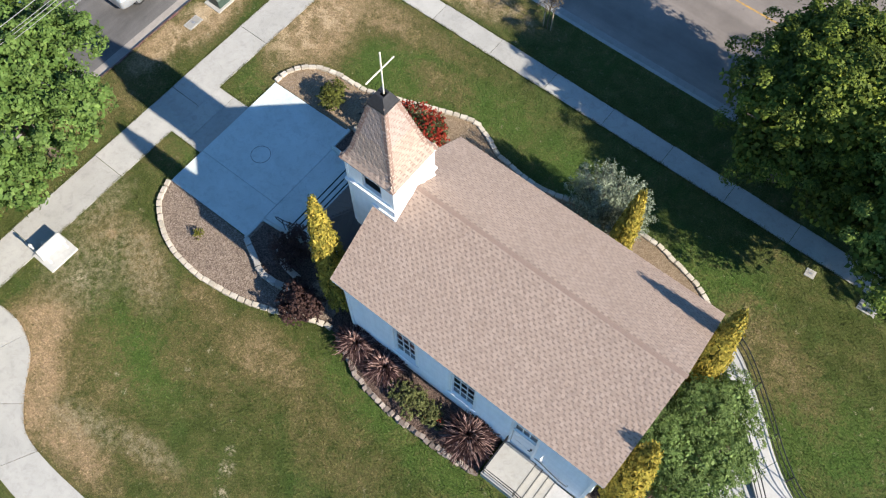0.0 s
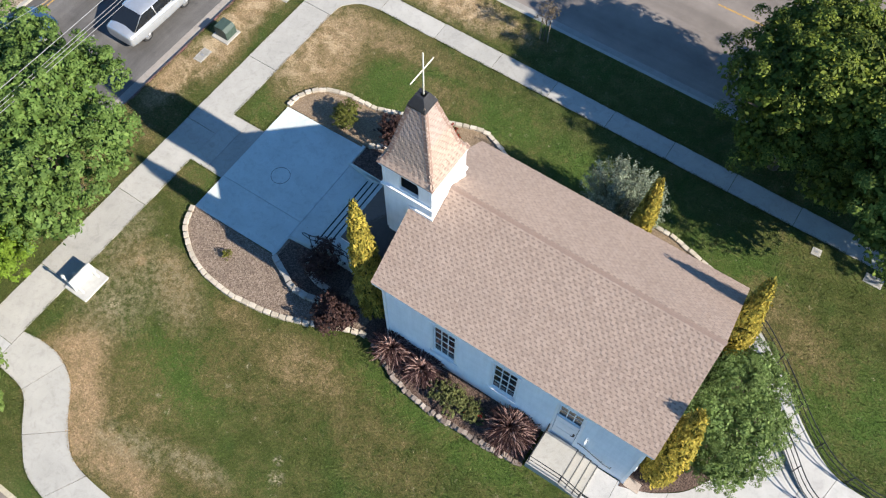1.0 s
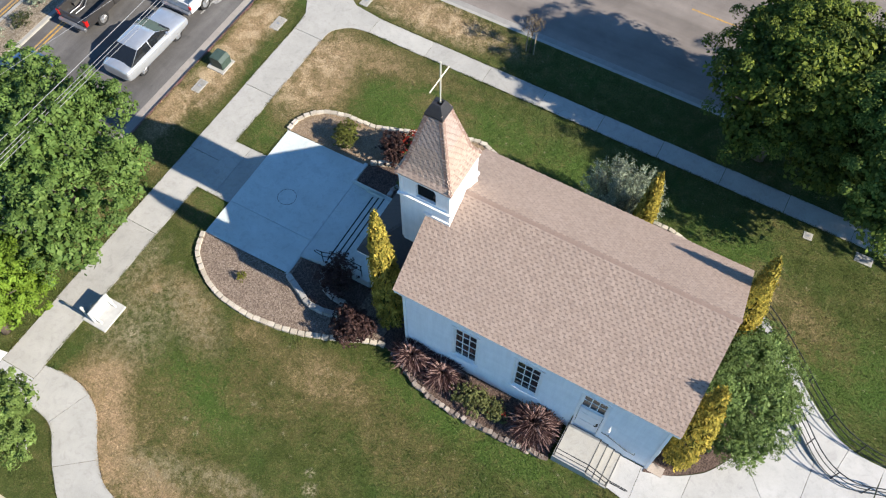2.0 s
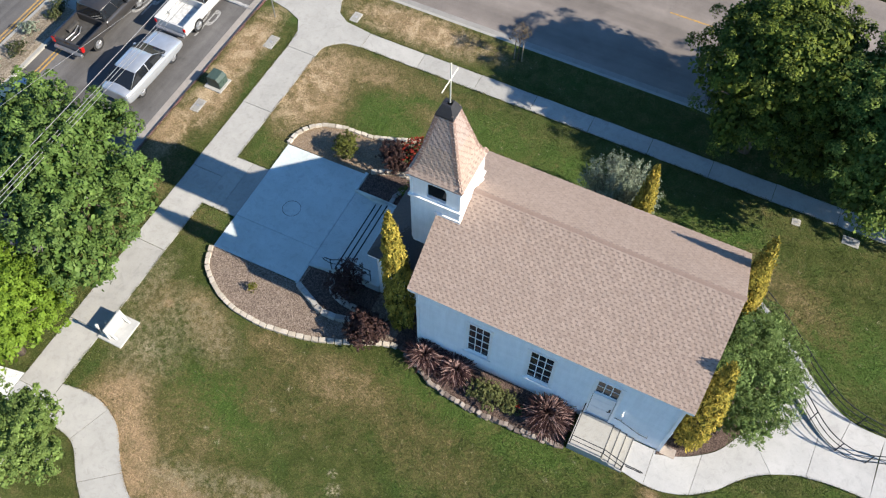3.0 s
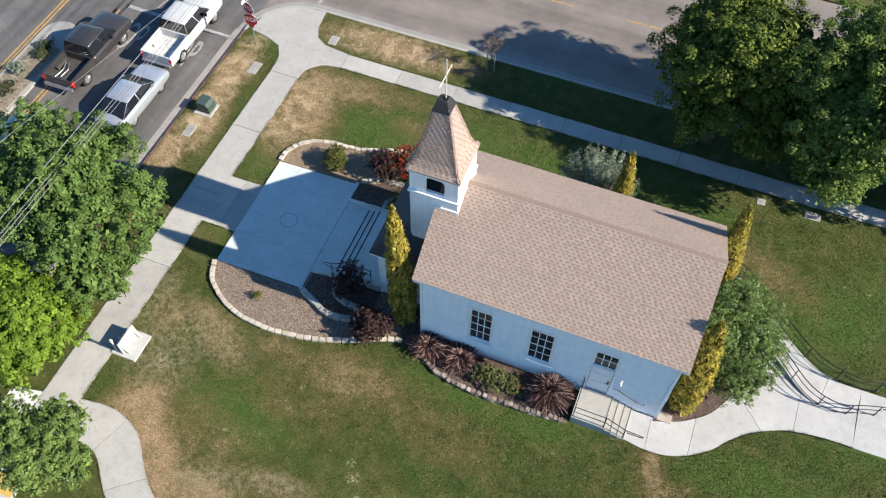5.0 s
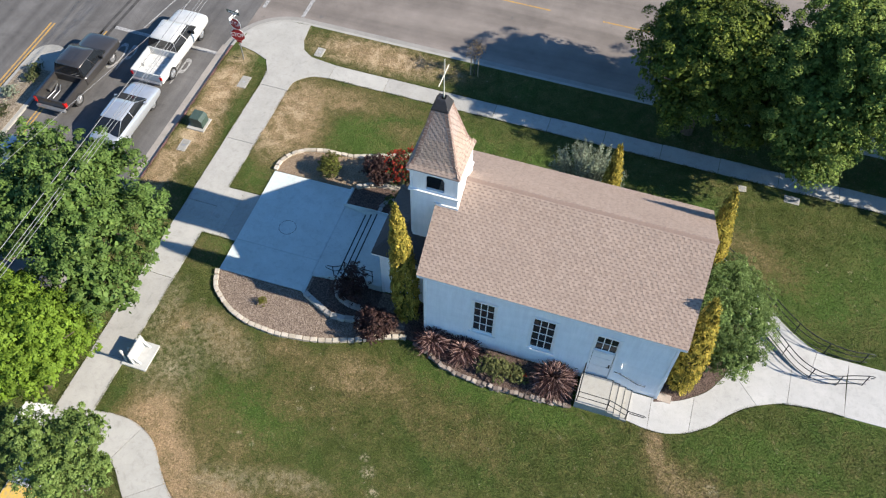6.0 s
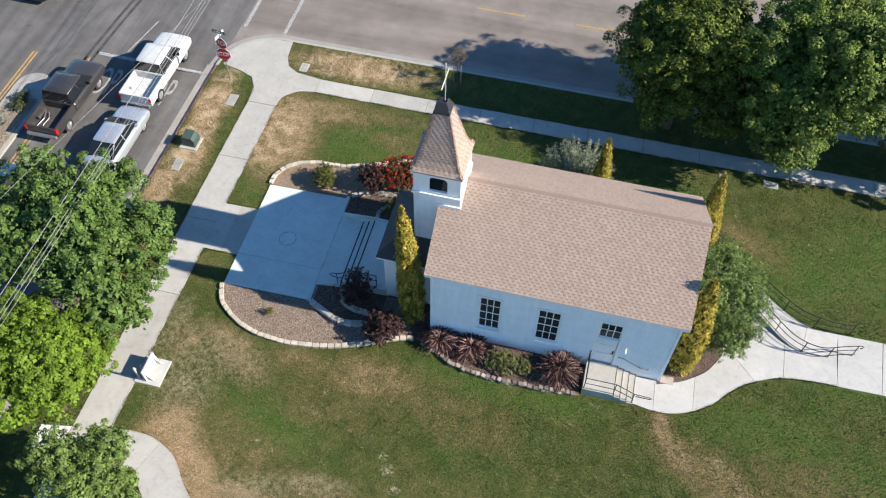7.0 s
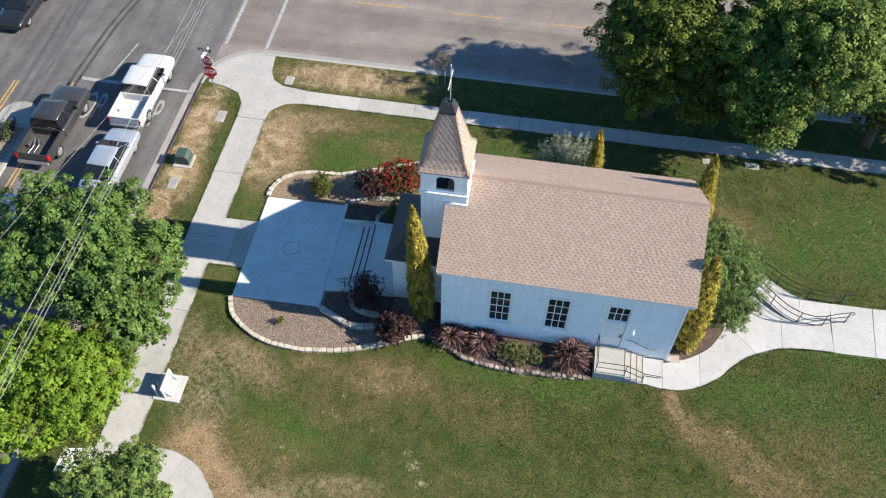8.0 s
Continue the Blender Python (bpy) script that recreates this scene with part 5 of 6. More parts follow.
b = Build().loft([[((TX0 + TX1) / 2 + r * math.cos(2 * math.pi * k / 20), (TY0 + TY1) / 2 + r * math.sin(2 * math.pi * k / 20), z) for k in range(20)] for r, z in [(max(r, 0.004), z) for r, z in prof]])
b.box(-0.14, TY0 + 0.12, 8.54, -0.06, TY1 - 0.12, 8.62)
rel(b).ob("bell", BRONZE, chapel, "small pale bell hung in the belfry", fix=True)
b = Build()
for x0, y0, x1, y1 in ((TX0 - 0.12, TY0 - 0.12, TX1 + 0.12, TY0), (TX0 - 0.12, TY1, TX1 + 0.12, TY1 + 0.12), (TX0 - 0.12, TY0, TX0, TY1), (TX1, TY0, TX1 + 0.12, TY1)):
    b.box(x0, y0, 7.6, x1, y1, 7.7)
rel(b).ob("band", TRIM, chapel, "white ledge round the tower")
rel(Build().box(-0.1, TY0 - 0.11, 6.96, TX1 + 0.1, TY0 - 0.002, 7.12)).ob("flashing", TRIM, chapel, "white flashing where roof meets tower")
for sgn in (-1, 1):
    yb = TY0 - 0.035 if sgn < 0 else TY1 + 0.035
    zr = lambda y: RIDGE - SLOPE * abs(y - YR)
    rel(Build().loft([[(x, yb, zr(yb) + 0.02), (x, YR, RIDGE + 0.02), (x, YR, RIDGE + 0.16), (x, yb, zr(yb) + 0.16)] for x in (TX1 + 0.002, TX1 + 0.1)])).ob("flashing", TRIM, chapel, fix=True)
for x in (TX0, TX1):
    for y in (TY0, TY1):
        rel(Build().box(x - 0.05, y - 0.05, 4.6 if x < 0 else 6.9, x + 0.05, y + 0.05, TE)).ob("corner_board", TRIM, chapel)

# steeple: bell-cast pyramid of shingles
CX, CY = (TX0 + TX1) / 2 - 0.02, (TY0 + TY1) / 2
STEP = [(1.14, 9.0), (0.985, 9.2), (0.86, 9.5), (0.265, 12.02)]
b = Build().loft([[(CX + sx * h, CY + sy * h, z) for sx, sy in ((-1, -1), (1, -1), (1, 1), (-1, 1))] for h, z in [(1.14, 8.93), *STEP]])
st = rel(b).ob("steeple_roof", STEEPLESHINGLES, chapel, "steep flared shingle steeple roof", fix=True)
for kf, (ux, nx) in enumerate((((1, 0), (0, -1)), ((0, 1), (1, 0)), ((-1, 0), (0, 1)), ((0, -1), (-1, 0)))):
    for (h0, z0), (h1, z1) in zip(STEP, STEP[1:]):
        uyv = Vector((-nx[0] * (h0 - h1), -nx[1] * (h0 - h1), z1 - z0))
        cl = uyv.length
        uyv.normalize()
        uxv = Vector((*ux, 0))
        unv = uxv.cross(uyv)
        og = Vector((CX + nx[0] * h0 - ux[0] * h0, CY + nx[1] * h0 - ux[1] * h0, z0)) - ORG + unv * 0.002
        lay_slope(st, og, uxv, uyv, unv, 2 * h0, cl, 30 + kf, (lambda r: r < 8) if kf < 2 else (lambda r: False), course=0.125, mats=(STEEPLESHINGLES, BAND), width=lambda s, h0=h0, h1=h1, cl=cl: ((h0 - h1) * s / cl, 2 * h0 - (h0 - h1) * s / cl))
for sx in (-1, 1):
    for sy in (-1, 1):
        for (h0, z0), (h1, z1) in zip(STEP, STEP[1:]):
            k = max(1, round((z1 - z0) / 0.14))
            for i in range(k):
                p, q = Vector((CX + sx * (h0 + (h1 - h0) * i / k), CY + sy * (h0 + (h1 - h0) * i / k), z0 + (z1 - z0) * i / k)), Vector((CX + sx * (h0 + (h1 - h0) * (i + 1) / k), CY + sy * (h0 + (h1 - h0) * (i + 1) / k), z0 + (z1 - z0) * (i + 1) / k))
                o = Vector((sx, sy, 0.25)).normalized()
                sd = Vector((-sx, sy, 0)).normalized()
                r0, r1 = 0.034, 0.012
                b = Build().add([p + o * r0, p + sd * 0.11 - o * 0.06, p - sd * 0.11 - o * 0.06, q + o * r1, q + sd * 0.11 - o * 0.085, q - sd * 0.11 - o * 0.085], [(0, 1, 4, 3), (2, 0, 3, 5), (0, 2, 1)])
                rel(b).ob("hip_shingle", HIPCAP, st)
rel(Build().box(CX - 1.12, CY - 1.12, 8.84, CX + 1.12, CY + 1.12, 8.945)).ob("soffit", TRIM, chapel)
b = Build().loft([[(CX + sx * h, CY + sy * h, z) for sx, sy in ((-1, -1), (1, -1), (1, 1), (-1, 1))] for h, z in ((0.355, 11.8), (0.345, 11.87), (0.19, 12.22), (0.16, 12.27))])
rel(b).ob("steeple_cap", CAPMETAL, chapel, "dark metal cap on the steeple", fix=True)
cr = Build().box(CX + 0.044, CY - 0.018, 12.2, CX + 0.078, CY + 0.018, 14.17).box(CX + 0.046, 2.93, 13.42, CX + 0.076, 4.15, 13.455).box(CX - 0.02, CY - 0.09, 12.2, CX + 0.14, CY + 0.09, 12.27)
rel(cr).ob("cross", CROSSPAINT, chapel, "slim cream cross on top of the steeple")
rel(Build().tube([(9.32, 0.3, 2.3), (9.32, 0.2, 2.34), (9.32, 0.16, 2.28)], 0.02).cyl(9.32, 0.16, 2.06, 2.27, 0.06, 12, 0.045)).ob("wall_lamp", TRIM, chapel, "small white wall lamp beside the door")
rel(Build().box(X1 + 0.02, 0.5, 1.3, X1 + 0.14, 0.85, 1.75).tube([(X1 + 0.06, 0.68, 1.7), (X1 + 0.06, 0.68, 4.4)], 0.025)).ob("meter_box", TRIM, chapel, "white electric meter box on the rear wall", bevel=0.0)

# side landing and steps
side = thing("side_steps", (8.5, -0.5, 0), "concrete landing with three steps down to the path", "steps", kind="structure")
so = Vector((8.5, -0.5, 0))
for x0, x1, z in ((7.8, 9.27, 0.54), (9.27, 9.58, 0.405), (9.58, 9.89, 0.27), (9.89, 10.2, 0.14)):
    Build().box(x0 - so.x, -1.27 - so.y, -0.1, x1 - so.x, 0.3 - so.y, z).ob("step" if z < 0.5 else "landing", CONCRETE, side, bevel=0.01)
    Build().box(x1 - 0.055 - so.x, -1.25 - so.y, z - 0.01, x1 - 0.012 - so.x, 0.28 - so.y, z + 0.004).ob("grip_strip", plain("grey_grip_strip", (0.09, 0.09, 0.09), 0.8), side)

# ---- handrails ----


def railing(label, tops, low, posts, r=0.022, foot=0.0, mat=None):
    """A top rail and a lower rail with posts; heights are in the lines themselves."""
    base = Vector((*tops[0][:2], 0))
    t = thing("handrail", base, label, "handrail", "steel handrails")
    mv = lambda pts: [tuple(Vector(p) - base) for p in pts]
    Build().tube(mv(tops), r, 8).ob("top_rail", mat or BLACKIRON, t, smooth=True)
    for line in low:
        Build().tube(mv(line), r * 0.85, 8).ob("lower_rail", mat or BLACKIRON, t, smooth=True)
    for x, y, z0, z1 in posts:
        Build().tube(mv([(x, y, z0), (x, y, z1)]), r, 8).ob("post", mat or BLACKIRON, t, smooth=True)
    return t


zl = 0.54
railing("black steel handrail along the side landing", [(7.86, 0.28, zl + 0.92), (7.86, -1.2, zl + 0.92), (9.25, -1.2, zl + 0.92), (10.15, -1.2, 0.95), (10.85, -1.2, 0.92), (10.92, -1.2, 0.86), (10.85, -1.2, 0.78), (10.2, -1.2, 0.78)],
        [[(7.86, 0.28, zl + 0.45), (7.86, -1.2, zl + 0.45), (9.25, -1.2, zl + 0.45), (10.15, -1.2, 0.5)]], [(7.86, -1.2, zl - 0.02, zl + 0.92), (7.86, 0.25, zl - 0.02, zl + 0.92), (9.22, -1.2, zl - 0.02, zl + 0.92), (10.12, -1.2, 0.1, 0.96)])
wr = railing("slim steel rail fixed to the chapel wall", [(9.1, 0.2, zl + 0.95), (9.35, 0.2, zl + 0.92), (10.25, 0.2, 0.95), (10.6, 0.2, 0.92), (10.6, 0.3, 0.9)], [], [], 0.018)
Build().tube([(0.3, 0, zl + 0.87), (0.3, 0.1, zl + 0.85)], 0.012).tube([(1.1, 0, 0.93), (1.1, 0.1, 0.9)], 0.012).ob("bracket", BLACKIRON, wr)
railing("black steel handrail beside the front steps", [(-5.3, 1.72, 0.8), (-5.36, 1.72, 0.9), (-5.25, 1.74, 0.98), (-4.9, 1.78, 0.98), (-4.2, 1.8, 1.46), (-2.9, 1.8, 1.46)], [[(-5.3, 1.72, 0.8), (-4.95, 1.76, 0.62), (-4.2, 1.8, 1.05), (-2.9, 1.8, 1.05)]],
        [(-5.0, 1.76, 0.05, 0.97), (-4.2, 1.8, 0.5, 1.46), (-2.95, 1.8, 0.5, 1.46)])
for line, lab in ((smooth_line([(20.3, 3.95), (19.6, 3.75), (18.4, 3.4), (17.15, 3.75), (15.85, 4.95), (14.4, 6.3), (13.1, 7.25)], 4), "long black steel rail curving along the ramp"),
                  (smooth_line([(20.3, 5.12), (19.2, 4.98), (17.6, 5.28), (16.3, 6.12), (15.0, 7.3), (13.4, 8.6), (12.3, 9.2)], 4), "long black steel rail on the lawn side of the ramp")):
    g3 = [(x, y, rise(x, y)) for x, y in line]
    end = [(g3[0][0] + 0.14, g3[0][1] + 0.03, 0.86), (g3[0][0] + 0.12, g3[0][1] + 0.03, 0.74), (g3[0][0], g3[0][1], 0.72)]
    railing(lab, end[::-1] + [(x, y, z + 0.92) for x, y, z in g3], [[(x, y, z + 0.55) for x, y, z in g3], [(x, y, z + 0.14) for x, y, z in g3]],
            [(*g3[k][:2], g3[k][2] - 0.02, g3[k][2] + 0.92) for k in (1, 6, 10, 14, 18, 22)], 0.024)

# ---- things along the pavement ----


def stop_sign():
    t = thing("stop_sign", (-16.0, 14.5, 0), "two red octagonal stop signs on one steel post", "stop sign")
    Build().box(-0.03, -0.02, -0.1, 0.03, 0.02, 3.62).ob("post", GALV, t)
    for z, turn, r in ((1.9, 6, 0.47), (2.72, -12, 0.43)):
        oc = [(r * math.cos(radians(22.5 + 45 * k)), r * math.sin(radians(22.5 + 45 * k))) for k in range(8)]
        b = Build().loft([[(x, y, z + w) for x, w in oc] for y in (-0.035, -0.025)])
        p = b.ob("plate", SIGNWHITE, t, "red octagon with white rim", fix=True)
        b = Build().loft([[(x * 0.93, y, z + w * 0.93) for x, w in oc] for y in (-0.040, -0.036)])
        b.ob("face", SIGNRED, p, fix=True)
        p.matrix_basis = pose(0, 0, 0, 0, 0, turn)
        lettering("word", "STOP", 0.36, SIGNWHITE, p, pose(0, -0.042, z, 90, 0, 0), thick=0.001, stretch=(0.92, 1.15))
    Build().box(-0.16, -0.045, 1.36, 0.16, -0.03, 1.48).ob("plaque", SIGNRED, t)
    for z, turn, mat in ((3.3, 80, SIGNWHITE), (3.52, -8, BOXGREEN)):
        b = Build().box(-0.42, -0.012, z - 0.1, 0.42, 0.012, z + 0.1).ob("street_name_blade", mat, t)
        for k in range(4):
            Build().box(-0.3 + 0.16 * k, -0.016, z - 0.04, -0.19 + 0.16 * k, -0.013, z + 0.04).ob("bar", BLACKIRON if mat is SIGNWHITE else SIGNWHITE, b)
        b.matrix_basis = pose(0, 0, 0, 0, 0, turn)
    return t


stop_sign()

ub = thing("utility_box", (-16.05, 8.95, 0), "green steel transformer box on a concrete pad", "utility box")
Build().box(-0.55, -0.55, -0.1, 0.5, 0.5, 0.07).ob("pad", CONCRETE, ub, bevel=0.02)
Build().loft([[(-0.38, -0.36, 0.07), (0.38, -0.36, 0.07), (0.38, 0.36, 0.07), (-0.38, 0.36, 0.07)], [(-0.38, -0.36, 0.62), (0.38, -0.36, 0.55), (0.38, 0.36, 0.55), (-0.38, 0.36, 0.62)], [(-0.34, -0.36, 0.72), (0.22, -0.36, 0.72), (0.22, 0.36, 0.72), (-0.34, 0.36, 0.72)]]).ob("cabinet", BOXGREEN, ub, bevel=0.012)
Build().box(0.381, -0.3, 0.14, 0.395, 0.3, 0.5).box(0.39, -0.03, 0.28, 0.42, 0.03, 0.36).ob("hatch", BOXGREEN, ub)


def cover(x, y, w, d, turn, label):
    t = thing("meter_cover", (x, y, 0), label, "meter cover", "pavement covers", turn=turn)
    Build().box(-w / 2, -d / 2, -0.1, w / 2, d / 2, 0.035).ob("frame", CONCRETE, t, bevel=0.01)
    Build().box(-w / 2 + 0.07, -d / 2 + 0.07, 0.0, w / 2 - 0.07, d / 2 - 0.07, 0.043).ob("lid", KERB, t, bevel=0.006)
    Build().box(-0.08, -0.05, 0.0, 0.08, 0.05, 0.05).ob("hatch", GALV, t)
    return t


cover(-16.15, 7.22, 0.5, 0.85, 0, "pale concrete meter cover in the dry grass strip")
cover(-15.15, 12.75, 0.55, 0.95, 0, "pale concrete cover in the dry grass strip")
cover(-11.93, 16.5, 0.5, 0.75, 0, "pale concrete cover beside the corner pavement")
cover(16.2, 14.0, 0.8, 0.5, 0, "pale concrete meter cover on the lawn")
cover(13.6, 13.95, 0.42, 0.4, 4, "small concrete cover beside the pavement")
cover(-10.95, -11.2, 0.5, 0.6, 30, "small concrete cover under the young tree")

mon = thing("memorial_bench", (-11.9, -5.05, 0), "white stone memorial slab with upright board and braces", "monument")
Build().box(-0.62, -0.72, -0.1, 0.64, 0.68, 0.09).ob("plinth", STONEWHITE, mon, bevel=0.02)
Build().loft([[(-0.12, -0.6, 0.09), (0.0, -0.6, 0.09), (0.0, 0.6, 0.09), (-0.12, 0.6, 0.09)], [(-0.14, -0.58, 0.84), (-0.06, -0.58, 0.84), (-0.06, 0.58, 0.84), (-0.14, 0.58, 0.84)]]).ob("board", STONEWHITE, mon, bevel=0.012)
for y in (-0.45, 0.45):
    Build().loft([[(-0.02, y + d, 0.09), (0.3, y + d, 0.09), (-0.05, y + d, 0.6)] for d in (-0.045, 0.045)]).ob("brace", STONEWHITE, mon, fix=True)
for y, h in ((-0.52, 0.95), (-0.1, 0.5)):
    Build().cyl(-0.42, y, 0.09, h, 0.045, 10).cyl(-0.42, y, h, h + 0.13, 0.085, 10, 0.05).ob("finial_post", STONEWHITE, mon)

# ---- overhead cables ----
for k, (x, z, r) in enumerate(((-15.35, 7.75, 0.016), (-15.02, 7.6, 0.012), (-14.9, 7.55, 0.012), (-14.78, 7.45, 0.012))):
    pts = [(x + 0.0012 * (y + 4) , y, z + 0.0009 * (y - 2) ** 2) for y in range(-40, 61, 4)]
    Build().tube(pts, r, 5).ob("overhead_cable", CABLE, label="thin grey overhead cable above the street trees", category="cable", group="overhead cables")
Build().tube([(-17.9 + 0.212 * (4 * k - 16.5), 4 * k - 20, 8.1) for k in range(24)], 0.008, 5).ob("overhead_cable", CABLE, label="single thin overhead cable crossing the street", category="cable", group="overhead cables")

# ---- vehicles ----


def wheel(parent, x, y, r, w, side):
    t = Build().tube([(x - w / 2, y, r), (x + w / 2, y, r)], r, 24).ob("tyre", TYRE, parent, bevel=0.0)
    xo = x + side * (w / 2 + 0.004)
    Build().tube([(xo - side * 0.03, y, r), (xo, y, r)], [r * 0.66, r * 0.62], 20).ob("rim", RIM, t)
    for k in range(5):
        a = 2 * math.pi * k / 5 + 0.3
        Build().tube([(xo + side * 0.006, y, r), (xo + side * 0.006, y + r * 0.58 * math.cos(a), r + r * 0.58 * math.sin(a))], 0.03, 6).ob("spoke", RIM, t)


def section(y, hw, zb, zt, shoulder=0.9):
    return [(-hw * 0.9, y, zb), (-hw, y, zb + 0.18 * (zt - zb)), (-hw * 1.0, y, zb + 0.7 * (zt - zb)), (-hw * shoulder, y, zt), (hw * shoulder, y, zt), (hw * 1.0, y, zb + 0.7 * (zt - zb)), (hw, y, zb + 0.18 * (zt - zb)), (hw * 0.9, y, zb)]


def pane(parent, corners, name="window"):
    a, b, c, d = [Vector(p) for p in corners]
    n = (b - a).cross(d - a).normalized() * 0.012
    m = (a + b + c + d) / 4
    q = [m + (p - m) * 0.95 for p in (a, b, c, d)]
    Build().loft([[p - n for p in q], [p + n for p in q]]).ob(name, CARGLASS, parent, fix=True)


def greenhouse(t, paintm, y0, y1, ty0, ty1, hw, thw, z0, z1, split):
    """Cabin: base ring from y0 (back) to y1, roof ring from ty0 to ty1."""
    base = [(-hw, y0, z0), (hw, y0, z0), (hw, y1, z0), (-hw, y1, z0)]
    top = [(-thw, ty0, z1), (thw, ty0, z1), (thw, ty1, z1), (-thw, ty1, z1)]
    crown = [(x * 0.86, y * 0.97 + 0.03 * (ty0 + ty1) / 2, z + 0.05) for x, y, z in top]
    def cut(ring_, c):
        out = []
        for k, p in enumerate(ring_):
            p, a, b = Vector(p), Vector(ring_[k - 1]), Vector(ring_[(k + 1) % 4])
            out += [p + (a - p).normalized() * c, p + (b - p).normalized() * c]
        return out

    rail_ = [Vector(p).lerp(Vector(q), 0.45) for p, q in zip(top, crown)]
    peak = [Vector(p).lerp(sum((Vector(q) for q in crown), Vector()) / 4, 0.45) + Vector((0, 0, 0.025)) for p in crown]
    Build().loft([cut(base, 0.07), cut(top, 0.07), cut(rail_, 0.13), cut(crown, 0.2), cut(peak, 0.12)]).ob("cabin", paintm, t, smooth=True)
    pane(t, [base[0], base[1], top[1], top[0]], "rear_window")
    pane(t, [base[2], base[3], top[3], top[2]], "windscreen")
    for i, j in ((1, 2), (3, 0)):
        B, C, D, E = Vector(base[i]), Vector(base[j]), Vector(top[j]), Vector(top[i])
        for k in range(split):
            u, w = k / split, (k + 1) / split
            pane(t, [B.lerp(C, u), B.lerp(C, w), E.lerp(D, w), E.lerp(D, u)], "side_window")


def rounded(ob):
    sub = ob.modifiers.new("round", "SUBSURF")
    sub.levels = sub.render_levels = 2
    return ob


def sedan(at, paintm, label, turn=0.0):
    t = thing("car", (*at, ROAD), label, "car", "cars on the street", turn=turn)
    st = [(-2.38, 0.72, 0.36, 0.84), (-2.34, 0.84, 0.26, 0.98), (-2.2, 0.9, 0.22, 1.04), (-1.6, 0.95, 0.2, 1.06), (0, 0.97, 0.18, 1.04), (1.1, 0.96, 0.2, 1.0), (1.8, 0.94, 0.22, 0.93), (2.15, 0.92, 0.24, 0.86), (2.36, 0.88, 0.28, 0.76), (2.43, 0.8, 0.34, 0.68)]
    rounded(Build().loft([section(*s) for s in st]).ob("body", paintm, t, smooth=True))
    greenhouse(t, paintm, -1.95, 1.15, -1.12, 0.32, 0.83, 0.66, 0.98, 1.43, 2)
    for x in (-1, 1):
        for y in (-1.35, 1.38):
            wheel(t, x * 0.80, y, 0.32, 0.22, x)
        Build().box(x * 0.62 - 0.17, -2.26, 0.72, x * 0.62 + 0.17, -2.17, 0.88).ob("tail_lamp", TAIL, t, bevel=0.02)
        Build().box(x * 0.6 - 0.16, 2.12, 0.58, x * 0.6 + 0.16, 2.26, 0.7).ob("head_lamp", HEADL, t, bevel=0.02)
        Build().box(x * 0.92 - 0.09, 0.72, 0.98, x * 0.92 + 0.09, 0.86, 1.1).ob("mirror", paintm, t, bevel=0.02)
    Build().box(-0.75, -2.36, 0.34, 0.75, -2.2, 0.52).ob("bumper", paintm, t, bevel=0.03)
    Build().box(-0.26, -2.33, 0.6, 0.26, -2.28, 0.72).ob("number_plate", SIGNWHITE, t)
    return t


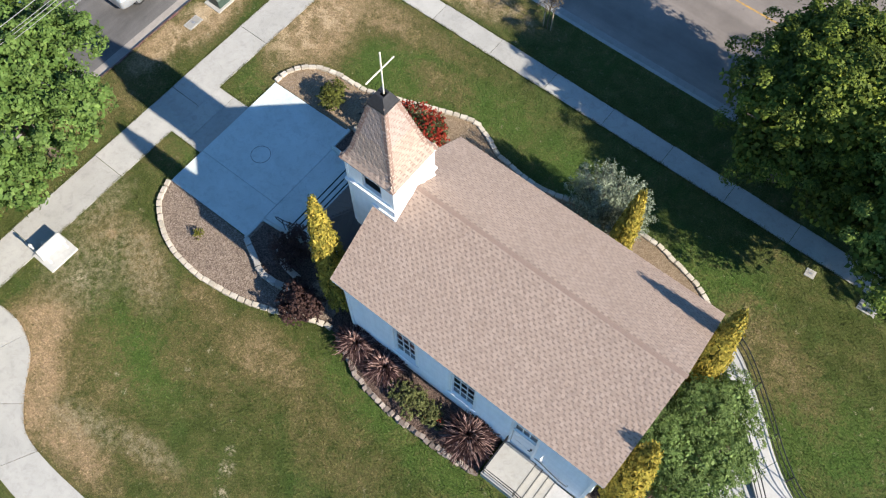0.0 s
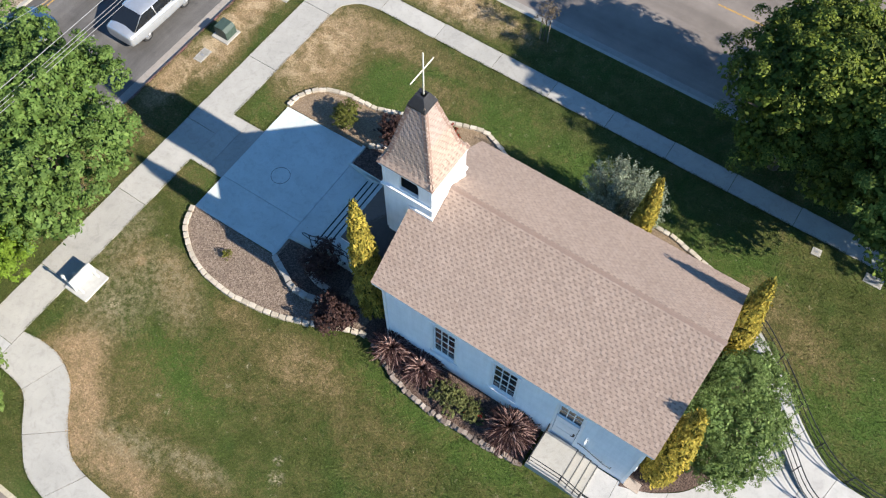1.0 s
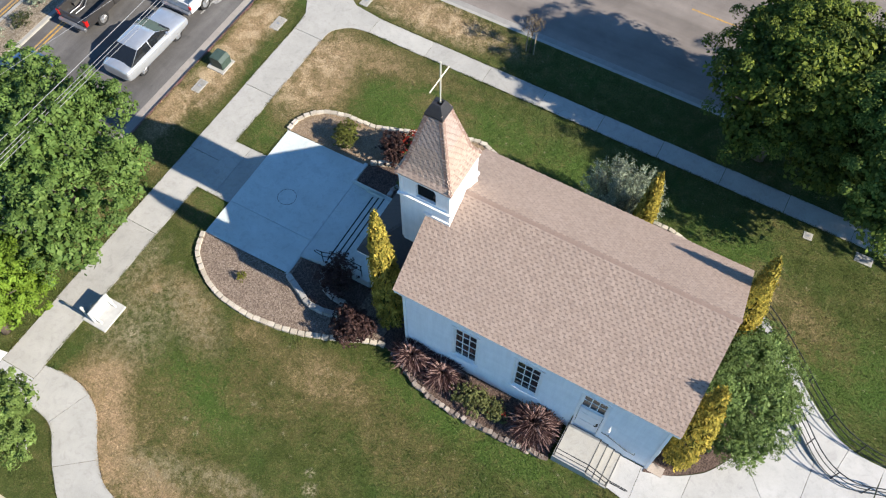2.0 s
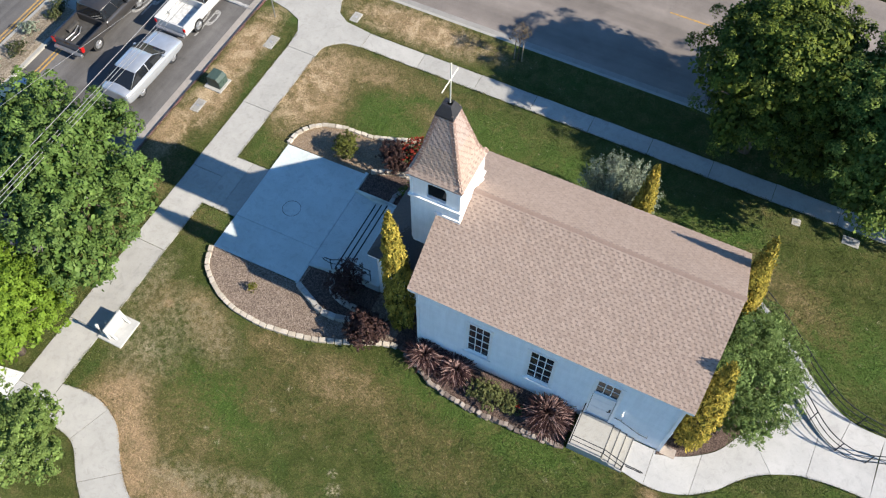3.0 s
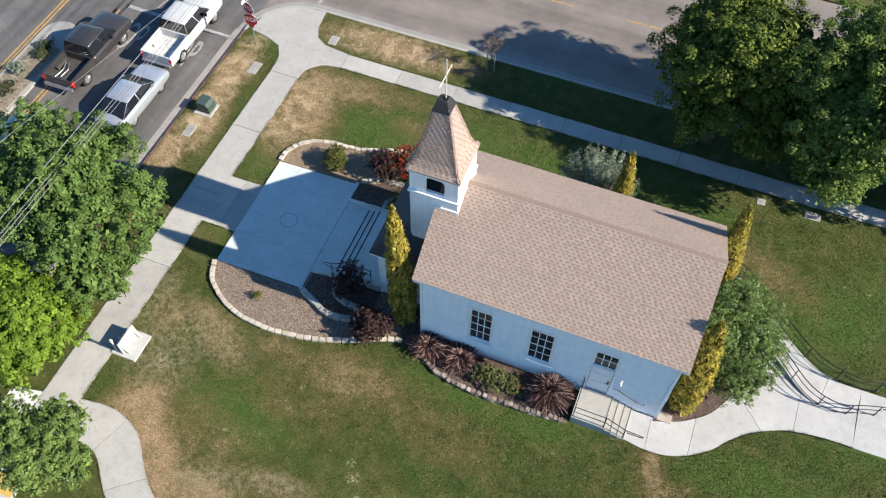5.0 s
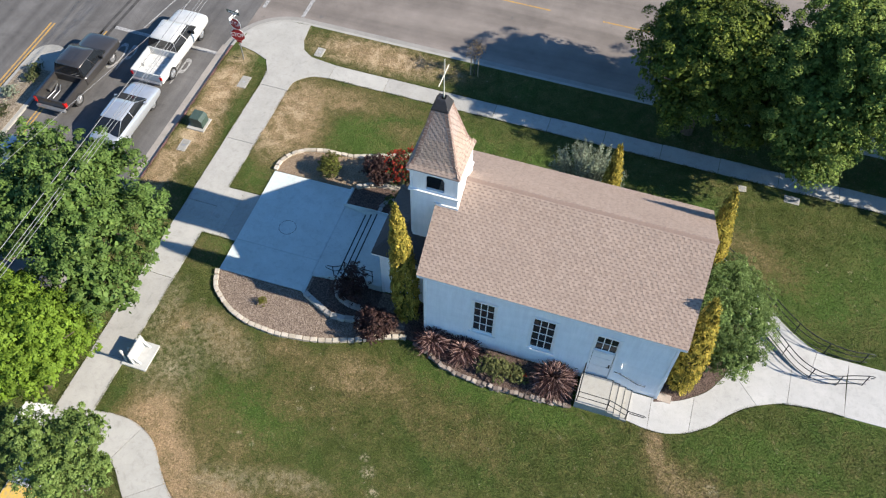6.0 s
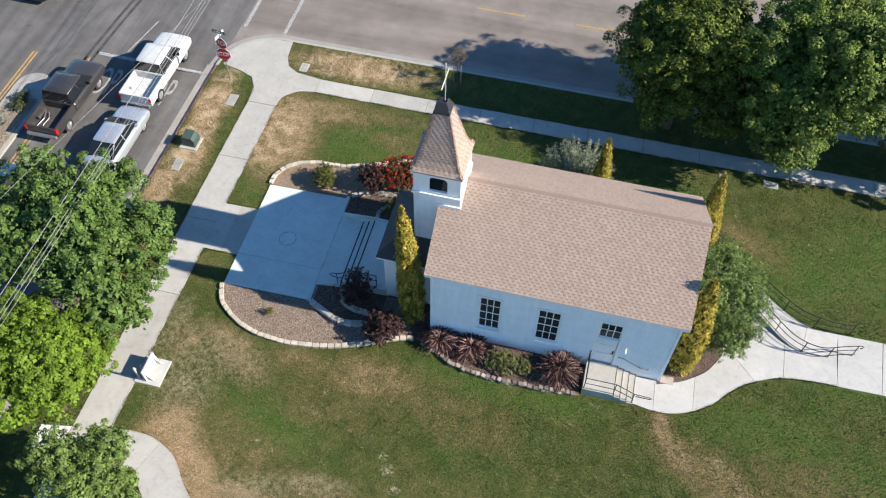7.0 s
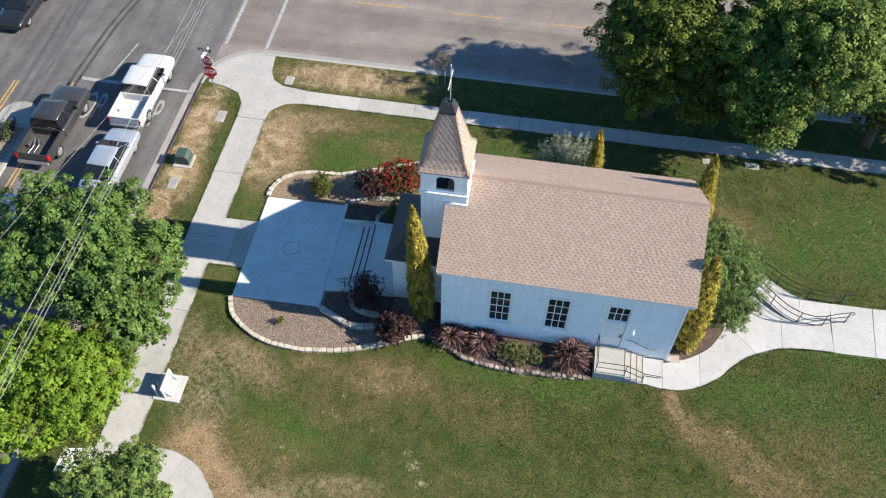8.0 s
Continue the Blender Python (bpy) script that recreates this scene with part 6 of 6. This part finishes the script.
def pickup(at, paintm, label, load=False, liner=None):
    t = thing("pickup_truck", (*at, ROAD), label, "pickup truck", "cars on the street")
    st = [(-0.77, 1.0, 0.40, 1.18), (-0.74, 1.03, 0.38, 1.19), (0.2, 1.05, 0.36, 1.2), (1.1, 1.05, 0.36, 1.2), (2.2, 1.05, 0.4, 1.17), (2.75, 1.02, 0.42, 1.1), (2.92, 0.98, 0.46, 1.02), (2.97, 0.84, 0.52, 0.92)]
    rounded(Build().loft([section(*s, 0.95) for s in st]).ob("body", paintm, t, smooth=True))
    bed = Build().box(-0.98, -2.85, 0.5, -0.86, -0.76, 1.14).box(0.86, -2.85, 0.5, 0.98, -0.76, 1.14).box(-0.86, -0.9, 0.5, 0.86, -0.76, 1.16)
    bed.ob("bed_side", paintm, t, bevel=0.02)
    Build().box(-0.86, -2.84, 0.55, 0.86, -0.9, 0.68).box(-0.84, -2.0, 0.68, -0.62, -1.2, 0.88).box(0.62, -2.0, 0.68, 0.84, -1.2, 0.88).ob("bed_floor", liner or BEDLINER, t, "ribbed bed floor with scratches")
    Build().box(-0.86, -2.86, 0.56, 0.86, -2.78, 1.12).box(-0.2, -2.88, 0.94, 0.2, -2.86, 1.02).ob("tailgate", paintm, t, bevel=0.015)
    Build().box(-0.92, -3.05, 0.46, 0.92, -2.87, 0.64).ob("bumper", RIM, t, bevel=0.03)
    greenhouse(t, paintm, -0.82, 1.62, -0.68, 0.95, 0.95, 0.78, 1.13, 1.76, 2)
    for x in (-1, 1):
        for y in (-1.75, 1.85):
            wheel(t, x * 0.86, y, 0.39, 0.27, x)
        wl, hl = (0.11, 0.18) if load else (0.055, 0.11)
        Build().box(x * 0.92 - wl, -2.895, 0.9 - hl, x * 0.92 + 0.075, -2.7 if load else -2.8, 0.9 + hl).ob("tail_lamp", TAIL, t, bevel=0.015)
        Build().box(x * 0.72 - 0.14, 2.66, 0.8, x * 0.72 + 0.14, 2.84, 0.98).ob("head_lamp", HEADL, t, bevel=0.02)
        Build().box(x * 1.06 - 0.1, 0.9, 1.16, x * 1.06 + 0.1, 1.02, 1.36).ob("mirror", BLACKIRON, t, bevel=0.02)
    if load:
        Build().tube([(-0.5, -2.5, 0.72), (-0.35, -1.9, 0.8), (-0.5, -1.4, 0.82)], 0.025, 6).tube([(-0.2, -2.4, 0.72), (-0.1, -1.8, 0.78), (-0.3, -1.4, 0.8)], 0.022, 6).ob("hose", GALV, t, "pale coiled hose in the bed")
    return t


pickup((-24.2, 10.0), PAINT_DARK, "dark grey crew-cab pickup truck with open bed", True)
sedan((-20.0, 7.9), PAINT_SILVER, "silver four-door sedan waiting in the lane")
pickup((-20.2, 13.6), PAINT_WHITE, "white pickup truck with open bed", liner=plain("worn_white_bed_paint", (0.5, 0.5, 0.49), 0.6, vary=0.3, scale=6))
sedan((-24.2, 2.2), PAINT_BLUE, "blue car partly under the street tree")
sedan((-31.0, 20.3), PAINT_BLACK, "black car driving the other way past the median", 180)

# ---- trees ----
tree("broad mature street tree with dense green leaves", (10.2, 17.2, 0), [((8.9, 17.3, 4.7), (2.6, 2.5, 2.1)), ((10.6, 19.0, 5.4), (2.7, 2.8, 2.4)), ((10.6, 16.4, 4.6), (2.1, 1.7, 1.7)), ((9.8, 16.2, 3.2), (2.3, 1.8, 1.2)), ((11.0, 17.6, 6.4), (2.1, 2.3, 1.9)), ((9.6, 20.4, 4.8), (2.2, 1.8, 1.7)), ((12.6, 17.4, 4.2), (2.0, 2.3, 1.8)), ((8.6, 19.4, 4.9), (1.8, 1.8, 1.7)), ((12.9, 15.8, 3.0), (1.7, 1.3, 1.2))], LEAF_BIG, 900, 180, 0.135, 0.54, 101, 0.3, spread=0.34, aspect=0.5, fill=2.2, apart=0.73, shoots=0.24)
tree("tall mature street tree with lighter green leaves", (18.0, 17.0, 0), [((15.9, 14.4, 5.4), (2.3, 2.2, 2.2)), ((18.2, 15.8, 7.3), (2.9, 3.0, 2.7)), ((16.4, 18.3, 6.9), (2.8, 2.8, 2.7)), ((15.2, 16.8, 4.3), (2.0, 2.3, 1.6)), ((18.8, 16.6, 4.2), (2.6, 2.2, 1.6)), ((19.8, 18.6, 6.4), (2.8, 2.8, 2.4)), ((17.0, 20.6, 5.4), (2.4, 2.2, 2.0)), ((20.4, 16.6, 5.4), (2.3, 2.2, 2.0)), ((15.6, 13.6, 3.6), (1.6, 1.4, 1.1)), ((14.2, 16.9, 6.3), (1.9, 2.1, 1.8))], LEAF_BRIGHT, 940, 180, 0.135, 0.54, 102, 0.3, spread=0.34, aspect=0.5, fill=2.2, apart=0.76, shoots=0.26)
tree("olive-brown street tree beside the pavement", (23.0, 16.8, 0), [((22.2, 16.4, 4.6), (1.8, 2.0, 2.2)), ((23.9, 17.6, 5.4), (2.2, 2.4, 2.2)), ((22.8, 19.0, 5.2), (2.2, 2.2, 2.0)), ((22.6, 15.6, 3.2), (1.5, 1.3, 1.3))], LEAF_OLIVE, 640, 60, 0.16, 0.42, 103, 0.24, apart=0.72, shoots=0.25)
# Out-of-view tree, added so that its crown shades and hides some sky.
tree("added dark tree beyond the view along the pavement, blocking sky", (31.5, 17.0, 0), [((30.2, 17.4, 5.4), (2.8, 2.8, 2.4)), ((32.6, 17.6, 5.8), (2.6, 2.8, 2.4)), ((31.0, 19.8, 5.4), (2.6, 2.4, 2.0))], LEAF_BIG, 700, 30, 0.26, 0.46, 104, 0.26)
tree("leafy green street tree under overhead cables", (-15.6, -1.9, 0), [((-15.6, -1.4, 5.7), (2.3, 2.4, 2.0)), ((-14.0, -3.0, 5.2), (2.1, 2.1, 2.0)), ((-17.4, -2.8, 5.2), (2.0, 2.2, 1.8)), ((-15.6, 1.2, 4.6), (1.6, 1.6, 1.6)), ((-12.9, -4.2, 4.2), (1.4, 1.5, 1.4)), ((-13.2, -0.9, 4.4), (1.4, 1.4, 1.3)), ((-18.9, 0.5, 4.8), (1.7, 1.7, 1.5)), ((-19.2, -1.6, 4.6), (1.6, 1.8, 1.4))], LEAF_MID, 760, 105, 0.15, 0.42, 105, 0.2, spread=0.34, fill=1.3, apart=0.72, shoots=0.24)
tree("bright lime-green street tree with dense round crown", (-15.0, -7.8, 0), [((-14.6, -7.5, 4.8), (2.0, 2.1, 1.8)), ((-13.7, -8.2, 4.2), (1.6, 1.7, 1.6)), ((-16.3, -8.5, 4.6), (1.9, 2.1, 1.8)), ((-15.4, -9.6, 4.2), (1.8, 1.4, 1.4)), ((-14.3, -6.2, 3.8), (1.6, 1.4, 1.4)), ((-16.3, -6.2, 4.0), (1.6, 1.4, 1.3)), ((-13.3, -7.0, 3.6), (1.1, 1.3, 1.1))], LEAF_LIME, 900, 84, 0.115, 0.32, 106, 0.17, spread=0.35, fill=1.5, shoots=0.16)
tree("young green tree beside the curving path", (-11.2, -11.3, 0), [((-10.5, -10.6, 3.6), (1.2, 1.1, 1.2)), ((-11.8, -11.1, 3.8), (1.2, 1.2, 1.2)), ((-10.8, -11.9, 3.4), (1.2, 1.1, 1.0)), ((-9.9, -11.2, 2.7), (0.9, 0.8, 0.8))], LEAF_YOUNG, 340, 96, 0.105, 0.29, 107, 0.09, spread=0.4, fill=1.3, apart=0.72, shoots=0.26)
tree("green street tree at the edge of the main street", (-18.6, -13.5, 0), [((-17.4, -11.6, 4.4), (1.7, 1.8, 1.6)), ((-18.8, -13.6, 5.0), (2.0, 2.0, 1.8))], LEAF_MID, 400, 30, 0.2, 0.34, 108, 0.15)
tree("soft feathery green tree behind the chapel", (13.3, 3.8, 0.05), [((12.9, 4.7, 3.4), (1.3, 1.5, 1.5)), ((13.7, 3.2, 3.0), (1.4, 1.4, 1.5)), ((12.5, 2.9, 3.4), (1.1, 1.3, 1.4)), ((14.3, 4.5, 2.5), (1.1, 1.3, 1.3)), ((13.4, 5.9, 2.6), (1.1, 1.0, 1.3)), ((14.4, 2.8, 1.7), (0.9, 0.9, 1.1)), ((12.3, 4.3, 2.2), (0.8, 1.6, 1.6)), ((12.5, 2.4, 1.7), (0.9, 0.8, 1.3)), ((13.6, 2.2, 1.5), (0.9, 0.7, 1.1))], LEAF_SOFT, 1900, 52, 0.088, 0.22, 109, 0.1, group="planting round the chapel", aspect=0.32, spread=0.7)
wispy("tall wispy silver-green bush beside the chapel", (5.55, 10.15, 0.03), (2.1, 1.42), 4.6, 150, 110, LEAF_SILVER, "planting round the chapel")

conifer("tall golden-green conifer between vestibule and wall", (-0.8, 0.75, 0.08), 8.1, 0.54, 120, (-0.45, 0.2))
conifer("golden conifer beside the silver bush", (6.8, 9.0, 0.04), 5.6, 0.42, 121, (0.0, 0.4))
conifer("tall golden conifer behind the chapel", (12.15, 6.35, 0.05), 7.7, 0.55, 122, (-0.3, 0.2))
conifer("broad golden conifer at the chapel's rear corner", (12.1, 1.25, 0.05), 6.7, 0.64, 123, (-0.1, 0.3))

# ---- shrubs and flowers ----
fountain((0.85, -0.3, 0.08), 0.98, 0.8, 201)
fountain((2.35, -0.3, 0.08), 0.95, 0.75, 202)
fountain((6.6, -0.45, 0.08), 1.12, 1.05, 203, 900)
shrub("perennial", "yellow-green flowering perennial in the mulch bed", (3.85, -0.66, 0.08), 0.95, 0.62, 0.62, LEAF_FRESH, 330, 18, 0.07, 211, 0.06)
shrub("perennial", "low green perennial with red flowers in the mulch bed", (4.95, -0.6, 0.08), 0.55, 0.45, 0.42, LEAF_FRESH, 200, 14, 0.07, 212, 0.06, flowers=LEAF_RED, nflower=5)
shrub("perennial", "small red-leaved perennial by the stone edging", (1.75, -0.85, 0.08), 0.4, 0.25, 0.25, LEAF_PURPLE, 40, 9, 0.06, 213, 0.05)
shrub("round_shrub", "round yellow-green shrub on gravel", (-7.7, 7.85, 0.04), 0.74, 0.72, 1.12, LEAF_ROUND, 420, 20, 0.07, 214, 0.07)
shrub("purple_shrub", "dark purple shrub on gravel beside the forecourt", (-5.1, 8.3, 0.04), 0.85, 0.85, 1.7, LEAF_PURPLE, 440, 20, 0.085, 215, 0.09)
shrub("red_flowering_shrub", "large shrub covered in red flowers", (-3.5, 8.95, 0.04), 1.25, 1.05, 1.85, LEAF_OLIVE, 560, 18, 0.08, 216, 0.1, flowers=LEAF_RED, nflower=720)
shrub("purple_shrub", "spiky dark purple shrub near the stone edging", (-2.1, -0.35, 0.06), 0.95, 0.85, 1.5, LEAF_PURPLE, 560, 18, 0.095, 217, 0.09)
shrub("purple_shrub", "dark shrub beside the front steps", (-3.7, 1.2, 0.07), 0.95, 0.8, 1.85, LEAF_PURPLE, 360, 15, 0.09, 218, 0.1)
shrub("small_shrub", "small dry yellowish shrub on brown gravel", (-7.75, -0.7, 0.03), 0.3, 0.28, 0.38, LEAF_YG, 60, 12, 0.05, 219, 0.05)
shrub("dark_shrub", "dark green shrub behind the low planter wall", (-3.2, 7.0, 0.08), 0.8, 0.6, 1.1, LEAF_BIG, 240, 15, 0.08, 220, 0.09)
for k, (x, y) in enumerate(((-26.9, 9.0), (-27.3, 7.4), (-27.0, 6.0), (-27.4, 4.6), (-26.8, 3.0), (-27.3, 1.4), (-27.0, 9.6))):
    shrub("median_shrub", "dusty low shrub in the street median", (x, y, 0.01), 0.5, 0.6, 0.5, LEAF_SILVER if k % 2 else LEAF_OLIVE, 70, 12, 0.09, 230 + k, 0.09)

sap = thing("sapling", (-2.55, 17.6, 0), "bare young sapling tied between wooden stakes", "sapling")
for x in (-0.22, 0.22):
    Build().cyl(x, 0, -0.05, 1.45, 0.03, 7).ob("stake", WOOD, sap)
rng = np.random.default_rng(300)
trunk("stem", (0, 0, 0), (0.03, 0.02, 1.9), 0.025, [((rng.normal(0, 0.35), rng.normal(0, 0.35), rng.uniform(1.6, 2.3)), int(rng.integers(3, 6))) for _ in range(12)], sap, rng)
p, o = crown_points([((0, 0, 1.95), (0.6, 0.6, 0.4))], 110, 7, 0.1, rng)
vv, qq = leaves(p, o, 0.085, rng, 0.35)
fast("twigs", vv, qq, LEAF_DRY, sap, kind="stuff")

# ---- edging stones ----


def stone_mesh(name, L, w, h, mat, seed):
    rng = random.Random(seed)
    b = Build().box(-L / 2, -w / 2, -0.05, L / 2, w / 2, h)
    me = b.mesh(name, bevel=0.022)
    for v in me.vertices:
        v.co += Vector((rng.uniform(-1, 1), rng.uniform(-1, 1), rng.uniform(-1, 1))) * 0.010
    me.materials.append(mat)
    return me


def edging(label, line, step, mat, L, w, h, base=0.0, rows=1, seed=1, rough=1.0):
    t = thing("stone_edging", (*line[0], 0), label, "stone edging")
    o0 = Vector((*line[0], 0))
    ms = [stone_mesh("stone", L * f, w, h, mat, seed * 10 + k) for k, f in enumerate((0.94, 1.0, 1.04))]
    rng = random.Random(seed)
    for r in range(rows):
        for p, a in along(line, step, step * (0.5 + 0.5 * (r % 2))):
            shared("stone", rng.choice(ms), t, pose(p.x - o0.x + rough * rng.uniform(-0.014, 0.014), p.y - o0.y + rough * rng.uniform(-0.018, 0.018), base + r * h * 0.97 + rough * rng.uniform(-0.012, 0.01), rough * rng.uniform(-2, 2), rough * rng.uniform(-2, 2), math.degrees(a) + rough * rng.uniform(-5, 5)))
    return t


edging("row of cream stone blocks round the gravel bed", EDGE[:48], 0.35, BLOCK, 0.325, 0.22, 0.16, seed=1)
edging("two courses of reddish stone blocks along the mulch bed", EDGE[48:], 0.25, BLOCKRED, 0.21, 0.2, 0.10, rows=2, seed=2, rough=2.6)
edging("row of cream stone blocks round the upper gravel bed", TOPEDGE, 0.35, BLOCK, 0.325, 0.22, 0.15, seed=3)
edging("short row of cream blocks behind the low wall", smooth_line([(-6.0, 7.35), (-5.5, 7.65), (-4.8, 7.88), (-4.2, 7.95), (-3.3, 8.1)], 4), 0.36, BLOCK, 0.34, 0.24, 0.2, base=0.06, seed=4)
edging("grey stone blocks curving below the steps", smooth_line([(-5.95, 0.4), (-5.2, 0.02), (-4.6, -0.25), (-4.2, -0.36), (-3.6, -0.33), (-3.0, -0.2)], 4), 0.36, BLOCKGREY, 0.35, 0.26, 0.24, base=0.04, seed=5)
edging("inner curve of grey stone blocks round the dark shrub", smooth_line([(-4.62, 1.55), (-4.62, 1.2), (-4.4, 0.8), (-4.05, 0.55), (-3.5, 0.42), (-3.0, 0.4)], 4), 0.34, BLOCKGREY, 0.33, 0.24, 0.28, base=0.06, seed=6)
edging("grey blocks beside the dark green shrub", smooth_line([(-4.3, 6.2), (-4.2, 6.8), (-3.7, 7.3)], 4), 0.3, BLOCKGREY, 0.28, 0.2, 0.16, base=0.06, seed=7)

# ---- loose gravel and grass blades ----
rng = np.random.default_rng(400)


def inside(px, py, poly):
    ok = np.zeros(len(px), bool)
    n = len(poly)
    for i in range(n):
        (x0, y0), (x1, y1) = poly[i], poly[(i + 1) % n]
        c = (y0 > py) != (y1 > py)
        ok ^= c & (px < (x1 - x0) * (py - y0) / ((y1 - y0) if y1 != y0 else 1e-9) + x0)
    return ok


def scatter(n, x0, x1, y0, y1):
    return rng.uniform(x0, x1, n), rng.uniform(y0, y1, n)


for poly, n, (x0, x1, y0, y1) in ((EDGE[:cut + 1] + [(-0.75, 0.25), (-3, -0.2), (-4.4, -0.4), (-5.9, 0.3), (-6.05, 0.44), (-10.6, 0.44)], 9000, (-10.7, -0.7, -2.1, 0.5)), (TOPEDGE[:31] + [(-3, 8.2), (-6.12, 7.3), (-10.6, 7.14)], 5000, (-10.7, -2.0, 7.0, 11.2))):
    px, py = scatter(n, x0, x1, y0, y1)
    k = inside(px, py, poly)
    px, py = px[k], py[k]
    m = len(px)
    s = rng.uniform(0.012, 0.035, (m, 1, 1))
    octa = np.array([(1, 0, 0), (0, 1, 0), (-1, 0, 0), (0, -1, 0), (0, 0, 0.8)])
    a = rng.uniform(0, 6.28, m)
    v = octa[None] * s * rng.uniform(0.7, 1.3, (m, 5, 1))
    v = np.stack([v[..., 0] * np.cos(a)[:, None] - v[..., 1] * np.sin(a)[:, None], v[..., 0] * np.sin(a)[:, None] + v[..., 1] * np.cos(a)[:, None], v[..., 2]], 2) + np.stack([px, py, np.full(m, 0.045)], 1)[:, None, :]
    tri = np.array([(0, 1, 4), (1, 2, 4), (2, 3, 4), (3, 0, 4)])
    fast("loose_gravel", v.reshape(-1, 3), (np.arange(m)[:, None, None] * 5 + tri[None]).reshape(-1, 3), PEBBLE, label="loose brown pebbles on the gravel bed", kind="stuff", category="gravel")

# places where no grass grows
BARE = [[(-14.25, -13.1), (-12.44, -13.1), (-12.44, 14.0), (-14.25, 14.0)], corner, [(-12.5, 2.2), (-10.5, 2.2), (-10.5, 5.36), (-12.5, 5.36)], [(-10.65, 0.4), (-6, 0.4), (-6, 7.2), (-10.65, 7.15)], [(-11, 14.55), (60, 14.55), (60, 15.78), (-11, 15.78)],
        R + Lf[::-1], [(-3, -12.8), (30, -12.8), (30, -11.05), (-3, -11.05)], near + far[::-1], [(19.5, 2.0), (45, 2.3), (45, 5.5), (19.5, 5.0)], rout + rin[::-1],
        EDGE + [(7.65, 2.0), (-6, 2.0), (-10.6, 0.44)], TOPEDGE + [(11.2, 7.1), (11.2, 2), (-6, 6), (-10.6, 7.14)], [(7.7, -1.3), (10.3, -1.3), (10.3, 0.5), (7.7, 0.5)], [(11.2, 0.0), (12.1, 0.35), (13.1, 1.0), (14.2, 2.5), (14.5, 3.0), (16, 3.8), (14, 7), (11, 8)],
        [(-12.62, -5.85), (-11.18, -5.85), (-11.18, -4.3), (-12.62, -4.3)], [(-16.7, 8.3), (-15.4, 8.3), (-15.4, 9.6), (-16.7, 9.6)]]
n = 330000
px = np.concatenate([rng.uniform(-17.1, 26, n), rng.uniform(-17.1, 26, n // 6)])
py = np.concatenate([rng.uniform(-12.6, 18.5, n), rng.uniform(-6, 6, n // 6)])
ok = np.ones(len(px), bool)
for poly in BARE:
    ok &= ~inside(px, py, poly)
ok &= ~((px < -13.5) & (py > 14.6))
px, py = px[ok], py[ok]
m = len(px)
a = rng.uniform(0, 6.28, m)
h = rng.uniform(0.03, 0.085, m)
w = rng.uniform(0.008, 0.022, m)
lx, ly = rng.normal(0, 0.03, m), rng.normal(0, 0.03, m)
z = np.full(m, -0.005)
v = np.stack([np.stack([px - w * np.cos(a), py - w * np.sin(a), z], 1), np.stack([px + w * np.cos(a), py + w * np.sin(a), z], 1), np.stack([px + lx, py + ly, h], 1)], 1).reshape(-1, 3)
fast("grass", v, np.arange(3 * m).reshape(-1, 3), BLADE, label="short mown grass blades with dry patches", kind="stuff", category="grass")

# tufts that lean over the edges of the paving
rims = [[(-12.47, -8.0), (-12.47, 2.2)], [(-12.47, 5.34), (-12.47, 12.9)], [(-14.21, -8.4), (-14.21, 14.2)], [(-12.45, 2.21), (-10.7, 2.21)], [(-12.45, 5.33), (-10.7, 5.35)], [(-10.6, 14.59), (26, 14.58)], [(-10.6, 15.76), (26, 15.72)],
        R[:27], Lf[:27], near[4:], [(-10.62, 0.6), (-10.62, 2.2)], [(-10.62, 5.4), (-10.62, 7.0)], [(-17.15, -8), (-17.15, 14.5)]]
px, py = [], []
for rim in rims:
    for a, b in zip(rim, rim[1:]):
        L = math.hypot(b[0] - a[0], b[1] - a[1])
        k = int(L * 150)
        u = rng.random(k)
        nx, ny = -(b[1] - a[1]) / L, (b[0] - a[0]) / L
        off = rng.normal(0, 0.022, k)
        keep = np.sin(u * L * 2.1 + a[0] * 3) + np.sin(u * L * 5.3 + a[1] * 7) + rng.normal(0, 0.6, k) > -0.5
        px.append((a[0] + (b[0] - a[0]) * u + nx * off)[keep])
        py.append((a[1] + (b[1] - a[1]) * u + ny * off)[keep])
px, py = np.concatenate(px), np.concatenate(py)
m = len(px)
a = rng.uniform(0, 6.28, m)
h = rng.uniform(0.05, 0.1, m)
w = rng.uniform(0.01, 0.022, m)
lx, ly = rng.normal(0, 0.045, m), rng.normal(0, 0.045, m)
v = np.stack([np.stack([px - w * np.cos(a), py - w * np.sin(a), np.full(m, -0.005)], 1), np.stack([px + w * np.cos(a), py + w * np.sin(a), np.full(m, -0.005)], 1), np.stack([px + lx, py + ly, h], 1)], 1).reshape(-1, 3)
fast("edge_grass", v, np.arange(3 * m).reshape(-1, 3), BLADE, label="grass tufts leaning over the paving edges", kind="stuff", category="grass")
